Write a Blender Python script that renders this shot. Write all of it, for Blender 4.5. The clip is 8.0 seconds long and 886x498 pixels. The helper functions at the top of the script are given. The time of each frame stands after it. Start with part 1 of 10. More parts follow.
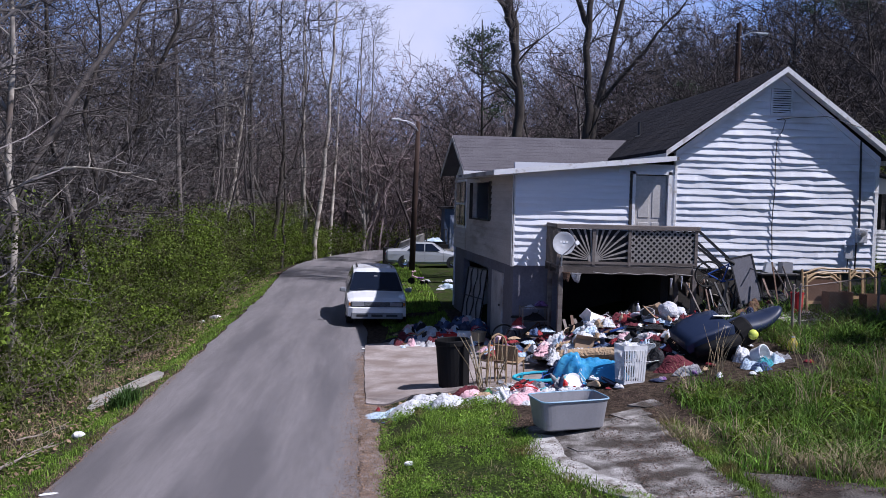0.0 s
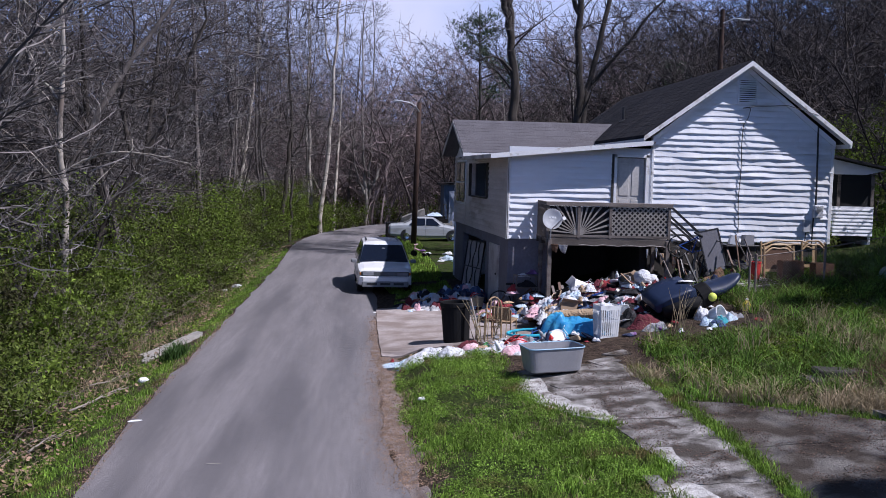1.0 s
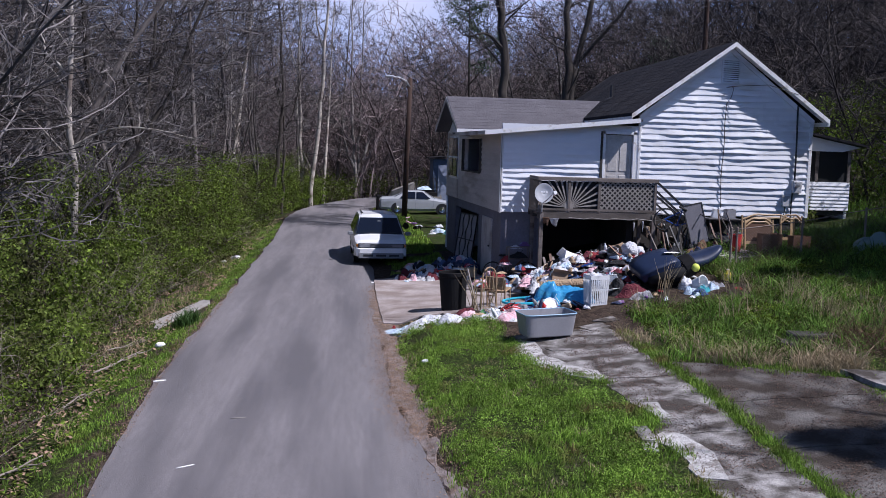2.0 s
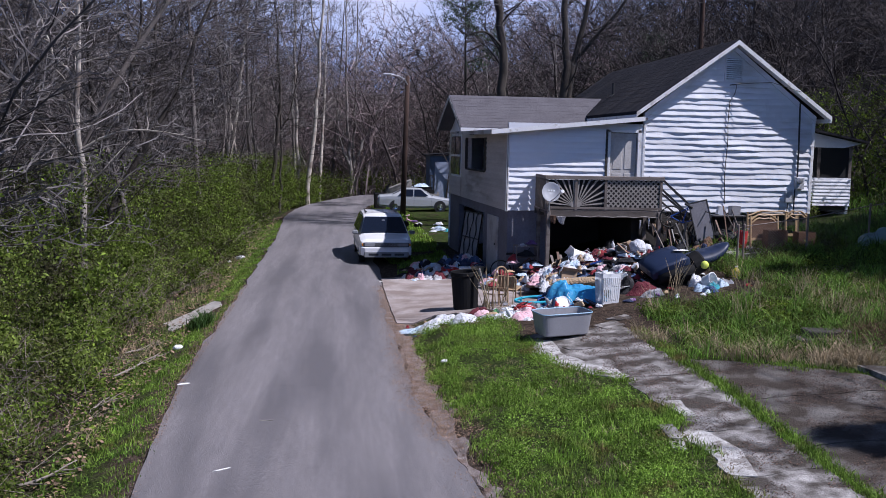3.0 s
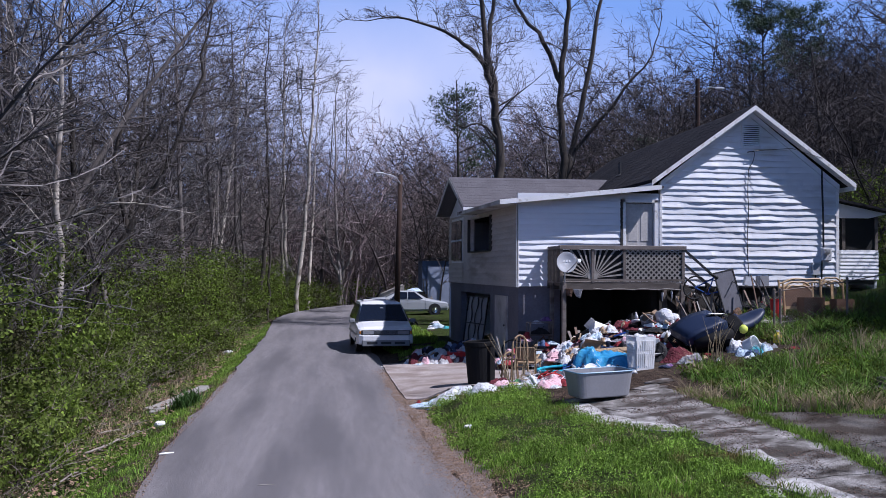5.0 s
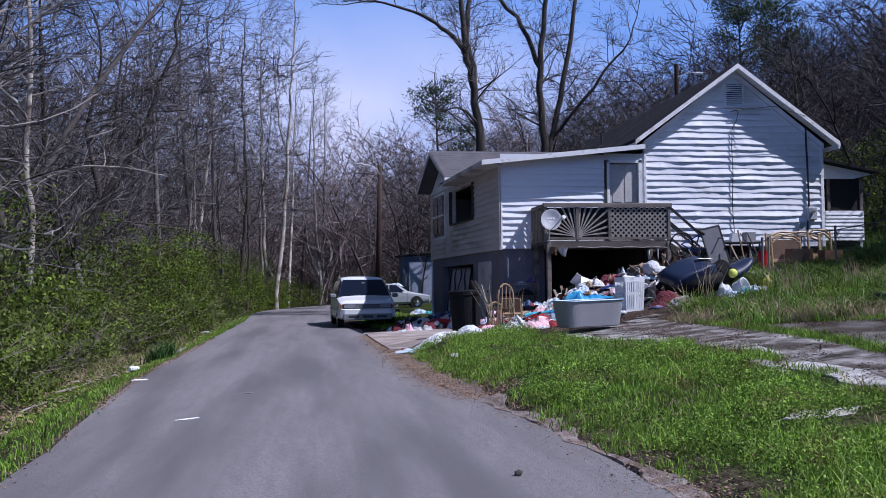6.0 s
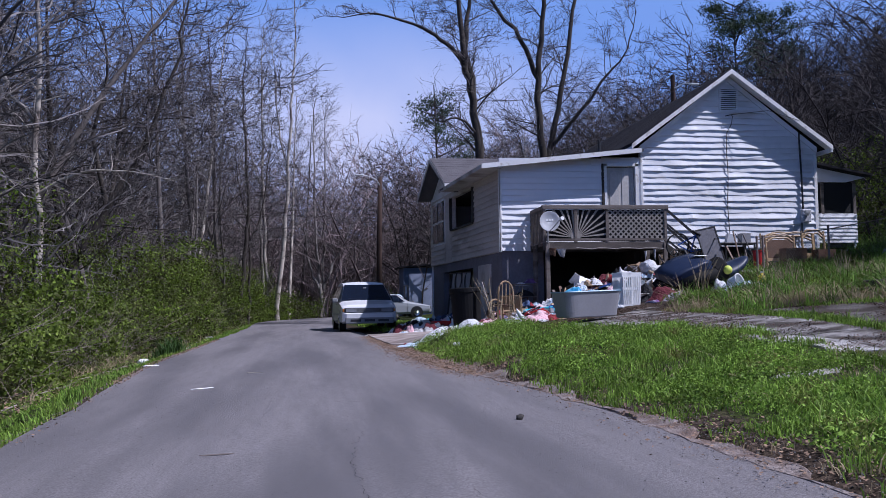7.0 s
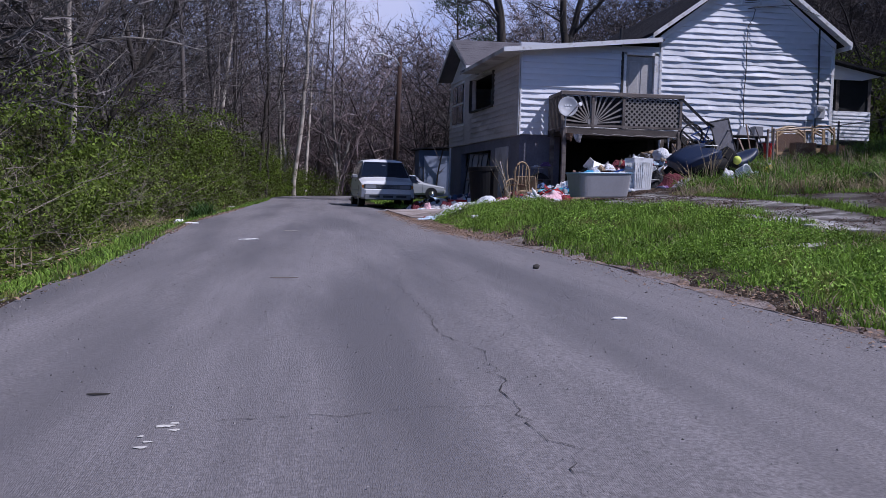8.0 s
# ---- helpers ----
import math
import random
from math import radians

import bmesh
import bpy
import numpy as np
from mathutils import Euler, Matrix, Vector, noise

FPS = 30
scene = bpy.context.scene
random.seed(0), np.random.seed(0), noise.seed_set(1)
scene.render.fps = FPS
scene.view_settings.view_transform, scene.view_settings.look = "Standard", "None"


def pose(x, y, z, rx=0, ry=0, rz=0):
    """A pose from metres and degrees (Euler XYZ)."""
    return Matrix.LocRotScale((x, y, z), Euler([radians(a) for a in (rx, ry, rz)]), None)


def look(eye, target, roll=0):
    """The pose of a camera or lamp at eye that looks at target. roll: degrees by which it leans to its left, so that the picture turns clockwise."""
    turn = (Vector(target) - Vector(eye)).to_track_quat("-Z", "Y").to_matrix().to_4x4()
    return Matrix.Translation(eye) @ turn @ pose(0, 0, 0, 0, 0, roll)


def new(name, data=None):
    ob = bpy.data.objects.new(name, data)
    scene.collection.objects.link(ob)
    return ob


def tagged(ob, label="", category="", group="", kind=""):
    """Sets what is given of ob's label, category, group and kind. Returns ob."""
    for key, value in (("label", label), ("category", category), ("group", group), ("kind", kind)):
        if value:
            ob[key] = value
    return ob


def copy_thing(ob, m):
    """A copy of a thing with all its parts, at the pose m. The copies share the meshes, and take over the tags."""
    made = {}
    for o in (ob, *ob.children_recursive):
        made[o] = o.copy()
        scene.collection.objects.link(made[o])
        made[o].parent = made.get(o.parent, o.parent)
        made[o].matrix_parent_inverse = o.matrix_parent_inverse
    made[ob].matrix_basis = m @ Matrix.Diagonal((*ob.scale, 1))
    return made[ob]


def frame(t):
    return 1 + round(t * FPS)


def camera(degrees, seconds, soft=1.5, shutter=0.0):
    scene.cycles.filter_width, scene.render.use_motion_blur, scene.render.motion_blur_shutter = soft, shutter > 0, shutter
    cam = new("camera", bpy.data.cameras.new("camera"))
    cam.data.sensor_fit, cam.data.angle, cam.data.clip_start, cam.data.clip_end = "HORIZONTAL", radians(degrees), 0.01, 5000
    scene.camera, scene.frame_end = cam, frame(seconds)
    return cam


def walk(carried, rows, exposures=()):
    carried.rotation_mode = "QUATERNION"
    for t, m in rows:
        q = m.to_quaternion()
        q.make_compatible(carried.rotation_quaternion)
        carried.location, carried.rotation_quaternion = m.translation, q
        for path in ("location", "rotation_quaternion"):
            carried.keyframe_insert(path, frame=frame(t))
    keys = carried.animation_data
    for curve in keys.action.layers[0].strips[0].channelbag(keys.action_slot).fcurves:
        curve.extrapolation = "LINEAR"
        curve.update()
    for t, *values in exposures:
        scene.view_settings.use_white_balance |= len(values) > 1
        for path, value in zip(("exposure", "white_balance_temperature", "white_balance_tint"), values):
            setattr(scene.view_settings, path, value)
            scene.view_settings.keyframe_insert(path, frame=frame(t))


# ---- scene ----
cam = camera(50.2, 8.0, soft=0.5)
METRES, EYE, TILT, LEAN, TURN = 11.5, 3.95, -3.0, -1.5, -4.0
ROWS = [
    (0.0, 0.0, 0.0, 0.0, 0.0, 0.0, -0.0),
    (0.5, -0.0049, -0.147, 0.0011, 0.3, -0.64, 0.08),
    (1.0, -0.0135, -0.2624, 0.0024, -0.17, -1.58, 0.07),
    (1.5, -0.0241, -0.3334, 0.0033, -0.82, -2.73, -0.1),
    (3.0, -0.09, -0.3773, 0.0152, -1.78, -3.5, 0.42),
    (3.5, -0.1075, -0.3508, 0.0496, -1.61, -3.74, 1.43),
    (4.0, -0.1208, -0.3077, 0.0487, -1.29, -3.3, 1.5),
    (4.5, -0.1336, -0.2533, -0.0187, -2.36, 1.81, 1.08),
    (6.0, -0.1448, -0.1452, -0.2351, -3.84, 5.19, 2.33),
    (6.5, -0.1485, -0.1524, -0.2658, -5.75, 5.83, 2.1),
    (7.0, -0.1529, -0.1798, -0.2754, -3.88, 6.26, 2.55),
    (7.5, -0.1584, -0.2265, -0.2801, -4.64, 0.03, 0.18),
    (8.0, -0.1725, -0.262, -0.297, -3.3, -0.64, 0.04),
]
walk(cam, [(t, pose(0, 0, EYE, TILT, LEAN, TURN) @ pose(METRES * x, METRES * y, METRES * z, 90 + pitch, roll, yaw)) for t, x, y, z, yaw, pitch, roll in ROWS], exposures=((0.0, 0.20, 5750, 20), (4.0, 0.20, 5700, 20), (6.5, 0.10, 5450, 22), (8.0, -0.10, 5550, 24)))

# ---- world, sun ----
SUN = Vector((0.78, -0.40, 1.15)).normalized()
world = bpy.data.worlds.new("world")
scene.world = world
world.use_nodes = True
wt = world.node_tree
sky = wt.nodes.new("ShaderNodeTexSky")
sky.sky_type = "NISHITA"
sky.sun_disc = False
sky.sun_elevation = math.asin(SUN.z)
sky.sun_rotation = math.atan2(SUN.x, SUN.y)
sky.air_density, sky.dust_density, sky.ozone_density = 1.0, 1.2, 3.0
wt.nodes["Background"].inputs[1].default_value = 0.030
# paler blue low in the sky, with white haze in soft uneven banks
tc = wt.nodes.new("ShaderNodeTexCoord")
cn = wt.nodes.new("ShaderNodeTexNoise")
cn.inputs["Scale"].default_value, cn.inputs["Detail"].default_value = 3.4, 5.0
sep = wt.nodes.new("ShaderNodeSeparateXYZ")


def sky_range(src, a, b, lo=0.0, hi=1.0):
    q = wt.nodes.new("ShaderNodeMapRange")
    q.inputs["From Min"].default_value, q.inputs["From Max"].default_value = a, b
    q.inputs["To Min"].default_value, q.inputs["To Max"].default_value = lo, hi
    wt.links.new(src, q.inputs["Value"])
    return q.outputs[0]


def sky_mix(fac, c0, c1):
    q = wt.nodes.new("ShaderNodeMix")
    q.data_type = "RGBA"
    wt.links.new(fac, q.inputs[0])
    for i, c in ((6, c0), (7, c1)):
        if isinstance(c, tuple):
            q.inputs[i].default_value = (*c, 1)
        else:
            wt.links.new(c, q.inputs[i])
    return q.outputs[2]


wt.links.new(tc.outputs["Generated"], cn.inputs["Vector"])
wt.links.new(tc.outputs["Generated"], sep.inputs[0])
hz = wt.nodes.new("ShaderNodeMath")
hz.operation = "MULTIPLY"
wt.links.new(sky_range(cn.outputs["Fac"], 0.34, 0.58, 0.5, 1.0), hz.inputs[0])
# a bank of thin white cloud stands over the end of the lane
bank = wt.nodes.new("ShaderNodeVectorMath")
bank.operation = "DISTANCE"
flat = wt.nodes.new("ShaderNodeVectorMath")
flat.operation = "MULTIPLY"
flat.inputs[1].default_value = (1.0, 1.0, 2.6)
wt.links.new(tc.outputs["Generated"], flat.inputs[0])
bank.inputs[1].default_value = (0.03, 0.97, 0.17 * 2.6)
wt.links.new(flat.outputs[0], bank.inputs[0])
wt.links.new(sky_range(bank.outputs["Value"], 0.36, 0.08), hz.inputs[1])
low_sky = sky_mix(hz.outputs[0], (6.8, 11.4, 21.8), (21.5, 21.7, 25.0))
wt.links.new(sky_mix(sky_range(sep.outputs[2], 0.58, 0.36), sky.outputs[0], low_sky), wt.nodes["Background"].inputs[0])
sun = new("sun", bpy.data.lights.new("sun", "SUN"))
sun.data.energy, sun.data.angle, sun.data.color = 5.0, radians(0.6), (1.0, 0.95, 0.88)
sun.matrix_world = look(SUN * 60, (0, 0, 0))


# ---- materials ----
def material(name, base, rough=0.75, var=0.18, scale=3.0, bump=0.15, bscale=40.0, metal=0.0, dark=None, stain=0.0, stain_scale=0.9, rnd=0.0, island=False, spec=0.4, stretch=(1, 1, 1), trans=0.0, speck=0.0, folds=0.0):
    """A procedural surface: base colour with grain at two scales, optional stains of a second colour, and fine relief."""
    m = bpy.data.materials.new(name)
    m.use_nodes = True
    t = m.node_tree
    n, l = t.nodes, t.links
    bs = n["Principled BSDF"]
    bs.inputs["Roughness"].default_value = rough
    bs.inputs["Metallic"].default_value = metal
    bs.inputs["Specular IOR Level"].default_value = spec
    geo = n.new("ShaderNodeNewGeometry")
    mp = n.new("ShaderNodeMapping")
    mp.inputs["Scale"].default_value = stretch
    l.new(geo.outputs["Position"], mp.inputs["Vector"])

    def noise_tex(sc, detail=6.0):
        q = n.new("ShaderNodeTexNoise")
        q.inputs["Scale"].default_value = sc
        q.inputs["Detail"].default_value = detail
        l.new(mp.outputs[0], q.inputs["Vector"])
        return q

    def ramp(src, a, b):
        q = n.new("ShaderNodeMapRange")
        q.inputs["From Min"].default_value, q.inputs["From Max"].default_value = 0.25, 0.75
        q.inputs["To Min"].default_value, q.inputs["To Max"].default_value = a, b
        l.new(src, q.inputs["Value"])
        return q.outputs[0]

    big = ramp(noise_tex(scale).outputs["Fac"], 1 - var, 1 + var)
    fine = ramp(noise_tex(scale * 11).outputs["Fac"], 1 - var * 0.7, 1 + var * 0.7)
    mul = n.new("ShaderNodeMath")
    mul.operation = "MULTIPLY"
    l.new(big, mul.inputs[0])
    l.new(fine, mul.inputs[1])
    value = mul.outputs[0]
    if speck:
        q = n.new("ShaderNodeTexNoise")
        q.inputs["Scale"].default_value, q.inputs["Detail"].default_value = 85.0, 2.0
        l.new(geo.outputs["Position"], q.inputs["Vector"])
        sp = n.new("ShaderNodeMath")
        sp.operation = "MULTIPLY"
        l.new(value, sp.inputs[0])
        l.new(ramp(q.outputs["Fac"], 1 - speck, 1 + speck), sp.inputs[1])
        value = sp.outputs[0]
    if rnd:
        if island:
            src = geo.outputs["Random Per Island"]
        else:
            src = n.new("ShaderNodeObjectInfo").outputs["Random"]
        q = n.new("ShaderNodeMapRange")
        q.inputs["To Min"].default_value, q.inputs["To Max"].default_value = 1 - rnd, 1 + rnd
        l.new(src, q.inputs["Value"])
        mul2 = n.new("ShaderNodeMath")
        mul2.operation = "MULTIPLY"
        l.new(value, mul2.inputs[0])
        l.new(q.outputs[0], mul2.inputs[1])
        value = mul2.outputs[0]
    vm = n.new("ShaderNodeVectorMath")
    vm.operation = "SCALE"
    vm.inputs[0].default_value = base[:3]
    l.new(value, vm.inputs["Scale"])
    colour = vm.outputs[0]
    if dark is not None:
        mixn = n.new("ShaderNodeMix")
        mixn.data_type = "RGBA"
        l.new(colour, mixn.inputs[6])
        mixn.inputs[7].default_value = (*dark, 1)
        st = n.new("ShaderNodeMapRange")
        st.inputs["From Min"].default_value, st.inputs["From Max"].default_value = 0.62 - stain * 0.4, 0.72 - stain * 0.2
        l.new(noise_tex(stain_scale, 9.0).outputs["Fac"], st.inputs["Value"])
        l.new(st.outputs[0], mixn.inputs[0])
        colour = mixn.outputs[2]
    l.new(colour, bs.inputs["Base Color"])
    if bump:
        b = n.new("ShaderNodeBump")
        b.inputs["Strength"].default_value = min(1.0, bump)
        b.inputs["Distance"].default_value = 0.02
        l.new(noise_tex(bscale, 3.0).outputs["Fac"], b.inputs["Height"])
        l.new(b.outputs[0], bs.inputs["Normal"])
        if folds:
            # creases of cloth
            w = n.new("ShaderNodeTexNoise")
            w.inputs["Scale"].default_value, w.inputs["Detail"].default_value, w.inputs["Distortion"].default_value = 9.0, 1.5, 1.6
            l.new(geo.outputs["Position"], w.inputs["Vector"])
            b2 = n.new("ShaderNodeBump")
            b2.inputs["Strength"].default_value, b2.inputs["Distance"].default_value = 1.0, folds
            l.new(w.outputs["Fac"], b2.inputs["Height"])
            l.new(b2.outputs[0], b.inputs["Normal"])
    if trans:
        tr = n.new("ShaderNodeBsdfTranslucent")
        l.new(colour, tr.inputs["Color"])
        mx = n.new("ShaderNodeMixShader")
        mx.inputs[0].default_value = trans
        l.new(bs.outputs[0], mx.inputs[1])
        l.new(tr.outputs[0], mx.inputs[2])
        l.new(mx.outputs[0], n["Material Output"].inputs["Surface"])
    return m


ASPHALT = material("asphalt", (0.186, 0.173, 0.180), 0.70, 0.16, 0.7, 0.4, 240, dark=(0.118, 0.111, 0.118), stain=0.45, stain_scale=0.8, stretch=(1.6, 0.16, 1), speck=0.42)
GRAVEL = material("shoulder_gravel", (0.235, 0.20, 0.188), 0.95, 0.35, 5.0, 0.9, 60, dark=(0.15, 0.105, 0.085), stain=0.5, stain_scale=4.0, speck=0.6)
CONCRETE = material("old_concrete", (0.33, 0.315, 0.305), 0.95, 0.4, 4.0, 1.0, 30, dark=(0.070, 0.061, 0.054), stain=0.62, stain_scale=2.6, speck=0.3, spec=0.15)
# Right-hand slabs: darker base for dappled shade, stains for brown litter
CONCRETE_DARK = material("shade_litter_concrete", (0.19, 0.178, 0.168), 0.95, 0.4, 4.0, 1.0, 30, dark=(0.055, 0.045, 0.038), stain=0.72, stain_scale=2.0, speck=0.6, spec=0.15)
APRON = material("driveway_concrete", (0.36, 0.315, 0.30), 0.9, 0.22, 0.9, 0.45, 60, dark=(0.23, 0.185, 0.165), stain=0.55, stain_scale=1.1, speck=0.2)
SIDING = material("white_vinyl", (0.78, 0.79, 0.82), 0.45, 0.05, 0.8, 0.05, 30, dark=(0.58, 0.57, 0.55), stain=0.12, stain_scale=1.6, stretch=(0.3, 0.3, 1))
TRIM = material("white_trim", (0.80, 0.80, 0.80), 0.5, 0.06, 2.0, 0.06, 40, dark=(0.55, 0.52, 0.48), stain=0.15, stain_scale=5)
SHINGLE_DARK = material("charcoal_shingle", (0.017, 0.017, 0.021), 0.95, 0.35, 1.2, 0.6, 70, spec=0.15, dark=(0.034, 0.031, 0.034), stain=0.4, stain_scale=0.8, stretch=(0.5, 2.0, 0.5))
SHINGLE_GREY = material("grey_shingle", (0.098, 0.092, 0.104), 0.9, 0.2, 2.0, 0.6, 70)
# Road wall's vinyl: its shade is in the darker base, grime in the stains
SHADE_GRIMY = material("shade_grimy_siding", (0.50, 0.46, 0.42), 0.7, 0.15, 1.2, 0.1, 30, dark=(0.33, 0.29, 0.25), stain=0.2, stain_scale=1.3, stretch=(0.4, 0.4, 2))
BLOCK = material("painted_block", (0.155, 0.152, 0.178), 0.85, 0.2, 1.5, 0.3, 40)
PLY = material("weathered_panel", (0.48, 0.46, 0.44), 0.85, 0.15, 1.5, 0.2, 30, dark=(0.25, 0.22, 0.2), stain=0.2)
# Timber, and near-black walls, floor and ceiling that carry room and basement shade
DARK = material("timber_and_shade_dark", (0.05, 0.045, 0.04), 0.9, 0.3, 3, 0.2, 30)
DECKWOOD = material("weathered_deck_wood", (0.165, 0.142, 0.128), 0.85, 0.25, 2.0, 0.3, 30, stretch=(1, 1, 4), dark=(0.07, 0.058, 0.05), stain=0.3)
LATTICE = material("lattice_wood", (0.29, 0.27, 0.25), 0.85, 0.2, 4, 0.2, 30)
BLACKMETAL = material("black_metal", (0.02, 0.02, 0.022), 0.45, 0.2, 5, 0.1, 60, spec=0.5)
STEEL = material("galvanised_steel", (0.42, 0.43, 0.45), 0.45, 0.12, 6, 0.1, 80, metal=0.8)
GREYPLASTIC = material("grey_box", (0.45, 0.46, 0.48), 0.5, 0.08, 4, 0.05, 50)
WHITEPAINT = material("white_car_paint", (0.72, 0.73, 0.75), 0.22, 0.04, 2, 0.0, 10, spec=0.6, dark=(0.5, 0.48, 0.45), stain=0.05)
SILVERPAINT = material("silver_car_paint", (0.36, 0.38, 0.41), 0.25, 0.04, 2, 0.0, 10, spec=0.6)
LOWERGREY = material("grey_bumper_plastic", (0.20, 0.21, 0.225), 0.55, 0.08, 5, 0.05, 60)
CARGLASS = material("car_glass", (0.008, 0.012, 0.024), 0.06, 0.05, 2, 0.0, 10, spec=0.4)
RUBBER = material("tyre_rubber", (0.02, 0.02, 0.02), 0.85, 0.15, 8, 0.2, 60)
CHROME = material("chrome", (0.6, 0.6, 0.62), 0.2, 0.05, 4, 0.0, 10, metal=1.0)
LENS = material("lamp_lens", (0.19, 0.20, 0.22), 0.15, 0.1, 8, 0.1, 60, spec=0.7)
AMBER = material("amber_lens", (0.6, 0.22, 0.03), 0.2, 0.1, 8, 0.0, 60)
POLEWOOD = material("creosoted_pole", (0.05, 0.029, 0.022), 0.9, 0.25, 2, 0.3, 20, stretch=(6, 6, 0.5))
BARK_GREY = material("grey_bark", (0.14, 0.122, 0.112), 0.95, 0.3, 1.2, 0.5, 12, stretch=(3, 3, 0.6), rnd=0.3)
BARK_PALE = material("pale_bark", (0.42, 0.38, 0.33), 0.9, 0.25, 1.0, 0.4, 10, dark=(0.16, 0.13, 0.11), stain=0.35, stain_scale=1.5, rnd=0.15)
BARK_ASH = material("ash_grey_bark", (0.30, 0.275, 0.25), 0.9, 0.3, 1.0, 0.5, 12, dark=(0.11, 0.095, 0.085), stain=0.5, stain_scale=1.1, stretch=(2, 2, 0.5))
DEADWOOD = material("brown_dead_stems", (0.13, 0.075, 0.05), 0.95, 0.3, 0.5, 0.0, 10, rnd=0.5, island=True)
BRUSHWOOD = material("dry_brushwood", (0.20, 0.165, 0.14), 0.95, 0.3, 0.5, 0.0, 10, rnd=0.5, island=True)
BARK_DARK = material("dark_bark", (0.048, 0.040, 0.034), 0.95, 0.3, 1.2, 0.5, 12, stretch=(3, 3, 0.6), rnd=0.3)
TWIG_GREY = material("grey_twigs", (0.135, 0.123, 0.120), 0.95, 0.4, 0.3, 0.0, 10, rnd=0.7, island=True)
TWIG = material("twigs", (0.080, 0.069, 0.066), 0.95, 0.3, 0.25, 0.0, 10, rnd=0.3)
TWIG_HILL = material("hill_twigs", (0.056, 0.047, 0.045), 0.95, 0.3, 0.25, 0.0, 10, rnd=0.4, island=True)
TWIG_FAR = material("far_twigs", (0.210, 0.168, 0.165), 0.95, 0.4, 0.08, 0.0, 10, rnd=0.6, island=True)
LEAF = material("undergrowth_leaf", (0.118, 0.172, 0.022), 0.65, 0.6, 0.5, 0.0, 10, dark=(0.055, 0.052, 0.026), stain=0.42, stain_scale=0.7, rnd=0.7, island=True, trans=0.4, spec=0.2)
LEAF_OLIVE = material("budding_leaf", (0.140, 0.190, 0.034), 0.65, 0.5, 0.6, 0.0, 10, dark=(0.085, 0.080, 0.035), stain=0.3, stain_scale=0.8, rnd=0.6, island=True, trans=0.4, spec=0.2)
LEAF_DARK = material("pine_needle", (0.035, 0.06, 0.025), 0.7, 0.3, 0.5, 0.0, 10, rnd=0.4, island=True, trans=0.15)
GRASS = material("grass_blade", (0.176, 0.286, 0.041), 0.6, 0.5, 1.6, 0.0, 10, rnd=0.6, island=True, trans=0.3, dark=(0.19, 0.155, 0.06), stain=0.12, stain_scale=1.7, spec=0.2)
GRASS_DARK = material("dark_grass_blade", (0.05, 0.10, 0.024), 0.5, 0.3, 1.2, 0.0, 10, rnd=0.5, island=True, trans=0.2, spec=0.2)
GRASS_RANK = material("rank_grass_blade", (0.122, 0.218, 0.034), 0.6, 0.5, 1.2, 0.0, 10, rnd=0.8, island=True, trans=0.3, dark=(0.16, 0.13, 0.06), stain=0.15, stain_scale=1.3, spec=0.2)
STRAW = material("dry_grass", (0.36, 0.29, 0.18), 0.8, 0.25, 0.8, 0.0, 10, rnd=0.35, island=True, trans=0.2)
LITTER = material("leaf_litter_bit", (0.24, 0.16, 0.11), 0.9, 0.3, 1.5, 0.0, 10, rnd=0.5, island=True)


def ground_material():
    """Soil, leaf litter and short green growth in patches."""
    m = bpy.data.materials.new("yard_soil")
    m.use_nodes = True
    t = m.node_tree
    n, l = t.nodes, t.links
    bs = n["Principled BSDF"]
    bs.inputs["Roughness"].default_value = 0.95
    bs.inputs["Specular IOR Level"].default_value = 0.05
    geo = n.new("ShaderNodeNewGeometry")

    def tex(sc, d=6.0):
        q = n.new("ShaderNodeTexNoise")
        q.inputs["Scale"].default_value, q.inputs["Detail"].default_value = sc, d
        l.new(geo.outputs["Position"], q.inputs["Vector"])
        return q.outputs["Fac"]

    def mix(fac, a, b, lo=0.4, hi=0.6):
        r = n.new("ShaderNodeMapRange")
        r.inputs["From Min"].default_value, r.inputs["From Max"].default_value = lo, hi
        l.new(fac, r.inputs["Value"])
        q = n.new("ShaderNodeMix")
        q.data_type = "RGBA"
        l.new(r.outputs[0], q.inputs[0])
        for i, c in ((6, a), (7, b)):
            if isinstance(c, tuple):
                q.inputs[i].default_value = (*c, 1)
            else:
                l.new(c, q.inputs[i])
        return q.outputs[2]

    soil = mix(tex(9), (0.034, 0.026, 0.020), (0.085, 0.064, 0.049))
    green = mix(tex(14), (0.020, 0.028, 0.010), (0.050, 0.072, 0.017))
    at = n.new("ShaderNodeAttribute")
    at.attribute_name = "green"
    add = n.new("ShaderNodeMath")
    add.operation = "ADD"
    l.new(at.outputs["Fac"], add.inputs[0])
    l.new(tex(1.6), add.inputs[1])
    l.new(mix(add.outputs[0], soil, green, 0.85, 1.1), bs.inputs["Base Color"])
    b = n.new("ShaderNodeBump")
    b.inputs["Strength"].default_value, b.inputs["Distance"].default_value = 0.9, 0.05
    l.new(tex(25), b.inputs["Height"])
    l.new(b.outputs[0], bs.inputs["Normal"])
    return m


SOIL = ground_material()


# ---- building helpers ----
def thing(name, label, category, at=(0, 0, 0), group="", kind=""):
    ob = new(name)
    ob.empty_display_size = 0.2
    ob.location = at
    return tagged(ob, label, category, group, kind)


def base_of(ob):
    p = Vector((0, 0, 0))
    while ob is not None:
        p += ob.location
        ob = ob.parent
    return p


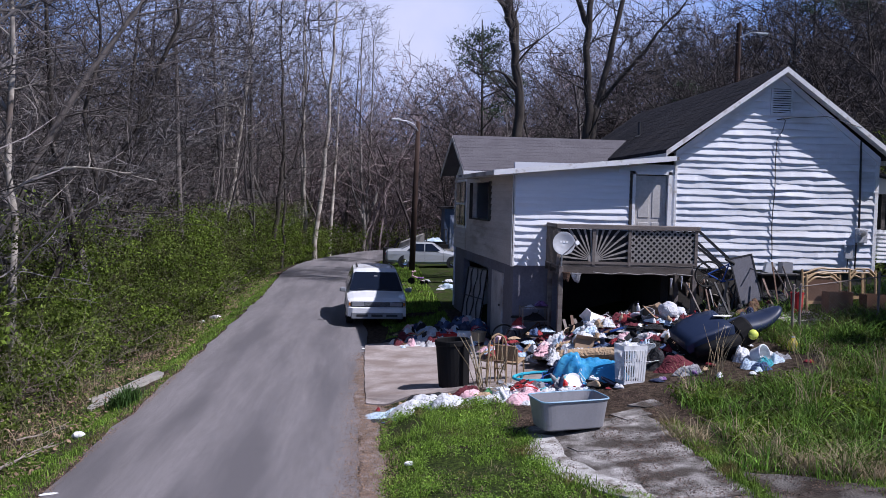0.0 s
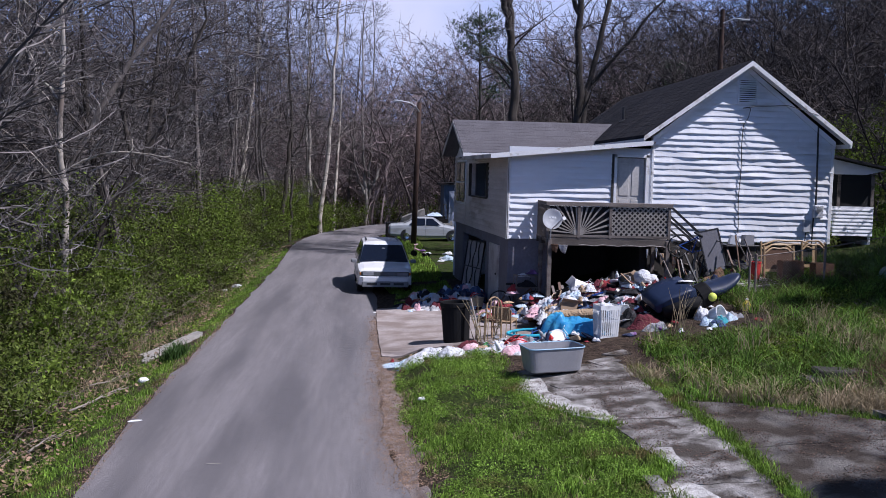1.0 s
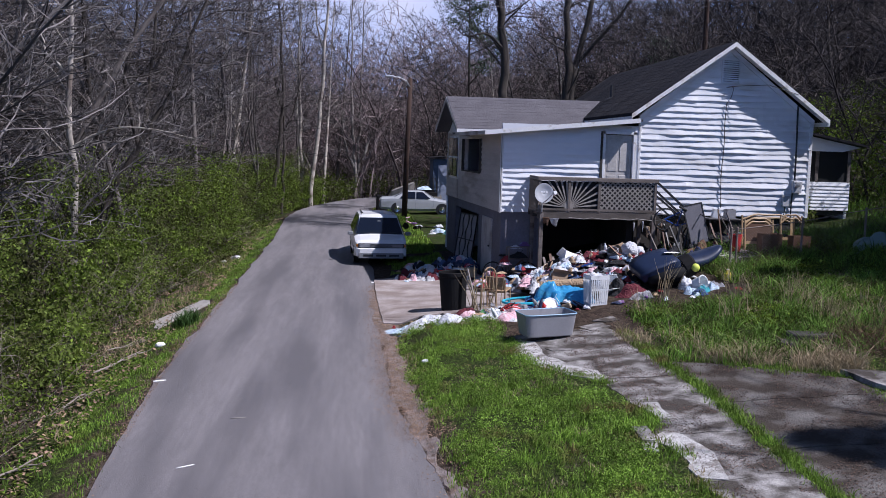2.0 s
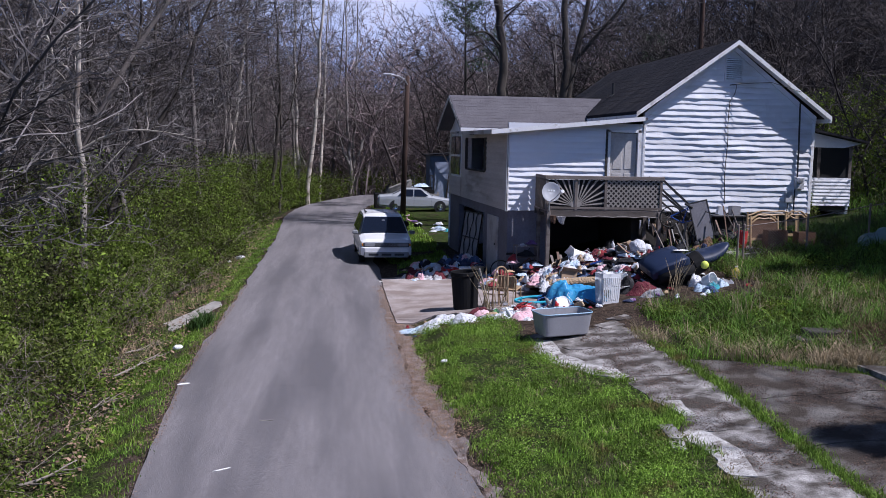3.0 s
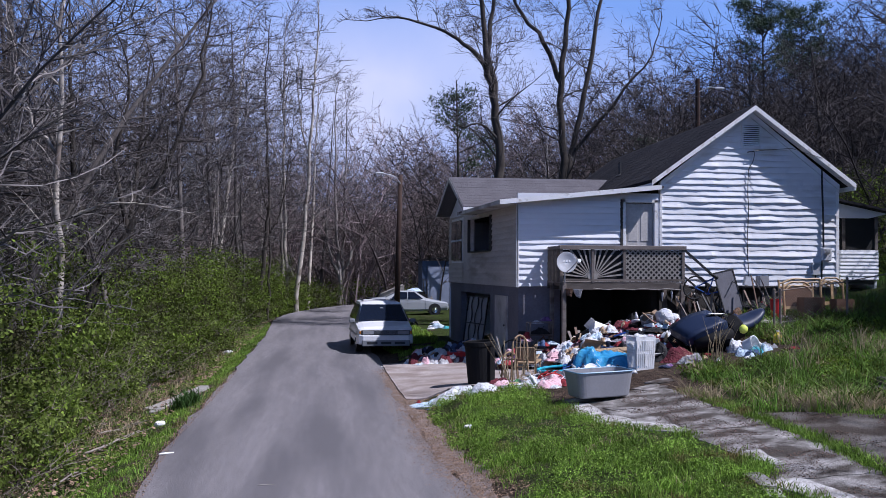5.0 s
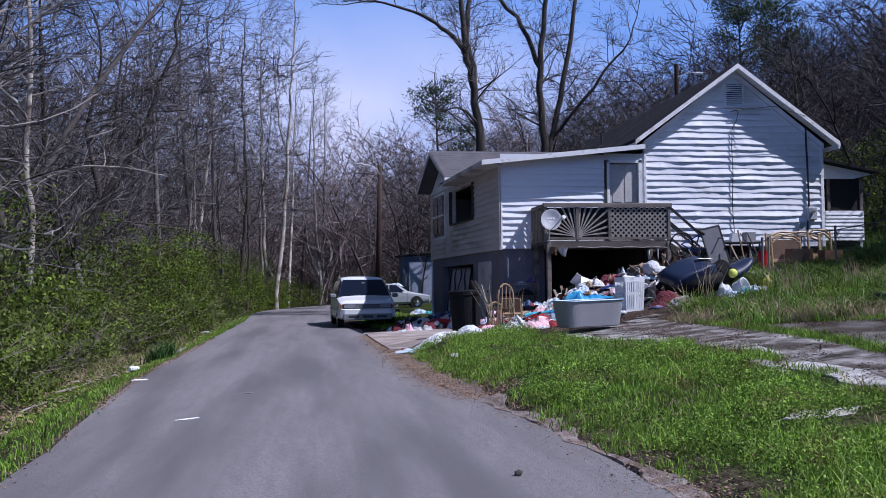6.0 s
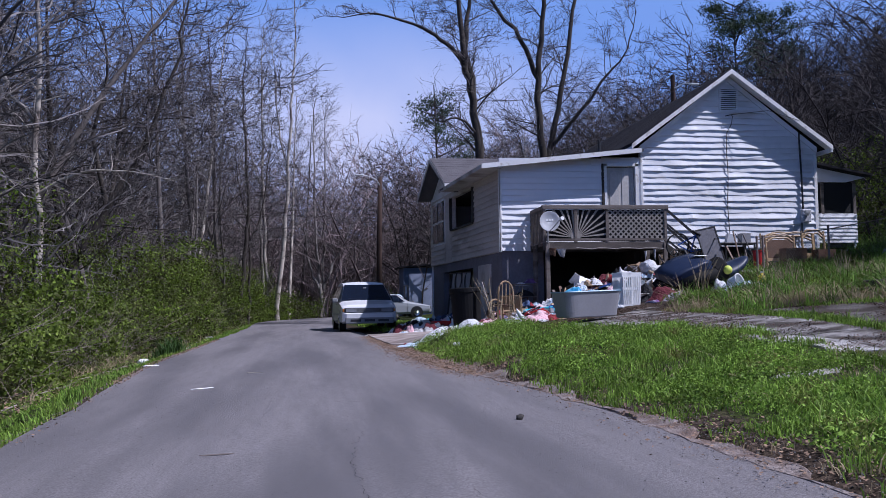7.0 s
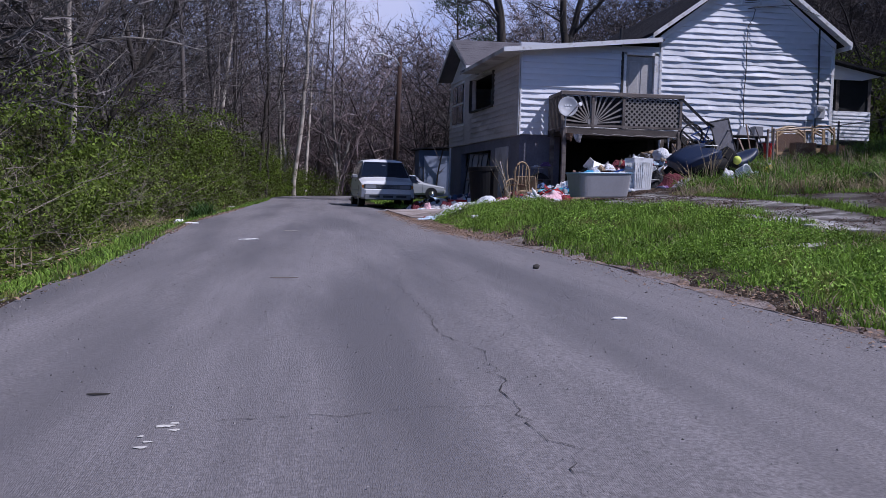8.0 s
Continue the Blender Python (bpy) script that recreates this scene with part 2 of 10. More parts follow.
def part(name, bm, mat, parent=None, label="", smooth=False):
    """One mesh object; coordinates are those of the world (or of the thing, while it still stands at the origin)."""
    if parent is not None:
        bmesh.ops.translate(bm, verts=bm.verts, vec=-base_of(parent))
    me = bpy.data.meshes.new(name)
    bmesh.ops.recalc_face_normals(bm, faces=bm.faces)
    bm.to_mesh(me)
    bm.free()
    me.materials.append(mat)
    if smooth:
        me.polygons.foreach_set("use_smooth", [True] * len(me.polygons))
    ob = new(name, me)
    ob.parent = parent
    if label:
        ob["label"] = label
    return ob


def raw_mesh(name, verts, faces, mat, parent=None, smooth=False):
    me = bpy.data.meshes.new(name)
    me.from_pydata(verts, [], faces)
    me.materials.append(mat)
    if smooth:
        me.polygons.foreach_set("use_smooth", [True] * len(me.polygons))
    ob = new(name, me)
    ob.parent = parent
    return ob


def box(bm, x0, x1, y0, y1, z0, z1, bevel=0.0, m=None):
    r = bmesh.ops.create_cube(bm, size=1.0)
    vs = r["verts"]
    bmesh.ops.scale(bm, vec=(x1 - x0, y1 - y0, z1 - z0), verts=vs)
    bmesh.ops.translate(bm, vec=((x0 + x1) / 2, (y0 + y1) / 2, (z0 + z1) / 2), verts=vs)
    if m is not None:
        bmesh.ops.transform(bm, matrix=m, verts=vs)
    if bevel:
        es = {e for v in vs for e in v.link_edges}
        bmesh.ops.bevel(bm, geom=list(es), offset=bevel, segments=1, affect="EDGES")
    return bm


def prism(bm, pts, h):
    """A closed prism: polygon pts (3D) pushed along vector h."""
    a = [bm.verts.new(p) for p in pts]
    b = [bm.verts.new(Vector(p) + Vector(h)) for p in pts]
    bm.faces.new(a)
    bm.faces.new(b[::-1])
    k = len(pts)
    for i in range(k):
        bm.faces.new((a[i], b[i], b[(i + 1) % k], a[(i + 1) % k]))
    return bm


def tube(bm, pts, radii, n=8, caps=True):
    pts = [Vector(p) for p in pts]
    if not hasattr(radii, "__len__"):
        radii = [radii] * len(pts)
    rings = []
    up = Vector((0, 0, 1))
    for i, p in enumerate(pts):
        d = (pts[min(i + 1, len(pts) - 1)] - pts[max(i - 1, 0)]).normalized()
        s = d.cross(up if abs(d.z) < 0.95 else Vector((1, 0, 0))).normalized()
        u = s.cross(d)
        rings.append([bm.verts.new(p + (s * math.cos(2 * math.pi * k / n) + u * math.sin(2 * math.pi * k / n)) * radii[i]) for k in range(n)])
    for a, b in zip(rings, rings[1:]):
        for k in range(n):
            bm.faces.new((a[k], a[(k + 1) % n], b[(k + 1) % n], b[k]))
    if caps:
        bm.faces.new(rings[0][::-1])
        bm.faces.new(rings[-1])
    return bm


def lathe(bm, prof, n=20, m=None):
    """Turn (r, z) pairs round the z axis."""
    rings = []
    for r, z in prof:
        ring = [Vector((r * math.cos(2 * math.pi * k / n), r * math.sin(2 * math.pi * k / n), z)) for k in range(n)]
        rings.append([bm.verts.new(m @ p if m is not None else p) for p in ring])
    for a, b in zip(rings, rings[1:]):
        for k in range(n):
            bm.faces.new((a[k], a[(k + 1) % n], b[(k + 1) % n], b[k]))
    bm.faces.new(rings[0][::-1])
    bm.faces.new(rings[-1])
    return bm


def beam(bm, a, b, w, h):
    """A squared bar from a to b, w wide and h high."""
    a, b = Vector(a), Vector(b)
    d = (b - a).normalized()
    s = d.cross(Vector((0, 0, 1)) if abs(d.z) < 0.98 else Vector((0, 1, 0))).normalized()
    u = s.cross(d)
    return prism(bm, [a + s * w / 2 + u * h / 2, a - s * w / 2 + u * h / 2, a - s * w / 2 - u * h / 2, a + s * w / 2 - u * h / 2], b - a)


def smooth01(a, b, v):
    k = np.clip((v - a) / (b - a), 0, 1)
    return k * k * (3 - 2 * k)


# ---- the lie of the land ----
def road_left(y):
    return -3.72 - 0.55 * smooth01(3, 14, y) - 0.1 * smooth01(14, 40, y) - 0.3 * smooth01(36, 48, y) + 0.010 * np.maximum(0, y - 50) ** 2


def road_right(y):
    return 0.5 - 0.68 * smooth01(5, 13, y) - 0.25 * smooth01(24, 36, y) - 0.2 * smooth01(36, 48, y) + 0.010 * np.maximum(0, y - 50) ** 2


def land(x, y):
    """Height of the ground; works on arrays."""
    x, y = np.asarray(x, float), np.asarray(y, float)
    d = np.maximum(0, road_left(y) - x)
    left = -0.30 * np.minimum(d, 1.5) - 0.10 * np.clip(d - 1.5, 0, 7) + 0.12 * np.clip(d - 30, 0, 60)
    xx = np.maximum(0, x - np.maximum(0.2, road_right(y)))
    yard = xx * (0.075 + 0.003 * np.clip(y, -10, 20)) + 0.2 * smooth01(5, 11, y) * smooth01(0, 0.6, xx)
    low = 0.05 * np.minimum(xx, 3.4) + 0.24 * np.clip(xx - 3.4, 0, 5.6) + 0.14 * np.maximum(0, xx - 9.0)
    start = 16.6 + 2.0 * smooth01(3, 7, x)
    k = smooth01(start, start + 3.8, y)
    right = yard * (1 - k) + low * k
    far = 0.03 * np.minimum(xx, 5) + 0.16 * np.maximum(0, xx - 5)
    f = smooth01(34, 42, y)
    right = right * (1 - f) + far * f
    right = right + 0.14 * np.clip(x - 17, 0, 90) + 0.07 * np.clip(y - 62, 0, 60) * smooth01(6, 22, x)
    return left + right + 0.10 * np.clip(y - 84, 0, 60)


def lands(x, y):
    return float(land(x, y))


# ground: one sheet, finer where the camera passes
def ground_sheet():
    def steps(lo, hi, a, b, fine):
        pts = list(np.arange(a, b, fine))
        v, s = b, fine
        while v < hi:
            pts.append(v)
            s *= 1.25
            v += s
        pts.append(hi)
        v, s = a, fine
        while v > lo:
            s *= 1.25
            v -= s
            pts.append(max(v, lo))
        return np.array(sorted(set(pts)))

    xs, ys = steps(-700, 700, -14, 18, 0.25), steps(-300, 1200, -6, 48, 0.25)
    X, Y = np.meshgrid(xs, ys)
    Z = land(X, Y)
    on_road = (X > road_left(Y) - 0.02) & (X < road_right(Y) + 0.02)
    rough = np.array([[noise.noise(Vector((x * 0.8, y * 0.8, 0))) * 0.05 + noise.noise(Vector((x * 3, y * 3, 5))) * 0.02 for x in xs] for y in ys])
    paved = ((X > 2.1) & (X < 7.1) & (Y > 2.5) & (Y < 15.2)) | ((X > -0.6) & (X < 4.2) & (Y > 17) & (Y < 26))
    rough = np.where(paved, rough * 0.12 - 0.008, rough)
    Z = np.where(on_road, Z - 0.07, Z + rough * smooth01(0.0, 0.6, np.minimum(np.abs(X - road_left(Y)), np.abs(X - road_right(Y)))))
    Z = Z - 0.05 * np.maximum(0, np.hypot(X, Y) - 250)
    nx, ny = len(xs), len(ys)
    idx = np.arange(nx * ny).reshape(ny, nx)
    faces = np.stack([idx[:-1, :-1], idx[:-1, 1:], idx[1:, 1:], idx[1:, :-1]], -1).reshape(-1, 4)
    ob = raw_mesh("ground", np.stack([X, Y, Z], -1).reshape(-1, 3).tolist(), faces.tolist(), SOIL, smooth=True)
    # where green growth covers the soil
    g = 0.62 * np.ones_like(X)
    edge = np.minimum(np.abs(X - road_left(Y)), np.abs(X - road_right(Y)))
    g = g - 0.5 * (1 - smooth01(0.1, 0.7, edge))
    g = np.where((X > 1.2) & (X < 9) & (Y > 13.6) & (Y < 26), 0.05, g)
    g = np.where((X > 0) & (X < 3.2) & (Y > 24) & (Y < 33), 0.25, g)
    g = np.where(X < road_left(Y) - 1.6, 0.34, g)
    g = np.where((X < -16) | (Y > 74) | (X > 34), 0.12, g)
    at = ob.data.attributes.new("green", "FLOAT", "POINT")
    at.data.foreach_set("value", g.ravel())
    return tagged(ob, "grassy soil with leaf litter, rising beside the road", "ground", kind="structure")


ground_sheet()


def strip(name, left, right, ys, mat, label, lift=0.0, cols=9, thick=0.06, crown=0.0):
    """A sheet with thickness between two edge lines, laid on the land."""
    verts, faces = [], []
    for y in ys:
        a, b = float(left(y)), float(right(y))
        for k in range(cols):
            u = k / (cols - 1)
            x = a + (b - a) * u
            e = 0.0
            wob = (0.10 * noise.noise(Vector((a, y * 0.9, 3 + k))) + 0.02 * noise.noise(Vector((a, y * 2.5, 3)))) if k in (0, cols - 1) else 0
            verts.append((x + wob, y, (lands(x, y) if lift else 0.0) + lift + e * 0.5 + crown * (1 - (2 * u - 1) ** 2)))
    n = len(ys)
    for j in range(n - 1):
        for k in range(cols - 1):
            i = j * cols + k
            faces.append((i, i + 1, i + cols + 1, i + cols))
    ring = [j * cols + cols - 1 for j in range(n)] + [(n - 1) * cols + k for k in range(cols - 2, -1, -1)] + [j * cols for j in range(n - 2, -1, -1)] + list(range(1, cols - 1))
    low = len(verts)
    for i in ring:
        x, y, z = verts[i]
        verts.append((x, y, z - thick))
    for q in range(len(ring)):
        p = (q + 1) % len(ring)
        faces.append((ring[q], low + q, low + p, ring[p]))
    ob = raw_mesh(name, verts, faces, mat, smooth=False)
    return tagged(ob, label, "road" if name == "road" else "pavement", kind="structure")


strip("road", road_left, road_right, np.concatenate([np.arange(-40, 60, 0.5), np.arange(60, 72, 0.5)]), ASPHALT, "narrow worn grey asphalt lane with cracks and patches", crown=0.03)


# ---- the house ----
CX, CY = 3.47, 23.81          # front corner of the addition
GX0, GX1 = 7.60, 12.98        # gable wall
BACK = 37.0


def side_x(y, out=0.0):
    """The addition's side wall runs a little out of square."""
    return CX - 0.07 * (y - CY) - out


house = thing("house", "white vinyl-sided cottage with buckled siding and a charcoal roof", "house", (CX, CY, 0))


def wall_run(name, p0, p1, z0, z1, thick, holes, mat, label=""):
    """A wall from p0 to p1 in plan, with holes (u0, u1, z0, z1) in metres along it."""
    made = []
    p0, p1 = Vector((*p0, 0)), Vector((*p1, 0))
    L = (p1 - p0).length
    d = (p1 - p0) / L
    nrm = Vector((d.y, -d.x, 0)) * thick

    def slab(u0, u1, a, b):
        if u1 - u0 > 0.005 and b - a > 0.005:
            q = [p0 + d * u0, p0 + d * u1]
            bm = bmesh.new()
            prism(bm, [q[0] + Vector((0, 0, a)), q[1] + Vector((0, 0, a)), q[1] + Vector((0, 0, b)), q[0] + Vector((0, 0, b))], -nrm)
            made.append(part(name, bm, mat, house, label if not made else ""))

    u = 0.0
    for h0, h1, a, b in sorted(holes):
        slab(u, h0, z0, z1)
        slab(h0, h1, z0, a)
        slab(h0, h1, b, z1)
        u = h1
    slab(u, L, z0, z1)
    return made[0]


def board(parent, p0, p1, z, h, mat, amp, seed, proud=0.020):
    """One course of lapped siding; its lower lip bulges and waves as the vinyl has buckled."""
    p0, p1 = Vector((*p0, 0)), Vector((*p1, 0))
    L = (p1 - p0).length
    d = (p1 - p0) / L
    out = Vector((d.y, -d.x, 0))
    n = max(2, int(L / 0.10))
    bm = bmesh.new()
    rows = []
    for i in range(n + 1):
        u = L * i / n
        q = p0 + d * u
        v = Vector((q.x * 0.8, q.y * 0.8, z * 5.1 + seed))
        swell = amp * max(0.0, noise.noise(v) + 0.3) + 0.6 * amp * max(0.0, noise.noise(v * 2.7)) + 0.8 * amp * max(0.0, noise.noise(v * 6.1) - 0.25) + 0.7 * amp * max(0.0, noise.noise(v * 13.0) - 0.2) * max(0.0, noise.noise(v * 1.9) + 0.2)
        drop = amp * 0.7 * noise.noise(Vector((q.x * 1.1, q.y * 1.1, z * 4 + 9 + seed))) + amp * 0.3 * noise.noise(Vector((q.x * 4, q.y * 4, z * 4)))
        rows.append([bm.verts.new(q + out * o + Vector((0, 0, zz))) for o, zz in
                     ((0.002, z + drop), (proud + swell, z + drop), (proud + swell * 1.0 - 0.002, z + 0.02 + drop), (proud * 0.45 + swell * 0.55, z + h * 0.55 + drop * 0.5), (0.004, z + h + 0.012))])
    for a, b in zip(rows, rows[1:]):
        for k in range(4):
            bm.faces.new((a[k], b[k], b[k + 1], a[k + 1]))
    return part("board", bm, mat, parent)


def clad(parent, p0, p1, z0, top, h, mat, amp, holes=(), seed=0.0, proud=0.020):
    """Courses of boards up a wall; top(u) is the wall's height along it."""
    L = (Vector(p1) - Vector(p0)).length
    dx, dy = (p1[0] - p0[0]) / L, (p1[1] - p0[1]) / L
    z, k = z0, 0
    us = np.linspace(0, L, 200)
    tops = np.array([top(u) for u in us])
    while z < tops.max() - 0.03:
        ok = us[tops > z + h * 0.6]
        if len(ok) == 0:
            break
        runs = [(ok[0], ok[-1])]
        for a, b, c, e in holes:
            if z + h * 0.6 > c and z + h * 0.4 < e:
                nxt = []
                for s, t in runs:
                    if a > s + 0.05:
                        nxt.append((s, min(t, a)))
                    if b < t - 0.05:
                        nxt.append((max(s, b), t))
                    if b <= s or a >= t:
                        nxt.append((s, t))
                runs = sorted(set(nxt))
        for s, t in runs:
            if t - s > 0.05:
                board(parent, (p0[0] + dx * s, p0[1] + dy * s), (p0[0] + dx * t, p0[1] + dy * t), z, h, mat, amp, seed, proud)
        z += h
        k += 1


# gable wall of the main house
EAVE_Z, APEX_Z, APEX_X = 5.30, 7.36, (GX0 + GX1) / 2
slope = (APEX_Z - EAVE_Z) / (APEX_X - GX0)
bm = bmesh.new()
prism(bm, [(GX0, CY, 2.33), (GX1, CY, 2.33), (GX1, CY, EAVE_Z), (APEX_X, CY, APEX_Z), (GX0, CY, EAVE_Z)], (0, 0.14, 0))
gable = part("gable_wall", bm, SIDING, house, "white siding, rippled and buckled by heat")
wall_run("side_wall", (GX1, CY + 0.14), (GX1, BACK), 1.6, EAVE_Z, 0.14, [], SIDING)
wall_run("back_wall", (GX1, BACK), (GX0, BACK), 1.0, EAVE_Z, 0.14, [], SIDING)
# near-black inner wall: the room's darkness is put into its colour
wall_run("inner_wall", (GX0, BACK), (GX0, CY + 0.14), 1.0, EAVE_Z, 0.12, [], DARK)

# addition: front wall with the door, side wall with the empty window opening
DOOR = (6.58, 7.42, 2.52, 4.72)
FRONT_TOP = lambda u: 4.62 + 0.10 * u
front = wall_run("front_wall", (CX, CY), (GX0, CY), 2.33, 4.95, 0.14, [(DOOR[0] - CX, DOOR[1] - CX, DOOR[2], DOOR[3])], SIDING)
END = 33.6
sd = math.hypot(0.07, 1.0)
P_FAR, P_NEAR = (side_x(END), END), (CX, CY + 0.14)
LS = (Vector(P_NEAR) - Vector(P_FAR)).length


def along(y):
    return (END - y) * sd


HOLE = (along(29.95), along(26.8), 3.40, 4.50)
WIN = (along(33.0), along(31.2), 3.10, 4.56)
side = wall_run("road_wall", P_FAR, P_NEAR, 2.30, 4.72, 0.14, [HOLE, WIN], SHADE_GRIMY, "grey-white siding in shade, with an empty window opening")
wall_run("rear_wall", (GX0, END), P_FAR, 0.2, 4.9, 0.14, [], SIDING)

# roofs
OV = 0.36


def roof_slab(name, pts, mat, thick, label=""):
    bm = bmesh.new()
    prism(bm, pts, (0, 0, -thick))
    return part(name, bm, mat, house, label)


EX0, EX1, EZ, AZ = 7.26, 13.32, 5.36, 7.55
roof_l = roof_slab("roof", [(EX0, CY - OV, EZ), (APEX_X, CY - OV, AZ), (APEX_X, BACK + 0.3, AZ), (EX0, BACK + 0.3, EZ)], SHINGLE_DARK, 0.09, "charcoal asphalt shingles")
roof_r = roof_slab("roof", [(EX1, CY - OV, EZ), (EX1, BACK + 0.3, EZ), (APEX_X, BACK + 0.3, AZ), (APEX_X, CY - OV, AZ)], SHINGLE_DARK, 0.09, "charcoal asphalt shingles")


def shingle_courses(parent, e0, e1, r0, r1, mat, step=0.28, lift=0.004):
    """Courses of shingles between an eave line and a ridge line."""
    e0, e1, r0, r1 = (Vector(v) for v in (e0, e1, r0, r1))
    n = max(1, int((r0 - e0).length / step))
    nrm = (e1 - e0).cross(r0 - e0).normalized()
    if nrm.z < 0:
        nrm = -nrm
    for i in range(n):
        a, b = i / n, (i + 1.08) / n
        b = min(b, 1)
        L = (e1 - e0).length
        m = max(2, int(L / 1.0))
        bm = bmesh.new()
        lo, hi = [], []
        for k in range(m + 1):
            w = lift + 0.004 * noise.noise(Vector((k * 0.9, i * 2.3, L)))
            p = e0.lerp(e1, k / m).lerp(r0.lerp(r1, k / m), a)
            q = e0.lerp(e1, k / m).lerp(r0.lerp(r1, k / m), b)
            lo.append((bm.verts.new(p + nrm * 0.001), bm.verts.new(p + nrm * (0.003 + w))))
            hi.append(bm.verts.new(q + nrm * 0.004))
        for k in range(m):
            bm.faces.new((lo[k][0], lo[k + 1][0], lo[k + 1][1], lo[k][1]))
            bm.faces.new((lo[k][1], lo[k + 1][1], hi[k + 1], hi[k]))
        part("shingle_course", bm, mat, parent)


shingle_courses(roof_l, (EX0, CY - OV, EZ), (EX0, BACK + 0.3, EZ), (APEX_X, CY - OV, AZ), (APEX_X, BACK + 0.3, AZ), SHINGLE_DARK)

# white rake boards and their soffit
for x0, x1, nm in ((EX0 - 0.02, APEX_X, "rake_board"), (EX1 + 0.02, APEX_X, "rake_board")):
    bm = bmesh.new()
    prism(bm, [(x0, CY - OV - 0.024, EZ - 0.03), (x0, CY - OV - 0.024, EZ - 0.165), (x1, CY - OV - 0.024, AZ - 0.155), (x1, CY - OV - 0.024, AZ - 0.02)], (0, 0.02, 0))
    part(nm, bm, TRIM, house, "white painted rake board")
    bm = bmesh.new()
    prism(bm, [(x0, CY - OV, EZ - 0.12), (x0, CY - 0.03, EZ - 0.12), (x1, CY - 0.03, AZ - 0.12), (x1, CY - OV, AZ - 0.12)], (0, 0, -0.012))
    part("soffit", bm, TRIM, house)
for x in (EX0, EX1):
    bm = bmesh.new()
    box(bm, x - 0.025, x + 0.025, CY - OV + 0.01, BACK + 0.3, EZ - 0.22, EZ - 0.1)
    part("eave_board", bm, TRIM, house)

# narrow frieze boards that cover the ends of the siding
for x0, x1 in ((GX0 - 0.02, APEX_X), (GX1 + 0.02, APEX_X)):
    bm = bmesh.new()
    prism(bm, [(x0, CY - 0.075, EAVE_Z + 0.02), (x0, CY - 0.075, EAVE_Z - 0.15), (x1, CY - 0.075, APEX_Z - 0.13), (x1, CY - 0.075, APEX_Z + 0.04)], (0, 0.07, 0))
    part("frieze_board", bm, SIDING, house)

# shed roof over the addition, rising towards the main house
AX = 2.90
SH0, SH1 = 4.70, 5.17
EDGE = [(AX, CY - 0.40), (7.58, CY - 0.40), (7.58, 29.0), (AX - 0.07 * 5.6, 29.0)]
shed_roof = roof_slab("addition_roof", [(EDGE[0][0], EDGE[0][1], SH0), (EDGE[1][0], EDGE[1][1], SH1), (EDGE[2][0], EDGE[2][1], SH1), (EDGE[3][0], EDGE[3][1], SH0)], SHINGLE_GREY, 0.06, "low grey shed roof")
bm = bmesh.new()
prism(bm, [(AX - 0.01, CY - 0.43, SH0 + 0.02), (AX - 0.01, CY - 0.43, SH0 - 0.11), (7.5, CY - 0.43, SH1 - 0.10), (7.5, CY - 0.43, SH1 + 0.03)], (0, 0.025, 0))
part("fascia", bm, TRIM, house, "white front fascia, slightly dented")
bm = bmesh.new()
prism(bm, [(AX - 0.02, CY - 0.40, SH0 + 0.01), (AX - 0.02, CY - 0.40, SH0 - 0.10), (AX - 0.02 - 0.39, 29.3, SH0 - 0.10), (AX - 0.02 - 0.39, 29.3, SH0 + 0.01)], (0.02, 0, 0))
part("side_fascia", bm, PLY, house)
bm = bmesh.new()
prism(bm, [(AX, CY - 0.38, SH0 - 0.09), (CX + 0.02, CY - 0.38, SH0 - 0.07), (CX + 0.02 - 0.36, 29.0, SH0 - 0.07), (AX - 0.36, 29.0, SH0 - 0.09)], (0, 0, -0.012))
part("soffit", bm, PLY, house)

# cross wing with a gable to the road
WY0, WYR, WY1, WEZ, WAZ = 28.55, 31.05, 33.55, 4.86, 6.06
WXO = 2.43


def wx(y):
    return WXO - 0.07 * (y - WYR)


WX_END = 9.2
wing_n = roof_slab("wing_roof", [(wx(WY0), WY0, WEZ), (WX_END, WY0, WEZ), (WX_END, WYR, WAZ), (wx(WYR), WYR, WAZ)], SHINGLE_GREY, 0.08, "grey asphalt shingles on the wing")
wing_s = roof_slab("wing_roof", [(wx(WYR), WYR, WAZ), (WX_END, WYR, WAZ), (WX_END, WY1, WEZ), (wx(WY1), WY1, WEZ)], SHINGLE_GREY, 0.08, "grey asphalt shingles on the wing")
shingle_courses(wing_n, (wx(WY0), WY0, WEZ), (WX_END, WY0, WEZ), (wx(WYR), WYR, WAZ), (WX_END, WYR, WAZ), SHINGLE_GREY, 0.25)
for a, b in ((WY0, WYR), (WY1, WYR)):
    bm = bmesh.new()
    prism(bm, [(wx(a) - 0.02, a, WEZ - 0.02), (wx(a) - 0.02, a, WEZ - 0.16), (wx(b) - 0.02, b, WAZ - 0.16), (wx(b) - 0.02, b, WAZ - 0.02)], (0.02, 0, 0))
    part("rake_board", bm, PLY, house, "weathered rake board")
bm = bmesh.new()
box(bm, wx(WY0) - 0.01, 3.9, WY0 - 0.02, WY0 + 0.01, WEZ - 0.15, WEZ - 0.02)
part("eave_board", bm, TRIM, house)
bm = bmesh.new()
gx = side_x(WYR)
prism(bm, [(side_x(WY0 + 0.35), WY0 + 0.35, 4.72), (side_x(WY1 - 0.05), WY1 - 0.05, 4.72), (side_x(WY1 - 0.05), WY1 - 0.05, WEZ - 0.1), (gx, WYR, WAZ - 0.12), (side_x(WY0 + 0.35), WY0 + 0.35, WEZ - 0.02)], (0.12, 0, 0))
wgable = part("wing_gable", bm, SIDING, house)
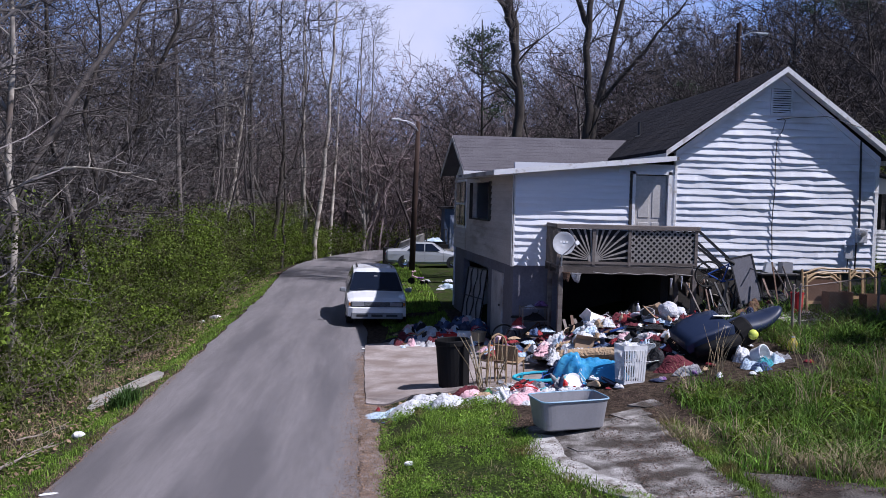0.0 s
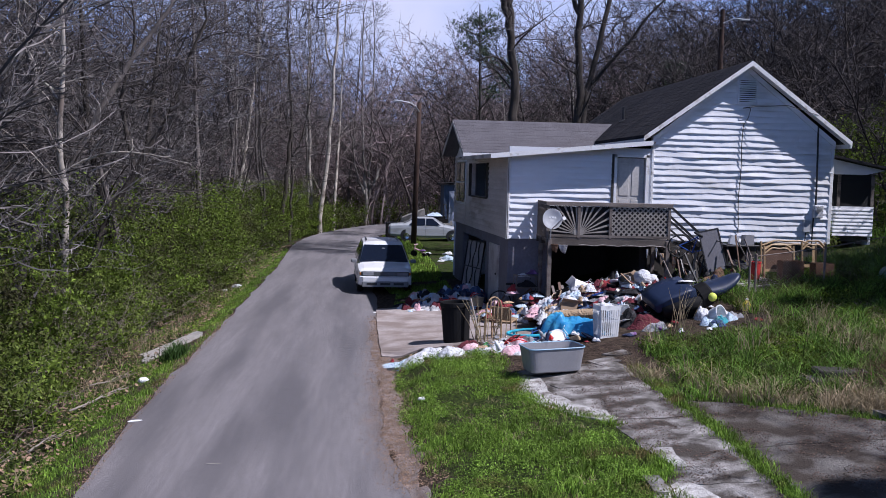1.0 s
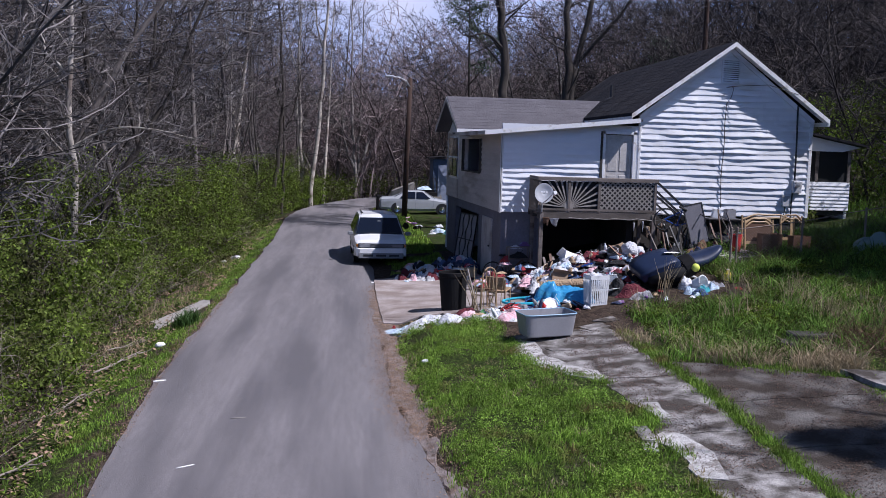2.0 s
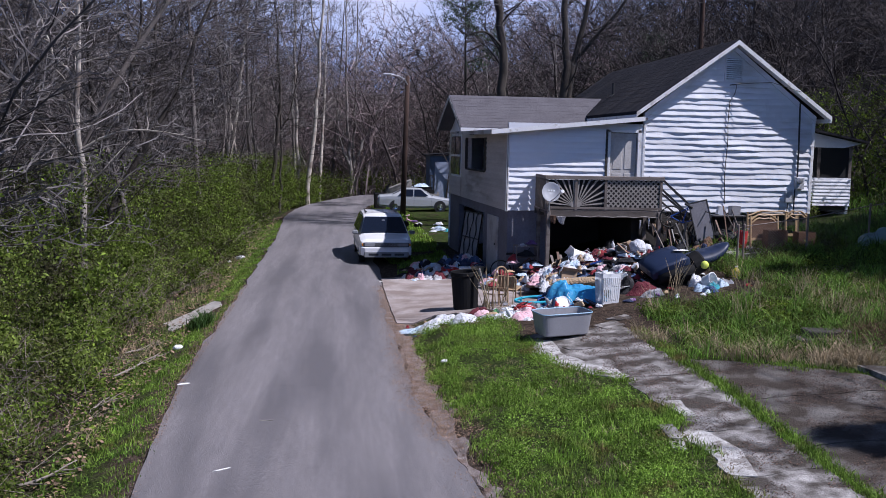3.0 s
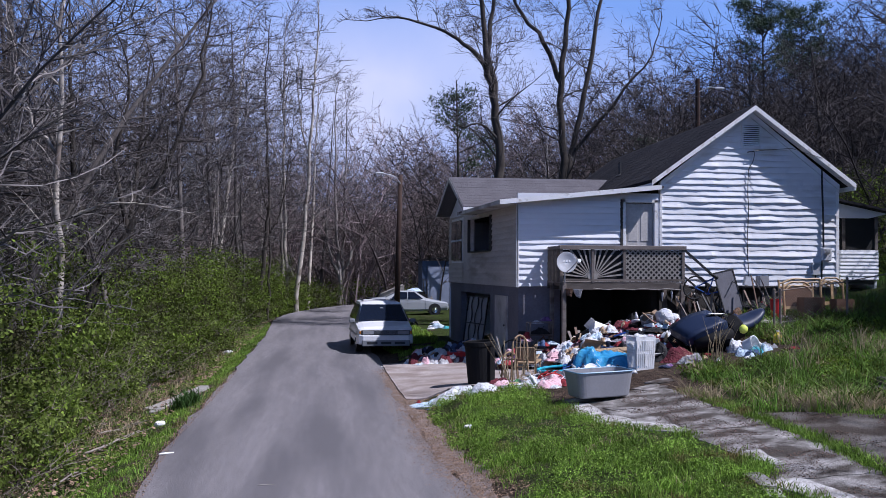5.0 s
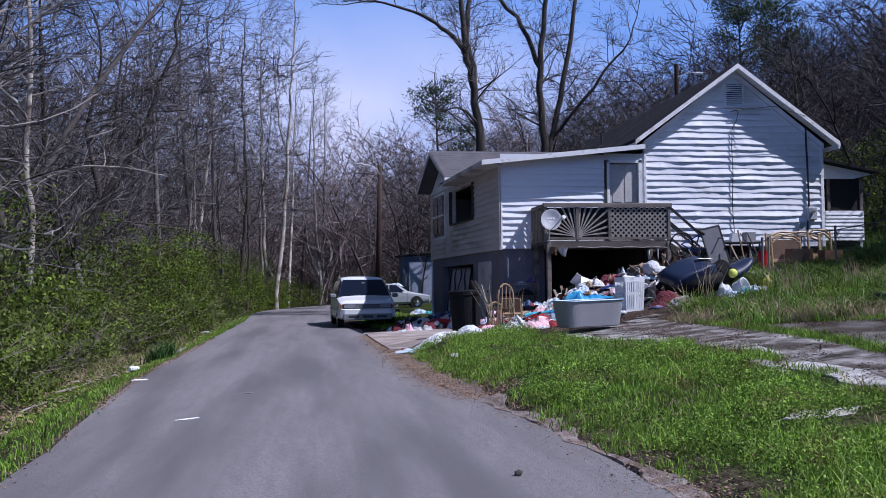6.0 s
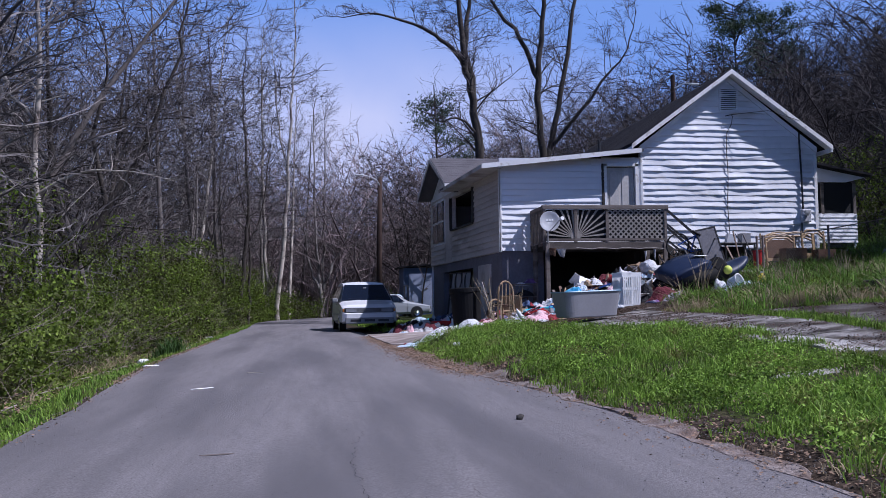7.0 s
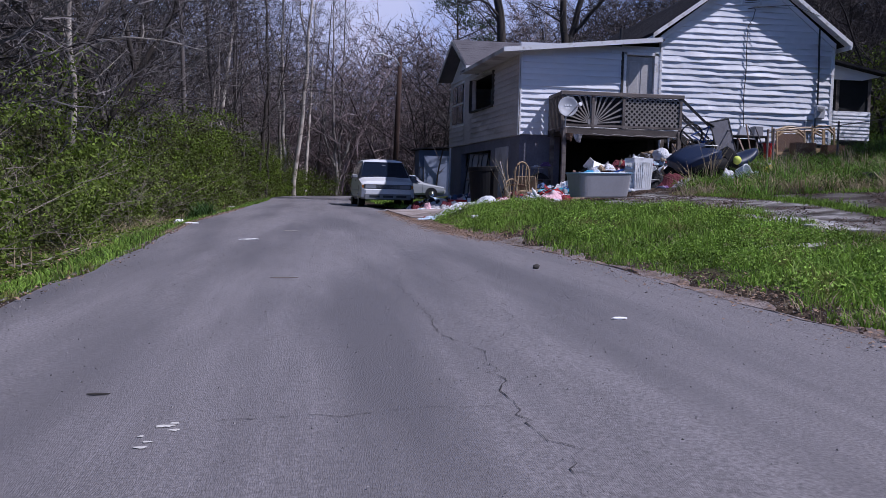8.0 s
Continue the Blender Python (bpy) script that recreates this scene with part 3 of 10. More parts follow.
# wing wall coloured near-black for the shaded gap under its fascia
bm = bmesh.new()
box(bm, 2.95, 7.6, WY0 + 0.3, WY0 + 0.4, 4.6, WEZ - 0.05)
part("wing_wall", bm, DARK, house)

# floor, ceiling and the basement under the addition; DARK surfaces carry the shade inside
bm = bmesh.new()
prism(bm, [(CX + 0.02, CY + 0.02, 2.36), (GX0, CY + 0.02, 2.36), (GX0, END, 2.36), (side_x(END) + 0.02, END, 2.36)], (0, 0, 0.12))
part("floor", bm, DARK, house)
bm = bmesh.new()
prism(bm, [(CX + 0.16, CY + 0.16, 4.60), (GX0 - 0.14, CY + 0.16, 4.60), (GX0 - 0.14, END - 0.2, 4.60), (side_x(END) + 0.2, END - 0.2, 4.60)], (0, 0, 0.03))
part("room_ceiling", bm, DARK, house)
wall_run("block_wall", (CX + 0.04, CY + 0.05), (4.70, CY + 0.05), -0.3, 2.34, 0.2, [], BLOCK, "painted grey-blue block wall")
wall_run("basement_wall", (side_x(END, -0.04), END), (CX + 0.04, CY + 0.05), -0.4, 2.31, 0.2, [(along(31.6), along(27.2), 0.1, 2.0), (along(26.45), along(25.0), 0.2, 2.0)], BLOCK)
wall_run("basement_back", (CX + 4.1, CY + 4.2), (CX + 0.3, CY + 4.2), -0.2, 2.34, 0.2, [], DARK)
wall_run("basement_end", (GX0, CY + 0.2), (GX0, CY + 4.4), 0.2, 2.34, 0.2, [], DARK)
# near-black foundation: the shade at the wall's foot is in its colour
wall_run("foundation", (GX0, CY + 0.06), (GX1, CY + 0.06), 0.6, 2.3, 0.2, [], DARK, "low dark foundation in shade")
bm = bmesh.new()
prism(bm, [(side_x(26.42, 0.005), 26.42, 0.15), (side_x(25.02, 0.005), 25.02, 0.15), (side_x(25.02, 0.005), 25.02, 2.02), (side_x(26.42, 0.005), 26.42, 2.02)], (0.05, 0, 0))
bd = part("basement_door", bm, PLY, house, "flat grey-white basement door")
bm = bmesh.new()
lathe(bm, [(0.0, 0), (0.03, 0.005), (0.035, 0.03), (0.0, 0.05)], 10, pose(side_x(25.2, 0.006), 25.2, 1.15, 0, -90, 0))
part("door_knob", bm, BLACKMETAL, bd)

# corner boards
for x, y, z0, z1, w in ((CX, CY, 2.30, 4.62, 0.07), (GX1 - 0.03, CY, 2.34, 5.26, 0.10), (GX0 + 0.02, CY, 2.40, 5.1, 0.07)):
    bm = bmesh.new()
    box(bm, x - w / 2, x + w / 2, y - 0.045, y - 0.003, z0, z1, 0.006)
    part("corner_board", bm, TRIM, house)
bm = bmesh.new()
prism(bm, [(CX - 0.04, CY - 0.045, 2.30), (CX - 0.04, CY + 0.05, 2.30), (CX - 0.003, CY + 0.05, 2.30), (CX - 0.003, CY - 0.045, 2.30)], (0, 0, 2.34))
part("corner_board", bm, TRIM, house)

# entrance door on the deck, in a white frame
bm = bmesh.new()
box(bm, DOOR[0] + 0.02, DOOR[1] - 0.02, CY + 0.05, CY + 0.09, DOOR[2], DOOR[3] - 0.02, 0.004)
door = part("door", bm, PLY, house, "grey-white panel door, shaded by the eave")
for x0, x1, z0, z1 in ((6.68, 6.96, 2.75, 3.5), (7.04, 7.32, 2.75, 3.5), (6.68, 6.96, 3.62, 4.55), (7.04, 7.32, 3.62, 4.55)):
    bm = bmesh.new()
    box(bm, x0, x1, CY + 0.036, CY + 0.052, z0, z1, 0.008)
    part("door_panel", bm, PLY, door)
for x0, x1, z0, z1, mt in ((6.50, 6.58, 2.45, 4.80, TRIM), (7.42, 7.52, 2.45, 4.80, TRIM), (6.43, 6.49, 2.45, 4.80, DARK), (6.50, 7.52, 4.72, 4.80, TRIM)):
    bm = bmesh.new()
    box(bm, x0, x1, CY - 0.055, CY + 0.03, z0, z1, 0.005)
    part("door_frame", bm, mt, house)

# window near the far end of the road wall: two sashes with a muntin
a, b = WIN[0], WIN[1]


def on_side(u, out, z):
    dx, dy = (P_NEAR[0] - P_FAR[0]) / LS, (P_NEAR[1] - P_FAR[1]) / LS
    return Vector((P_FAR[0] + dx * u - out * dy, P_FAR[1] + dy * u + out * dx, z))


def side_bar(bm, u0, u1, z0, z1, o0, o1):
    q = [on_side(u0, o0, z0), on_side(u1, o0, z0), on_side(u1, o0, z1), on_side(u0, o0, z1)]
    return prism(bm, q, on_side(0, o1, 0) - on_side(0, o0, 0))


bm = bmesh.new()
for u0, u1, z0, z1 in ((a - 0.08, a, WIN[2] - 0.08, WIN[3] + 0.08), (b, b + 0.08, WIN[2] - 0.08, WIN[3] + 0.08), (a, b, WIN[3], WIN[3] + 0.08), (a, b, WIN[2] - 0.08, WIN[2]), ((a + b) / 2 - 0.05, (a + b) / 2 + 0.05, WIN[2], WIN[3])):
    side_bar(bm, u0, u1, z0, z1, -0.02, 0.05)
window = part("window", bm, TRIM, house, "paired sash window in a white frame")
WINGLASS = material("window_glass", (0.05, 0.06, 0.07), 0.05, 0.05, 2, 0, 10, spec=0.8)
for u0, u1 in ((a, (a + b) / 2 - 0.05), ((a + b) / 2 + 0.05, b)):
    for z0, z1 in ((WIN[2], 3.81), (3.85, WIN[3])):
        bm = bmesh.new()
        side_bar(bm, u0 + 0.03, u1 - 0.03, z0 + 0.02, z1 - 0.02, -0.06, -0.05)
        part("pane", bm, WINGLASS, window)
    bm = bmesh.new()
    side_bar(bm, u0, u1, 3.80, 3.86, -0.07, -0.01)
    part("meeting_rail", bm, TRIM, window)
# trim left round the empty opening
bm = bmesh.new()
for u0, u1, z0, z1 in ((HOLE[0] - 0.03, HOLE[0], HOLE[2], HOLE[3]), (HOLE[1], HOLE[1] + 0.03, HOLE[2], HOLE[3]), (HOLE[0], HOLE[1], HOLE[2] - 0.04, HOLE[2])):
    side_bar(bm, u0, u1, z0, z1, -0.10, 0.03)
part("opening_trim", bm, DARK, house)
bm = bmesh.new()
side_bar(bm, HOLE[0] - 1.15, HOLE[0] - 0.03, 2.32, 4.6, 0.002, 0.034)
part("plain_panel", bm, PLY, house, "bare panel where siding is missing")

# gable vent
VX0, VX1, VZ0, VZ1 = 10.02, 10.60, 6.34, 7.06
bm = bmesh.new()
for x0, x1, z0, z1 in ((VX0, VX0 + 0.05, VZ0, VZ1), (VX1 - 0.05, VX1, VZ0, VZ1), (VX0 + 0.05, VX1 - 0.05, VZ0, VZ0 + 0.05), (VX0 + 0.05, VX1 - 0.05, VZ1 - 0.05, VZ1)):
    box(bm, x0, x1, CY - 0.075, CY - 0.005, z0, z1)
vent = part("gable_vent", bm, SIDING, house, "white louvred attic vent")
bm = bmesh.new()
box(bm, VX0 + 0.05, VX1 - 0.05, CY - 0.03, CY - 0.026, VZ0 + 0.05, VZ1 - 0.05)
part("backing", bm, DARK, vent)
for i in range(10):
    z = VZ0 + 0.07 + i * 0.06
    bm = bmesh.new()
    prism(bm, [(VX0 + 0.05, CY - 0.070, z), (VX0 + 0.05, CY - 0.034, z + 0.035), (VX0 + 0.05, CY - 0.034, z + 0.045), (VX0 + 0.05, CY - 0.070, z + 0.010)], (VX1 - VX0 - 0.1, 0, 0))
    part("slat", bm, SIDING, vent)

# electric meter, mast and cables on the gable wall
bm = bmesh.new()
box(bm, 12.42, 12.70, CY - 0.18, CY - 0.03, 3.10, 3.48, 0.02)
meter = part("meter_box", bm, GREYPLASTIC, house, "grey electric meter box")
bm = bmesh.new()
lathe(bm, [(0.0, 0), (0.09, 0), (0.09, 0.06), (0.075, 0.10), (0.0, 0.11)], 18, pose(12.52, CY - 0.18, 3.36, 90, 0, 0))
part("meter_dial", bm, STEEL, meter)
bm = bmesh.new()
box(bm, 12.14, 12.36, CY - 0.12, CY - 0.03, 2.68, 3.02, 0.015)
part("breaker_box", bm, GREYPLASTIC, house)
bm = bmesh.new()
tube(bm, [(12.50, CY - 0.07, 3.48), (12.49, CY - 0.07, 4.4), (12.45, CY - 0.07, 5.75)], 0.028, 8)
part("service_mast", bm, BLACKMETAL, house)
bm = bmesh.new()
tube(bm, [(12.45, CY - 0.07, 3.1), (12.44, CY - 0.07, 2.3)], 0.02, 6)
tube(bm, [(12.25, CY - 0.07, 2.7), (12.22, CY - 0.07, 2.3)], 0.015, 6)
part("conduit", bm, BLACKMETAL, house)
bm = bmesh.new()
pts = [(10.34, CY - 0.10, 6.24), (10.40, CY - 0.10, 6.20), (10.36, CY - 0.06, 5.95), (10.22, CY - 0.06, 5.72), (10.20, CY - 0.06, 5.2)] + [(10.20 + 0.02 * math.sin(k), CY - 0.06, 5.0 - 0.3 * k) for k in range(9)]
tube(bm, pts, 0.012, 5)
part("cable", bm, BLACKMETAL, house)
bm = bmesh.new()
tube(bm, [(10.2, CY - 0.04, 6.22), (10.34, CY - 0.16, 6.24), (10.5, CY - 0.16, 6.26)], 0.014, 5)
tube(bm, [(10.5, CY - 0.16, 6.26), (11.3, CY - 0.5, 6.3), (12.3, CY - 0.38, 6.05)], 0.008, 4)
part("cable_bracket", bm, BLACKMETAL, house)
# roof vent pipe
bm = bmesh.new()
lathe(bm, [(0.0, 0), (0.16, 0.0), (0.07, 0.06), (0.05, 0.08), (0.05, 0.5), (0.0, 0.5)], 12, pose(8.35, 30.0, 6.1))
part("vent_pipe", bm, BLACKMETAL, house)

# side porch of the main house
PX1, PY = 14.72, 24.6
bm = bmesh.new()
prism(bm, [(GX1 + 0.0, PY - 0.35, 5.02), (PX1 + 0.35, PY - 0.35, 4.62), (PX1 + 0.35, 30.5, 4.62), (GX1, 30.5, 5.02)], (0, 0, -0.07))
part("porch_roof", bm, SHINGLE_DARK, house)
bm = bmesh.new()
prism(bm, [(GX1 + 0.01, PY - 0.02, 4.93), (PX1 + 0.3, PY - 0.02, 4.54), (PX1 - 0.3, PY - 0.02, 4.40), (GX1 + 0.01, PY - 0.02, 4.40)], (0, 0.06, 0))
part("porch_gable", bm, SIDING, house)
bm = bmesh.new()
box(bm, GX1 + 0.02, PX1, PY, PY + 0.08, 2.55, 3.42)
pw = part("porch_wall", bm, SIDING, house, "low white siding wall of a screened porch")
clad(pw, (GX1 + 0.02, PY), (PX1, PY), 2.55, lambda u: 3.4, 0.11, SIDING, 0.006)
bm = bmesh.new()
box(bm, PX1 - 0.08, PX1, PY + 0.08, 30.4, 1.9, 3.42)
part("porch_wall", bm, SIDING, house)
for x, y in ((13.62, PY + 0.04), (PX1 - 0.05, PY + 0.04), (PX1 - 0.05, 27.5), (PX1 - 0.05, 30.3)):
    bm = bmesh.new()
    box(bm, x - 0.045, x + 0.045, y - 0.045, y + 0.045, 3.42, 4.45)
    part("porch_post", bm, DECKWOOD, house)
bm = bmesh.new()
box(bm, GX1, PX1, PY + 0.1, 30.4, 2.40, 2.52)
part("porch_floor", bm, DARK, house)

# opaque near-black screens: the porch's unlit interior is in their colour
SCREEN = material("screen_with_porch_shade", (0.012, 0.013, 0.014), 0.8, 0.2, 4, 0.1, 60)
for x0, x1 in ((GX1 + 0.06, 13.575), (13.665, PX1 - 0.095)):
    bm = bmesh.new()
    box(bm, x0, x1, PY + 0.035, PY + 0.045, 3.43, 4.39)
    part("insect_screen", bm, SCREEN, house, "insect screen with the dark porch interior in its colour")
bm = bmesh.new()
box(bm, PX1 - 0.05, PX1 - 0.04, PY + 0.1, 30.3, 3.43, 4.5)
part("insect_screen", bm, SCREEN, house)
# boards of siding last
clad(gable, (GX0, CY), (GX1, CY), 2.36, lambda u: min(EAVE_Z + slope * u, EAVE_Z + slope * (GX1 - GX0 - u)) - 0.02, 0.172, SIDING, 0.038, seed=2.0)
clad(front, (CX + 0.04, CY), (6.43, CY), 2.33, lambda u: 4.58 + 0.10 * u, 0.172, SIDING, 0.024, seed=5.0, proud=0.030)
clad(front, (6.43, CY), (GX0 - 0.02, CY), 4.8, lambda u: 4.92 + 0.10 * u, 0.172, SIDING, 0.0, seed=5.0)
clad(side, P_FAR, P_NEAR, 2.31, lambda u: 4.66, 0.172, SHADE_GRIMY, 0.014, [(HOLE[0] - 1.15, HOLE[1], HOLE[2], HOLE[3]), (WIN[0] - 0.08, WIN[1] + 0.08, WIN[2] - 0.08, WIN[3] + 0.08), (HOLE[0] - 1.15, HOLE[0] - 0.03, 2.0, 4.8)], seed=7.0, proud=0.034)


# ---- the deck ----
BACKING_BLACK = material("black_backing", (0.012, 0.012, 0.014), 0.9, 0.2, 3, 0.2, 40)
DECKDARK = material("dark_deck_wood", (0.10, 0.085, 0.075), 0.9, 0.3, 2, 0.3, 30, stretch=(1, 1, 4))
deck = thing("deck", "weathered wooden deck with sunburst and lattice railings", "deck", (6.0, 23.0, 0))
DX0, DX1, DY0, DY1, DZ = 4.30, 7.74, 22.26, CY - 0.06, 2.47
n_plank = 11
for i in range(n_plank):
    y0 = DY0 + (DY1 - DY0) * i / n_plank
    bm = bmesh.new()
    box(bm, DX0, DX1, y0 + 0.004, y0 + (DY1 - DY0) / n_plank - 0.004, DZ - 0.035, DZ, 0.004)
    part("plank", bm, DECKWOOD, deck)
# rear joists darker than the front one: under-deck shade in their colour
for y in (DY0 + 0.02, DY1 - 0.05, (DY0 + DY1) / 2):
    bm = bmesh.new()
    box(bm, DX0, DX1, y - 0.02, y + 0.02, DZ - 0.20, DZ - 0.037)
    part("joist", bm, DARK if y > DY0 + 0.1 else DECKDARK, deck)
for x, y in ((DX0 + 0.12, DY0 + 0.03), (DX1 - 0.06, DY0 + 0.03), (DX0 + 0.12, DY1 - 0.1), (DX1 - 0.06, DY1 - 0.1)):
    bm = bmesh.new()
    box(bm, x - 0.055, x + 0.055, y - 0.055, y + 0.055, lands(x, y) - 0.1, DZ - 0.037, 0.008)
    part("post", bm, DECKWOOD, deck)
RT = 3.45
for x in (DX0 + 0.05, 5.20, 6.07, DX1 - 0.04):
    bm = bmesh.new()
    box(bm, x - 0.035, x + 0.035, DY0 - 0.01, DY0 + 0.06, DZ, RT - 0.10)
    part("rail_post", bm, DECKWOOD, deck)
bm = bmesh.new()
box(bm, DX0 - 0.02, DX1 + 0.04, DY0 - 0.035, DY0 + 0.075, RT - 0.11, RT, 0.01)
part("top_rail", bm, DECKWOOD, deck, "broad grey top rail")
bm = bmesh.new()
box(bm, DX0, DX1, DY0 - 0.012, DY0 + 0.03, DZ + 0.03, DZ + 0.09)
part("bottom_rail", bm, DECKWOOD, deck)
bm = bmesh.new()
box(bm, DX0 + 0.01, DX0 + 0.09, DY0 + 0.08, DY1, RT - 0.1, RT - 0.01, 0.01)
part("top_rail", bm, DECKWOOD, deck)
for i in range(9):
    y = DY0 + 0.12 + i * 0.165
    bm = bmesh.new()
    box(bm, DX0 + 0.025, DX0 + 0.055, y, y + 0.13, DZ - 0.1, RT - 0.1)
    part("slat", bm, DECKDARK, deck)
# added near-black panel: makes the gaps in the railing read black
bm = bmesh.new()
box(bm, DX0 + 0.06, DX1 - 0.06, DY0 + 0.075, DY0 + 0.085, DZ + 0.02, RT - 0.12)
part("backing_sheet", bm, BACKING_BLACK, deck, "black backing panel added behind the railing")
# sunburst: rays from the foot of the second rail post
for x0, x1, sgn in ((DX0 + 0.09, 5.165, -1), (5.235, 6.035, 1)):
    hub = (5.165 if sgn < 0 else 5.235, DY0 + 0.02, DZ + 0.12)
    zt = RT - 0.12
    for k in range(8):
        an = radians(6 + k * 11.5)
        lx = (x1 - x0)
        r = min(lx / max(math.cos(an), 1e-3), (zt - hub[2]) / max(math.sin(an), 1e-3))
        a = Vector(hub) + Vector((sgn * math.cos(an), 0, math.sin(an))) * 0.10
        b = Vector(hub) + Vector((sgn * math.cos(an), 0, math.sin(an))) * r
        bm = bmesh.new()
        d = (b - a).normalized()
        s = Vector((-d.z, 0, d.x))
        prism(bm, [a + s * 0.010, a - s * 0.010, b - s * 0.026, b + s * 0.026], (0, 0.018, 0))
        part("ray", bm, LATTICE, deck)
    bm = bmesh.new()
    box(bm, hub[0] - 0.09 if sgn < 0 else hub[0], hub[0] if sgn < 0 else hub[0] + 0.09, DY0 + 0.008, DY0 + 0.05, DZ + 0.09, DZ + 0.22)
    part("sunburst_hub", bm, LATTICE, deck)
# lattice panel
LX0, LX1, LZ0, LZ1 = 6.11, DX1 - 0.08, DZ + 0.09, RT - 0.11
for sgn in (1, -1):
    c = -1.0
    while c < 2.7:
        # line x - x0 = c + t, z - z0 = t (or mirrored), clipped to the panel
        W, Hh = LX1 - LX0, LZ1 - LZ0
        t0, t1 = max(0, -c), min(Hh, W - c)
        if t1 - t0 > 0.05:
            xa, xb = c + t0, c + t1
            if sgn < 0:
                xa, xb = W - xa, W - xb
            bm = bmesh.new()
            y = DY0 + (0.012 if sgn > 0 else 0.024)
            a, b = Vector((LX0 + xa, y, LZ0 + t0)), Vector((LX0 + xb, y, LZ0 + t1))
            d = (b - a).normalized()
            s = Vector((-d.z, 0, d.x)) * 0.019
            prism(bm, [a + s, a - s, b - s, b + s], (0, 0.009, 0))
            part("lattice_strip", bm, LATTICE, deck)
        c += 0.145
# fringe hanging under the deck's edge
bm = bmesh.new()
tube(bm, [(DX0 + 0.9 + k * 0.22, DY0 - 0.03, DZ - 0.16 - 0.02 * (k % 3)) for k in range(12)], 0.010, 5)
part("cord", bm, LATTICE, deck, "pale cord strung along the deck edge")
# steps beside the deck, with dark rails
for k in range(6):
    bm = bmesh.new()
    x = DX1 + 0.10 + k * 0.26
    box(bm, x, x + 0.28, DY0 + 0.25, DY1 - 0.1, DZ - 0.19 * (k + 1) - 0.035, DZ - 0.19 * (k + 1), 0.004)
    part("step", bm, DECKWOOD, deck)
for y in (DY0 + 0.22, DY1 - 0.12):
    bm = bmesh.new()
    beam(bm, (DX1, y, DZ - 0.12), (DX1 + 1.65, y, DZ - 1.28), 0.04, 0.2)
    part("stringer", bm, DARK, deck)
    bm = bmesh.new()
    beam(bm, (DX1 + 0.02, y, RT - 0.05), (DX1 + 1.3, y, RT - 1.15), 0.05, 0.06)
    part("hand_rail", bm, BLACKMETAL, deck)
    bm = bmesh.new()
    beam(bm, (DX1 + 0.02, y, RT - 0.45), (DX1 + 0.9, y, RT - 1.15), 0.04, 0.05)
    part("hand_rail", bm, BLACKMETAL, deck)


# ---- vehicles ----
def loft(bm, secs):
    rings = [[bm.verts.new((x, y, z)) for x, z in pts] for y, pts in secs]
    k = len(rings[0])
    for a, b in zip(rings, rings[1:]):
        for i in range(k):
            bm.faces.new((a[i], a[(i + 1) % k], b[(i + 1) % k], b[i]))
    bm.faces.new(rings[0])
    bm.faces.new(rings[-1][::-1])
    return bm


def car_section(zb, zh, zt, wb, wh, wt, crown=0.03):
    h = [(wb * 0.92, zb), (wb, zb + 0.12), (wh, zh - 0.16), (wh * 0.985, zh), (wt, zt - 0.03), (wt * 0.86, zt), (wt * 0.4, zt + crown)]
    return h + [(-x, z) for x, z in reversed(h)]


def wheel(parent, x, y, r, w, hub):
    bm = bmesh.new()
    lathe(bm, [(r * 0.6, -w / 2), (r * 0.93, -w / 2), (r, -w * 0.3), (r, w * 0.3), (r * 0.93, w / 2), (r * 0.6, w / 2)], 24, pose(x, y, r, 0, 90, 0))
    ty = part("tyre", bm, RUBBER, parent, smooth=False)
    s = 1 if x > 0 else -1
    bm = bmesh.new()
    lathe(bm, [(0.0, 0.035), (r * 0.2, 0.04), (r * 0.3, 0.02), (r * 0.55, 0.03), (r * 0.62, 0.0), (r * 0.62, -0.04)], 18, pose(x + s * w / 2, y, r, 0, 90 * s, 0))
    part("rim", bm, hub, ty)
    for k in range(5):
        a = 2 * math.pi * k / 5
        bm = bmesh.new()
        box(bm, x + s * (w / 2 + 0.02), x + s * (w / 2 + 0.035), y + r * 0.36 * math.cos(a) - 0.02, y + r * 0.36 * math.cos(a) + 0.02, r + r * 0.36 * math.sin(a) - 0.02, r + r * 0.36 * math.sin(a) + 0.02)
        part("rim_slot", bm, BLACKMETAL, ty)


def panel(name, pts, off, mat, parent, label="", thick=0.012):
    """A flat panel on four corners, pushed out along its normal."""
    p = [Vector(q) for q in pts]
    n = (p[1] - p[0]).cross(p[-1] - p[0]).normalized() * off
    bm = bmesh.new()
    prism(bm, p, n)
    return part(name, bm, mat, parent, label)


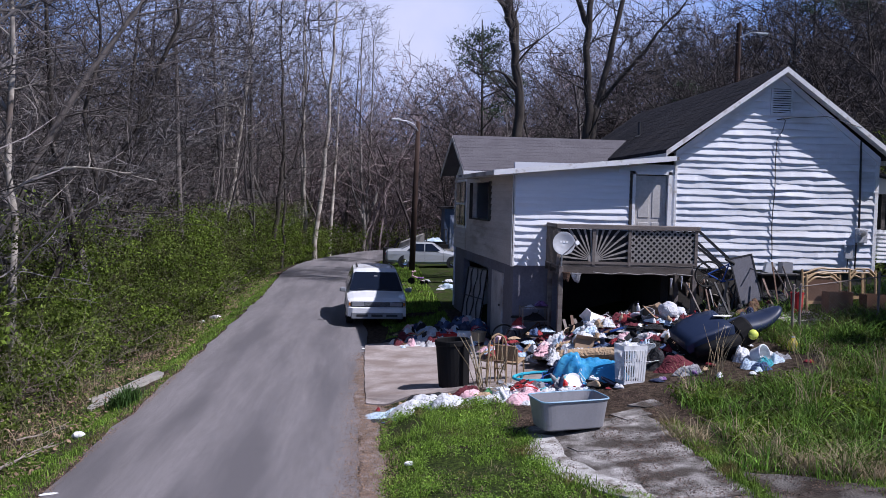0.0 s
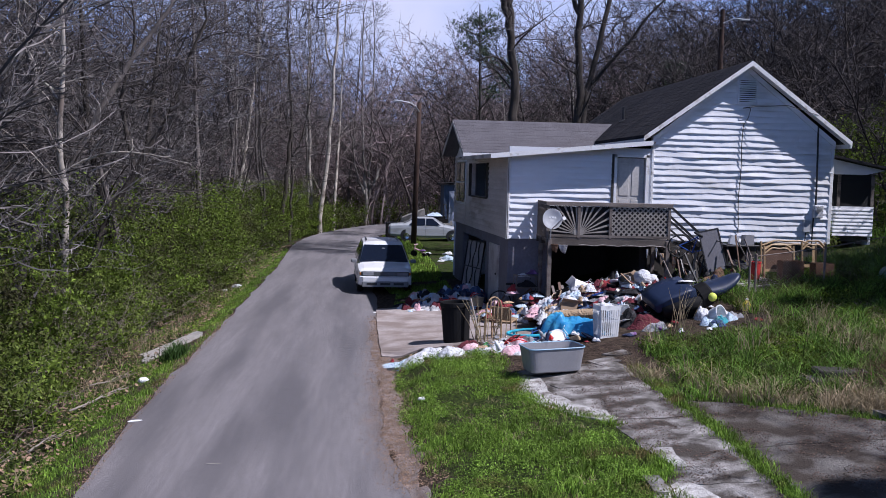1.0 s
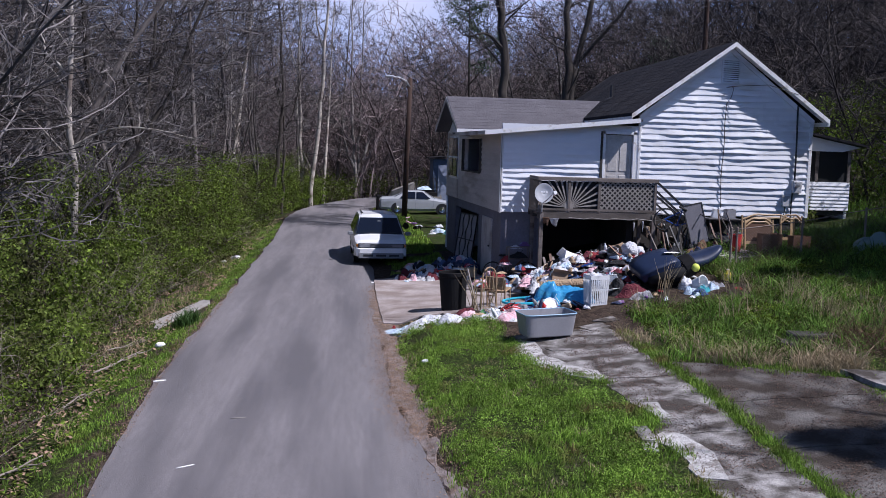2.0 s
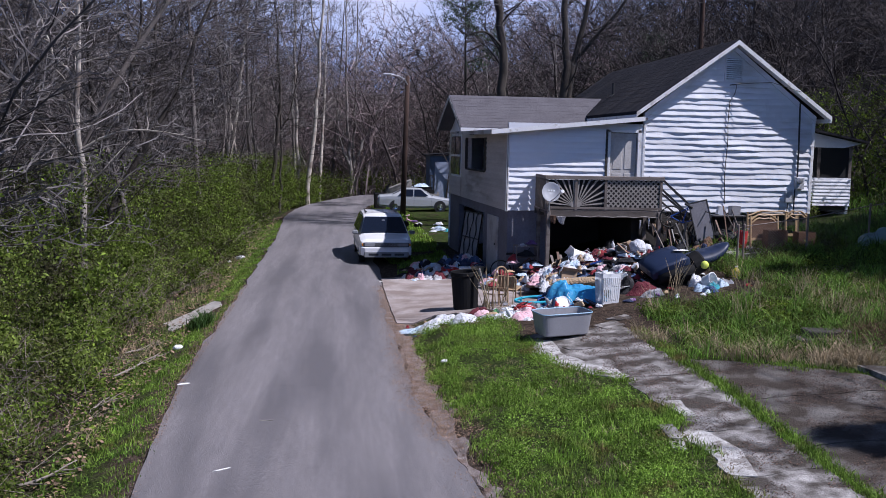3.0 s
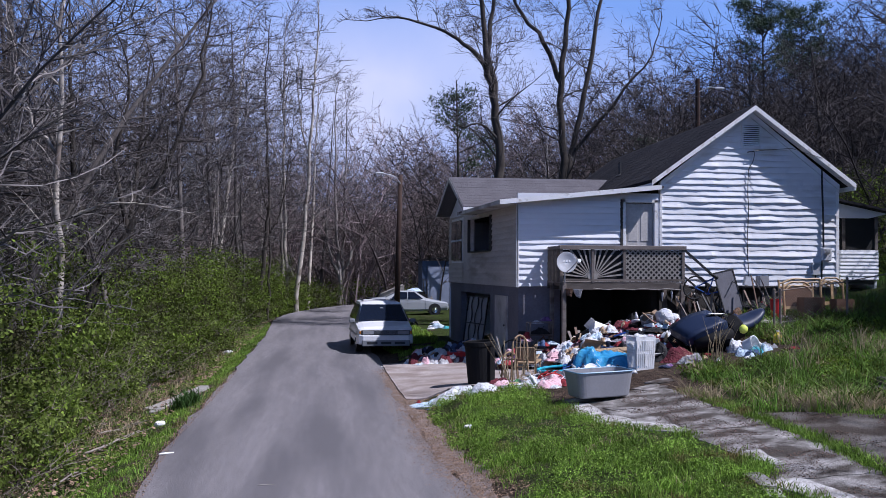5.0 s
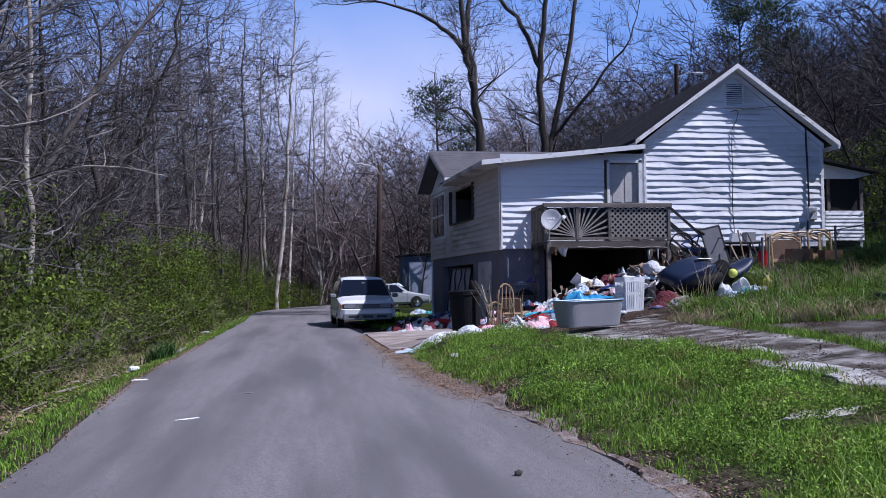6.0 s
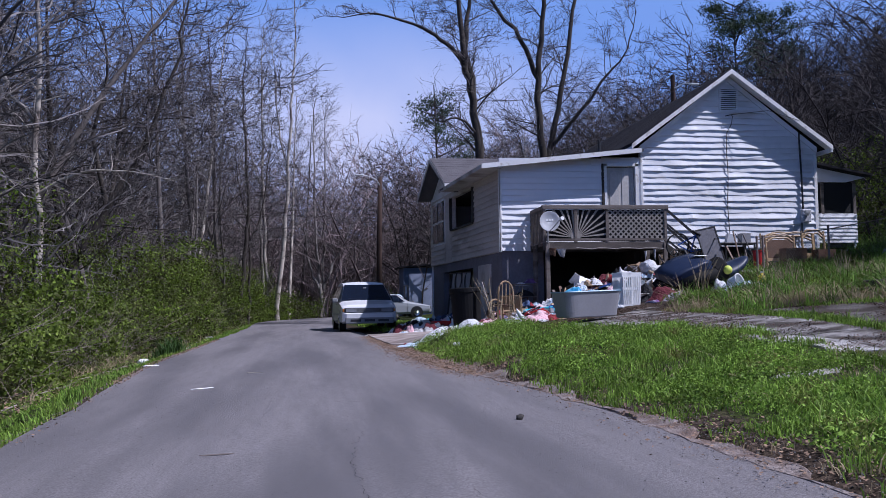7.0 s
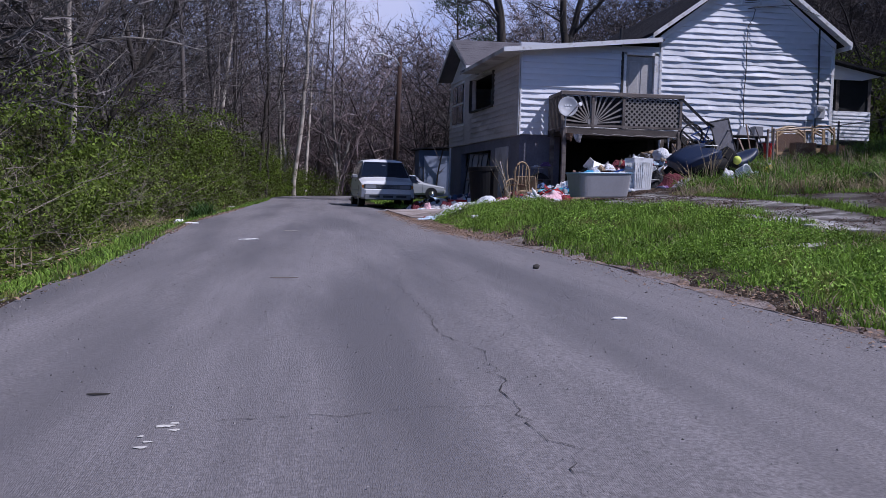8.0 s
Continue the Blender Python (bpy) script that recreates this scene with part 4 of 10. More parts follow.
def minivan():
    v = thing("minivan", "white minivan with grey lower bumper parked beside the lane", "car")
    S = [(0.00, car_section(0.40, 0.60, 0.64, 0.76, 0.76, 0.68, 0.0)), (0.04, car_section(0.32, 0.76, 0.82, 0.85, 0.85, 0.80, 0.005)), (0.20, car_section(0.28, 0.84, 0.90, 0.90, 0.90, 0.82, 0.015)),
         (0.78, car_section(0.24, 0.95, 1.00, 0.92, 0.915, 0.83, 0.03)), (0.90, car_section(0.24, 0.97, 1.04, 0.92, 0.915, 0.83, 0.03)), (1.62, car_section(0.24, 1.00, 1.60, 0.92, 0.915, 0.70, 0.03)),
         (1.95, car_section(0.24, 1.00, 1.70, 0.92, 0.915, 0.69, 0.03)), (3.2, car_section(0.24, 1.0, 1.73, 0.92, 0.915, 0.69, 0.03)), (4.10, car_section(0.26, 1.0, 1.70, 0.92, 0.91, 0.68, 0.03)),
         (4.42, car_section(0.30, 0.98, 1.58, 0.90, 0.89, 0.64, 0.02)), (4.56, car_section(0.34, 0.95, 1.05, 0.87, 0.86, 0.74, 0.01))]
    bm = bmesh.new()
    loft(bm, S)
    bmesh.ops.bevel(bm, geom=[e for e in bm.edges if e.calc_face_angle(0) > 0.5], offset=0.015, segments=2, affect="EDGES")
    part("body", bm, WHITEPAINT, v, "white paint")
    panel("windshield", [(-0.83, 0.90, 1.055), (0.83, 0.90, 1.055), (0.665, 1.60, 1.612), (-0.665, 1.60, 1.612)], 0.014, CARGLASS, v, "dark windshield")
    bm = bmesh.new()
    box(bm, -0.06, 0.06, 1.42, 1.46, 1.42, 1.52, 0.01)
    part("inside_mirror", bm, LOWERGREY, v)
    for s in (1, -1):
        for y0, y1, y2, y3 in ((1.10, 1.95, 1.98, 1.74), (2.05, 3.12, 3.12, 2.05), (3.20, 4.15, 4.05, 3.20)):
            o = 0.006 * s
            q = [(s * 0.905 + o, y0, 1.06), (s * 0.905 + o, y1, 1.06), (s * 0.70 + o, y2, 1.60), (s * 0.70 + o, y3, 1.60)]
            panel("side_window", q if s > 0 else q[::-1], 0.012, CARGLASS, v)
        bm = bmesh.new()
        box(bm, s * 0.93 if s > 0 else s * 0.93 - 0.20, s * 0.93 + 0.20 if s > 0 else s * 0.93, 1.06, 1.16, 1.00, 1.14, 0.03)
        part("door_mirror", bm, LOWERGREY, v)
        bm = bmesh.new()
        box(bm, 0.57 * s - 0.19, 0.57 * s + 0.19, -0.035, 0.03, 0.655, 0.775, 0.012)
        part("headlight", bm, LENS, v, "clear rectangular headlight")
        bm = bmesh.new()
        box(bm, s * 0.77 if s > 0 else s * 0.77 - 0.09, s * 0.77 + 0.09 if s > 0 else s * 0.77, 0.0, 0.10, 0.665, 0.765, 0.012)
        part("turn_lamp", bm, AMBER, v)
        bm = bmesh.new()
        box(bm, s * 0.915, s * 0.93, 0.55, 4.3, 0.56, 0.62, 0.004)
        part("side_moulding", bm, LOWERGREY, v)
        bm = bmesh.new()
        box(bm, s * 0.90, s * 0.926, 2.05, 2.2, 0.92, 0.96, 0.006)
        part("door_handle", bm, BLACKMETAL, v)
        for y in (0.85, 3.70):
            wheel(v, s * 0.80, y, 0.325, 0.21, CHROME)
            bm = bmesh.new()
            lathe(bm, [(0.0, 0), (0.40, 0), (0.40, 0.012), (0.0, 0.012)], 24, pose(s * 0.916, y, 0.36, 0, 90, 0))
            part("wheel_arch", bm, BLACKMETAL, v)
    bm = bmesh.new()
    for z in (0.665, 0.70, 0.735, 0.77):
        box(bm, -0.37, 0.37, -0.040, 0.02, z, z + 0.014)
    part("grille", bm, LOWERGREY, v, "barred grille")
    bm = bmesh.new()
    box(bm, -0.80, 0.80, -0.022, 0.03, 0.635, 0.795, 0.006)
    part("grille_backing", bm, BLACKMETAL, v)
    bm = bmesh.new()
    loft(bm, [(-0.13, [(0.74, 0.42), (0.74, 0.60), (-0.74, 0.60), (-0.74, 0.42)]), (-0.06, [(0.88, 0.34), (0.88, 0.625), (-0.88, 0.625), (-0.88, 0.34)]), (0.5, [(0.925, 0.30), (0.925, 0.62), (-0.925, 0.62), (-0.925, 0.30)])])
    part("bumper", bm, WHITEPAINT, v, "white front bumper")
    bm = bmesh.new()
    box(bm, -0.78, 0.78, -0.145, -0.05, 0.26, 0.47, 0.02)
    lo = part("lower_bumper", bm, LOWERGREY, v, "dull grey lower bumper")
    bm = bmesh.new()
    for x in (-0.45, 0.0, 0.45):
        box(bm, x - 0.17, x + 0.17, -0.150, -0.14, 0.33, 0.41)
    part("air_inlet", bm, BLACKMETAL, lo)
    bm = bmesh.new()
    for s in (-1, 1):
        tube(bm, [(s * 0.10, 0.93, 1.09), (s * 0.60, 0.97, 1.12)], 0.010, 5)
    part("wiper", bm, BLACKMETAL, v)
    for s in (-1, 1):
        bm = bmesh.new()
        box(bm, s * 0.56 - 0.02, s * 0.56 + 0.02, 2.3, 3.9, 1.735, 1.765, 0.008)
        part("roof_rail", bm, BLACKMETAL, v)
    return v


van = minivan()
van.matrix_basis = pose(0.08, 28.7, 0.03, 0, 0, 2.5) @ Matrix.Diagonal((1.0, 1.0, 0.95, 1.0))


def sedan():
    v = thing("sedan", "dusty white four-door sedan parked sideways on the grass", "car")
    S = [(0.00, car_section(0.42, 0.60, 0.64, 0.66, 0.68, 0.6, 0.0)), (0.10, car_section(0.30, 0.68, 0.73, 0.80, 0.82, 0.72, 0.01)), (1.05, car_section(0.24, 0.80, 0.90, 0.86, 0.86, 0.74, 0.02)), (1.25, car_section(0.24, 0.84, 0.95, 0.86, 0.86, 0.74, 0.02)),
         (1.95, car_section(0.22, 0.90, 1.36, 0.87, 0.87, 0.58, 0.02)), (2.3, car_section(0.22, 0.90, 1.40, 0.87, 0.87, 0.58, 0.02)), (3.0, car_section(0.22, 0.90, 1.38, 0.87, 0.87, 0.57, 0.02)), (3.75, car_section(0.24, 0.92, 1.02, 0.86, 0.86, 0.72, 0.02)),
         (4.5, car_section(0.30, 0.88, 0.95, 0.82, 0.84, 0.72, 0.01)), (4.62, car_section(0.42, 0.80, 0.86, 0.74, 0.76, 0.66, 0.0))]
    bm = bmesh.new()
    loft(bm, S)
    bmesh.ops.bevel(bm, geom=[e for e in bm.edges if e.calc_face_angle(0) > 0.5], offset=0.015, segments=2, affect="EDGES")
    part("body", bm, SILVERPAINT, v)
    panel("windshield", [(-0.72, 1.28, 0.97), (0.72, 1.28, 0.97), (0.55, 1.92, 1.34), (-0.55, 1.92, 1.34)], 0.012, CARGLASS, v)
    panel("rear_window", [(0.70, 3.68, 1.05), (-0.70, 3.68, 1.05), (-0.54, 3.05, 1.36), (0.54, 3.05, 1.36)], 0.012, CARGLASS, v)
    for s in (1, -1):
        for y0, y1, y2, y3 in ((1.55, 2.40, 2.40, 2.02), (2.46, 3.40, 3.02, 2.46)):
            q = [(s * 0.862, y0, 0.95), (s * 0.862, y1, 0.95), (s * 0.615, y2, 1.33), (s * 0.615, y3, 1.33)]
            panel("side_window", q if s > 0 else q[::-1], 0.014, CARGLASS, v)
        bm = bmesh.new()
        box(bm, s * 0.62 - 0.16, s * 0.62 + 0.16, -0.005, 0.09, 0.56, 0.67, 0.01)
        part("headlight", bm, LENS, v)
        bm = bmesh.new()
        box(bm, s * 0.60 - 0.16, s * 0.60 + 0.16, 4.55, 4.63, 0.66, 0.80, 0.01)
        part("tail_light", bm, material("red_lens", (0.35, 0.02, 0.02), 0.2), v)
        for y in (2.42, 1.38):
            bm = bmesh.new()
            box(bm, s * 0.868, s * 0.874, y - 0.004, y + 0.004, 0.35, 0.92)
            part("door_gap", bm, BLACKMETAL, v)
        for y in (0.85, 3.55):
            wheel(v, s * 0.76, y, 0.30, 0.19, CHROME)
            bm = bmesh.new()
            lathe(bm, [(0.0, 0), (0.36, 0), (0.36, 0.012), (0.0, 0.012)], 24, pose(s * 0.862, y, 0.33, 0, 90, 0))
            part("wheel_arch", bm, BLACKMETAL, v)
    return v


sed = sedan()
sed.matrix_basis = pose(5.2, 53.4, lands(3, 53) + 0.02, 0, 0, 88)

# ---- poles ----
pole = thing("utility_pole", "dark creosoted utility pole with a street lamp arm", "pole", (2.0, 50.5, lands(2, 50.5)))
bm = bmesh.new()
tube(bm, [(1.95, 50.5, -0.3), (2.03, 50.5, 4), (2.12, 50.5, 8.05)], [0.17, 0.15, 0.12], 10)
part("shaft", bm, POLEWOOD, pole, smooth=True)
bm = bmesh.new()
tube(bm, [(2.10, 50.4, 7.55), (1.9, 50.3, 7.85), (1.55, 50.2, 8.02), (1.1, 50.0, 8.06)], 0.03, 8)
arm = part("lamp_arm", bm, STEEL, pole)
bm = bmesh.new()
box(bm, 0.68, 1.18, 49.88, 50.10, 8.02, 8.13, 0.04)
part("lamp_head", bm, GREYPLASTIC, pole)

# ---- trees ----
def grow(seed, height, r0, stems=1, lean=0.05, spread=0.85, l1=16, l2=7, l3=5, l4=1, low=0.14, crook=0.14, trop=0.06, reach=0.36, splay=(0.06, 0.2), spines=None):
    """A leafless tree as two meshes: stems with limbs, and twigs."""
    rng = random.Random(seed)
    tv, tf, bv, bf = [], [], [], []

    def tubes(V, F, pts, rs, n):
        s = len(V)
        for i, p in enumerate(pts):
            d = (pts[min(i + 1, len(pts) - 1)] - pts[max(i - 1, 0)]).normalized()
            a = d.cross(Vector((0.3, 0.2, 1)) if abs(d.z) < 0.9 else Vector((1, 0.1, 0))).normalized()
            b = a.cross(d)
            for k in range(n):
                c = 2 * math.pi * k / n
                V.append(p + (a * math.cos(c) + b * math.sin(c)) * rs[i])
        for i in range(len(pts) - 1):
            for k in range(n):
                F.append((s + i * n + k, s + i * n + (k + 1) % n, s + (i + 1) * n + (k + 1) % n, s + (i + 1) * n + k))

    def branch(p, d, length, r, level, path=None):
        seg = (12, 8, 5, 3, 1)[level]
        pts, rs = [p.copy()], [r]
        q, dd = p.copy(), d.normalized()
        wob = (crook, 0.46, 0.5, 0.45, 0.3)[level]
        # each branch keeps bending one way, with smaller kinks on top
        b0 = (0.06, 0.17, 0.22, 0.25, 0)[level]
        bend = Vector((rng.gauss(0, b0), rng.gauss(0, b0), rng.gauss(0, b0 * 0.6)))
        if path:
            pts = path
            seg = len(path) - 1
            length = sum((path[i + 1] - path[i]).length for i in range(seg))
            dd = (path[-1] - path[-2]).normalized()
            rs = [r * (1 - 0.88 * i / seg) for i in range(seg + 1)]
        else:
            for i in range(seg):
                if rng.random() < 0.25:
                    bend = bend * -0.6
                dd = (dd + bend + Vector((rng.gauss(0, wob), rng.gauss(0, wob), rng.gauss(0, wob * 0.7) + (0.05, trop, trop, 0.02, 0)[level])) * (1.5 / max(seg, 3))).normalized()
                if level and dd.z < -0.08:
                    dd = Vector((dd.x, dd.y, -0.08)).normalized()
                q = q + dd * (length / seg)
                pts.append(q.copy())
                rs.append(r * (1 - (0.86 if level < 2 else 0.75) * (i + 1) / seg))
        if level < 2:
            tubes(tv, tf, pts, rs, 7 if level == 0 else 4)
        elif level == 2:
            tubes(bv, bf, pts, rs, 3)
        elif level == 3:
            s = len(bv)
            a = dd.cross(Vector((rng.random() - 0.5, rng.random() - 0.5, 0.3))).normalized()
            for p_, r_ in zip(pts, rs):
                bv.extend([p_ + a * r_, p_ - a * r_])
            for i in range(len(pts) - 1):
                bf.append((s + 2 * i, s + 2 * i + 1, s + 2 * i + 3, s + 2 * i + 2))
        else:
            s = len(bv)
            a = dd.cross(Vector((rng.random() - 0.5, rng.random() - 0.5, 0.3))).normalized() * r
            bv.extend([pts[0] + a, pts[0] - a, pts[-1]])
            bf.append((s, s + 1, s + 2))
            return
        cnt = (l1, l2, l3, l4)[level]
        if path:
            cnt = max(4, int(l1 * length / height))
        for k in range(cnt):
            lo = (low, 0.2, 0.15, 0.2)[level]
            u = lo + (1 - lo) * (k + rng.random()) / cnt
            f = u * seg
            i = min(int(f), seg - 1)
            o = pts[i].lerp(pts[i + 1], f - i)
            dirn = (pts[i + 1] - pts[i]).normalized()
            az = rng.random() * 2 * math.pi
            side = dirn.cross(Vector((math.cos(az), math.sin(az), 0.2))).normalized()
            an = (spread, 0.8, 0.85, 0.75)[level] * rng.uniform(0.6, 1.35)
            nd = dirn * math.cos(an) + side * math.sin(an)
            ln = min(length, 11.0) * (reach, 0.5, 0.52, 0.6)[level] * rng.uniform(0.55, 1.25) * (1.2 - 0.65 * u if level == 0 else 1.0)
            if level == 0 and not path:
                ln = min(ln * max(1.0, length / 11.0), 4.4)
            rr = rs[i] * (rng.uniform(0.15, 0.32) if level == 0 else rng.uniform(0.35, 0.6))
            branch(o, nd, ln, max(rr, (0.024, 0.012, 0.010, 0.009)[level]), level + 1)

    if spines:
        for ctrl, r in spines:
            c = [Vector(v) for v in ctrl]
            path = []
            for i in range(len(c) - 1):
                p0, p1, p2, p3 = c[max(i - 1, 0)], c[i], c[i + 1], c[min(i + 2, len(c) - 1)]
                for k in range(4):
                    t = k / 4
                    v = 0.5 * (2 * p1 + (p2 - p0) * t + (2 * p0 - 5 * p1 + 4 * p2 - p3) * t * t + (3 * p1 - p0 - 3 * p2 + p3) * t ** 3)
                    path.append(v + Vector((rng.gauss(0, 0.05), rng.gauss(0, 0.05), 0)) * (1 if path else 0))
            path.append(c[-1])
            branch(path[0], path[1] - path[0], 1.0, r, 0, path)
        return tv, tf, bv, bf
    for s in range(stems):
        az = 2 * math.pi * (s + rng.random() * 0.5) / stems
        tilt = lean if stems == 1 else rng.uniform(*splay)
        h = height * rng.uniform(0.8, 1.0) if s else height
        branch(Vector((0.14 * math.cos(az) * (stems > 1), 0.14 * math.sin(az) * (stems > 1), -0.3)), Vector((math.cos(az) * tilt, math.sin(az) * tilt, 1)), h, r0 * (1 if s == 0 else 0.8), 0)
    return tv, tf, bv, bf


def tree(name, label, seed, height, r0, bark, twig=None, **kw):
    tv, tf, bv, bf = grow(seed, height, r0, **kw)
    ob = thing(name, label, "tree")
    raw_mesh("trunk", tv, tf, bark, ob, smooth=True)
    raw_mesh("crown", bv, bf, twig or TWIG, ob)
    return ob


KINDS = [
    tree("tree", "slender leafless grey hardwood", 11, 15.0, 0.14, BARK_GREY, l1=18, spread=0.9, low=0.28, crook=0.2, reach=0.34),
    tree("tree", "tall thin leafless tree with pale bark", 12, 17.0, 0.13, BARK_PALE, l1=18, spread=0.85, low=0.28, crook=0.10, reach=0.26),
    tree("tree", "leafless dark-barked hardwood with crooked limbs", 13, 13.5, 0.20, BARK_DARK, l1=16, spread=1.0, low=0.26, crook=0.28, reach=0.42, trop=0.05),
    tree("tree", "leafless tree with three slender stems", 14, 12.5, 0.11, BARK_GREY, stems=3, l1=8, l2=6, l3=5, spread=0.9, low=0.3, crook=0.24, splay=(0.1, 0.3), reach=0.4),
    tree("tree", "leaning leafless tree with dark bark", 15, 12.0, 0.13, BARK_DARK, l1=20, spread=1.0, reach=0.34, trop=0.10, low=0.15, spines=[([(0, 0, -0.3), (0.7, 0, 2.4), (1.9, 0.1, 4.8), (3.2, 0.2, 7.2), (4.0, 0.3, 9.6), (4.3, 0.2, 12)], 0.15), ([(1.9, 0.1, 4.8), (1.5, 0.4, 7.0), (1.8, 0.6, 9.5), (1.2, 0.8, 11.5)], 0.09)]),
    tree("tree", "tall straight leafless grey tree", 16, 18.0, 0.17, BARK_GREY, l1=20, spread=0.85, low=0.2, crook=0.12, reach=0.28),
]
big_a = tree("tree", "large leafless tree with two heavy stems behind the house", 31, 21.0, 0.27, BARK_DARK, l1=30, l2=9, l3=7, spread=0.95, low=0.26, reach=0.28, trop=0.08, spines=[
    ([(0, 0, -0.3), (0.05, 0, 4), (-0.1, 0.1, 7.4), (-0.35, 0.1, 10.3), (-0.85, 0.0, 12.2), (-1.05, -0.2, 15), (-1.6, -0.3, 18), (-1.5, 0, 21)], 0.30),
    ([(-0.35, 0.1, 10.3), (-0.6, 0.3, 12.8), (-0.4, 0.6, 15), (0.3, 0.8, 18), (0.5, 1.0, 20.5)], 0.17),
    ([(-0.8, 0.0, 12.1), (-1.7, -0.3, 12.9), (-2.9, -0.4, 13.6), (-5.0, -0.8, 14.1), (-6.6, -1.0, 13.8)], 0.13),
    ([(-0.15, 0.1, 8.6), (-1.1, -0.4, 9.3), (-2.0, -0.6, 9.1), (-2.8, -0.7, 9.6)], 0.07),
    ([(-1.5, -0.25, 16.5), (-3.0, 0.4, 18.2), (-4.6, 0.8, 18.8), (-6.2, 1.0, 20)], 0.09)])
big_b = tree("tree", "large leafless tree forking into three stems behind the house", 37, 21.0, 0.26, BARK_DARK, l1=30, l2=9, l3=7, spread=0.95, low=0.26, reach=0.28, trop=0.08, spines=[
    ([(0, 0, -0.3), (-0.1, 0, 4), (-0.1, 0, 7.3), (-0.15, 0.1, 11.1), (0.2, 0.2, 14.9), (0.1, 0.2, 18), (0.5, 0.3, 21)], 0.27),
    ([(-0.12, 0.1, 11.1), (-1.1, -0.3, 13), (-2.5, -0.5, 14.8), (-3.4, -0.5, 17.2), (-4.6, -0.4, 19)], 0.14),
    ([(0.05, 0, 4.5), (0.4, 0.3, 7.4), (1.2, 0.6, 10.6), (2.0, 0.9, 14.9), (2.3, 1.0, 17.5), (3.2, 1.2, 20)], 0.2),
    ([(0.55, 0.3, 7.8), (2.0, -0.4, 9.6), (3.2, -0.6, 11.2), (4.2, -0.8, 12.5), (4.7, -0.8, 14.4)], 0.11)])
big_a.matrix_basis = pose(6.35, 42.0, lands(6.35, 42))
big_b.matrix_basis = pose(9.6, 43.0, lands(9.6, 43))
lane_trees = [
    (tree("tree", "tall pale-barked leaning tree where the lane bends", 41, 23.0, 0.17, BARK_PALE, TWIG_GREY, l1=30, l2=8, l3=5, spread=0.75, low=0.30, reach=0.27, trop=0.1, spines=[
        ([(0, 0, -0.4), (0.35, 0, 3.2), (0.68, 0, 6.5), (0.87, 0, 10.5), (1.15, 0, 15), (1.4, 0.1, 19), (1.5, 0, 23.5)], 0.19),
        ([(0.9, 0, 11.0), (0.3, 0.2, 13.5), (0.1, 0.2, 17), (-0.3, 0.3, 20.5)], 0.075)]), -4.15, 63.0),
    (tree("tree", "tall pale-barked straight tree where the lane bends", 43, 21.0, 0.14, BARK_PALE, TWIG_GREY, l1=26, l2=8, l3=5, spread=0.75, low=0.32, reach=0.27, trop=0.1, spines=[
        ([(0, 0, -0.4), (-0.15, 0, 3.2), (-0.3, 0, 6.6), (-0.4, 0, 10.5), (-0.5, 0, 15), (-0.3, 0.2, 21)], 0.16),
        ([(-0.42, 0, 9.0), (-1.3, 0.2, 12), (-1.7, 0.2, 15), (-1.9, 0.2, 18)], 0.07)]), -4.55, 63.4),
    (tree("tree", "dark crooked leafless tree draped with dead vine", 45, 17.5, 0.16, BARK_DARK, TWIG_GREY, l1=26, l2=7, l3=5, spread=0.95, low=0.2, reach=0.28, spines=[
        ([(0, 0, -0.5), (0.2, 0, 2.4), (0.4, 0, 4.8), (0.63, 0, 7.3), (0.5, 0, 10.7), (0.3, 0, 14), (0.6, 0.2, 18.5)], 0.17),
        ([(0.4, 0, 4.9), (0.9, 0.1, 5.8), (1.3, 0.2, 6.5), (1.7, 0.3, 9.5), (2.1, 0.3, 13)], 0.085),
        ([(0.55, 0.5, -0.4), (0.62, 0.4, 2.5), (0.7, 0.3, 5.5), (0.1, 0.2, 9.0), (-0.4, 0.2, 13)], 0.10)]), -6.1, 56.0),
    (tree("tree", "leafless tree forking low into spreading dark limbs and upright stems", 47, 18.0, 0.2, BARK_ASH, TWIG_GREY, l1=20, l2=7, l3=5, spread=0.85, low=0.25, reach=0.28, trop=0.1, spines=[
        ([(0, 0, -0.4), (0, 0, 2.6), (-0.25, 0, 5.5), (-0.42, 0, 10), (-0.5, 0, 15), (-0.3, 0.1, 19)], 0.17),
        ([(0, 0, 2.4), (-0.6, 0.1, 3.8), (-1.0, 0.2, 5.4), (-1.3, 0.2, 7.6), (-1.5, 0.2, 10)], 0.13),
        ([(0.05, 0, 2.3), (0.8, 0.1, 4.2), (1.9, 0.1, 6.7), (3.0, 0.2, 8.4), (4.2, 0.2, 9.9)], 0.15),
        ([(0.1, 0.3, 2.2), (0.25, 0.4, 6), (0.4, 0.4, 10), (0.45, 0.5, 14.5), (0.3, 0.5, 18)], 0.13)]), -0.95, 74.5),
    (tree("tree", "tall slim grey leafless tree beside the lane", 49, 20.0, 0.12, BARK_ASH, TWIG_GREY, l1=26, l2=7, l3=5, spread=0.8, low=0.3, reach=0.25, trop=0.1, spines=[
        ([(0, 0, -0.4), (0.1, 0, 4), (0.0, 0.1, 8), (0.25, 0.1, 12), (0.1, 0, 16), (0.2, 0, 20.5)], 0.14)]), -5.3, 67.0)]
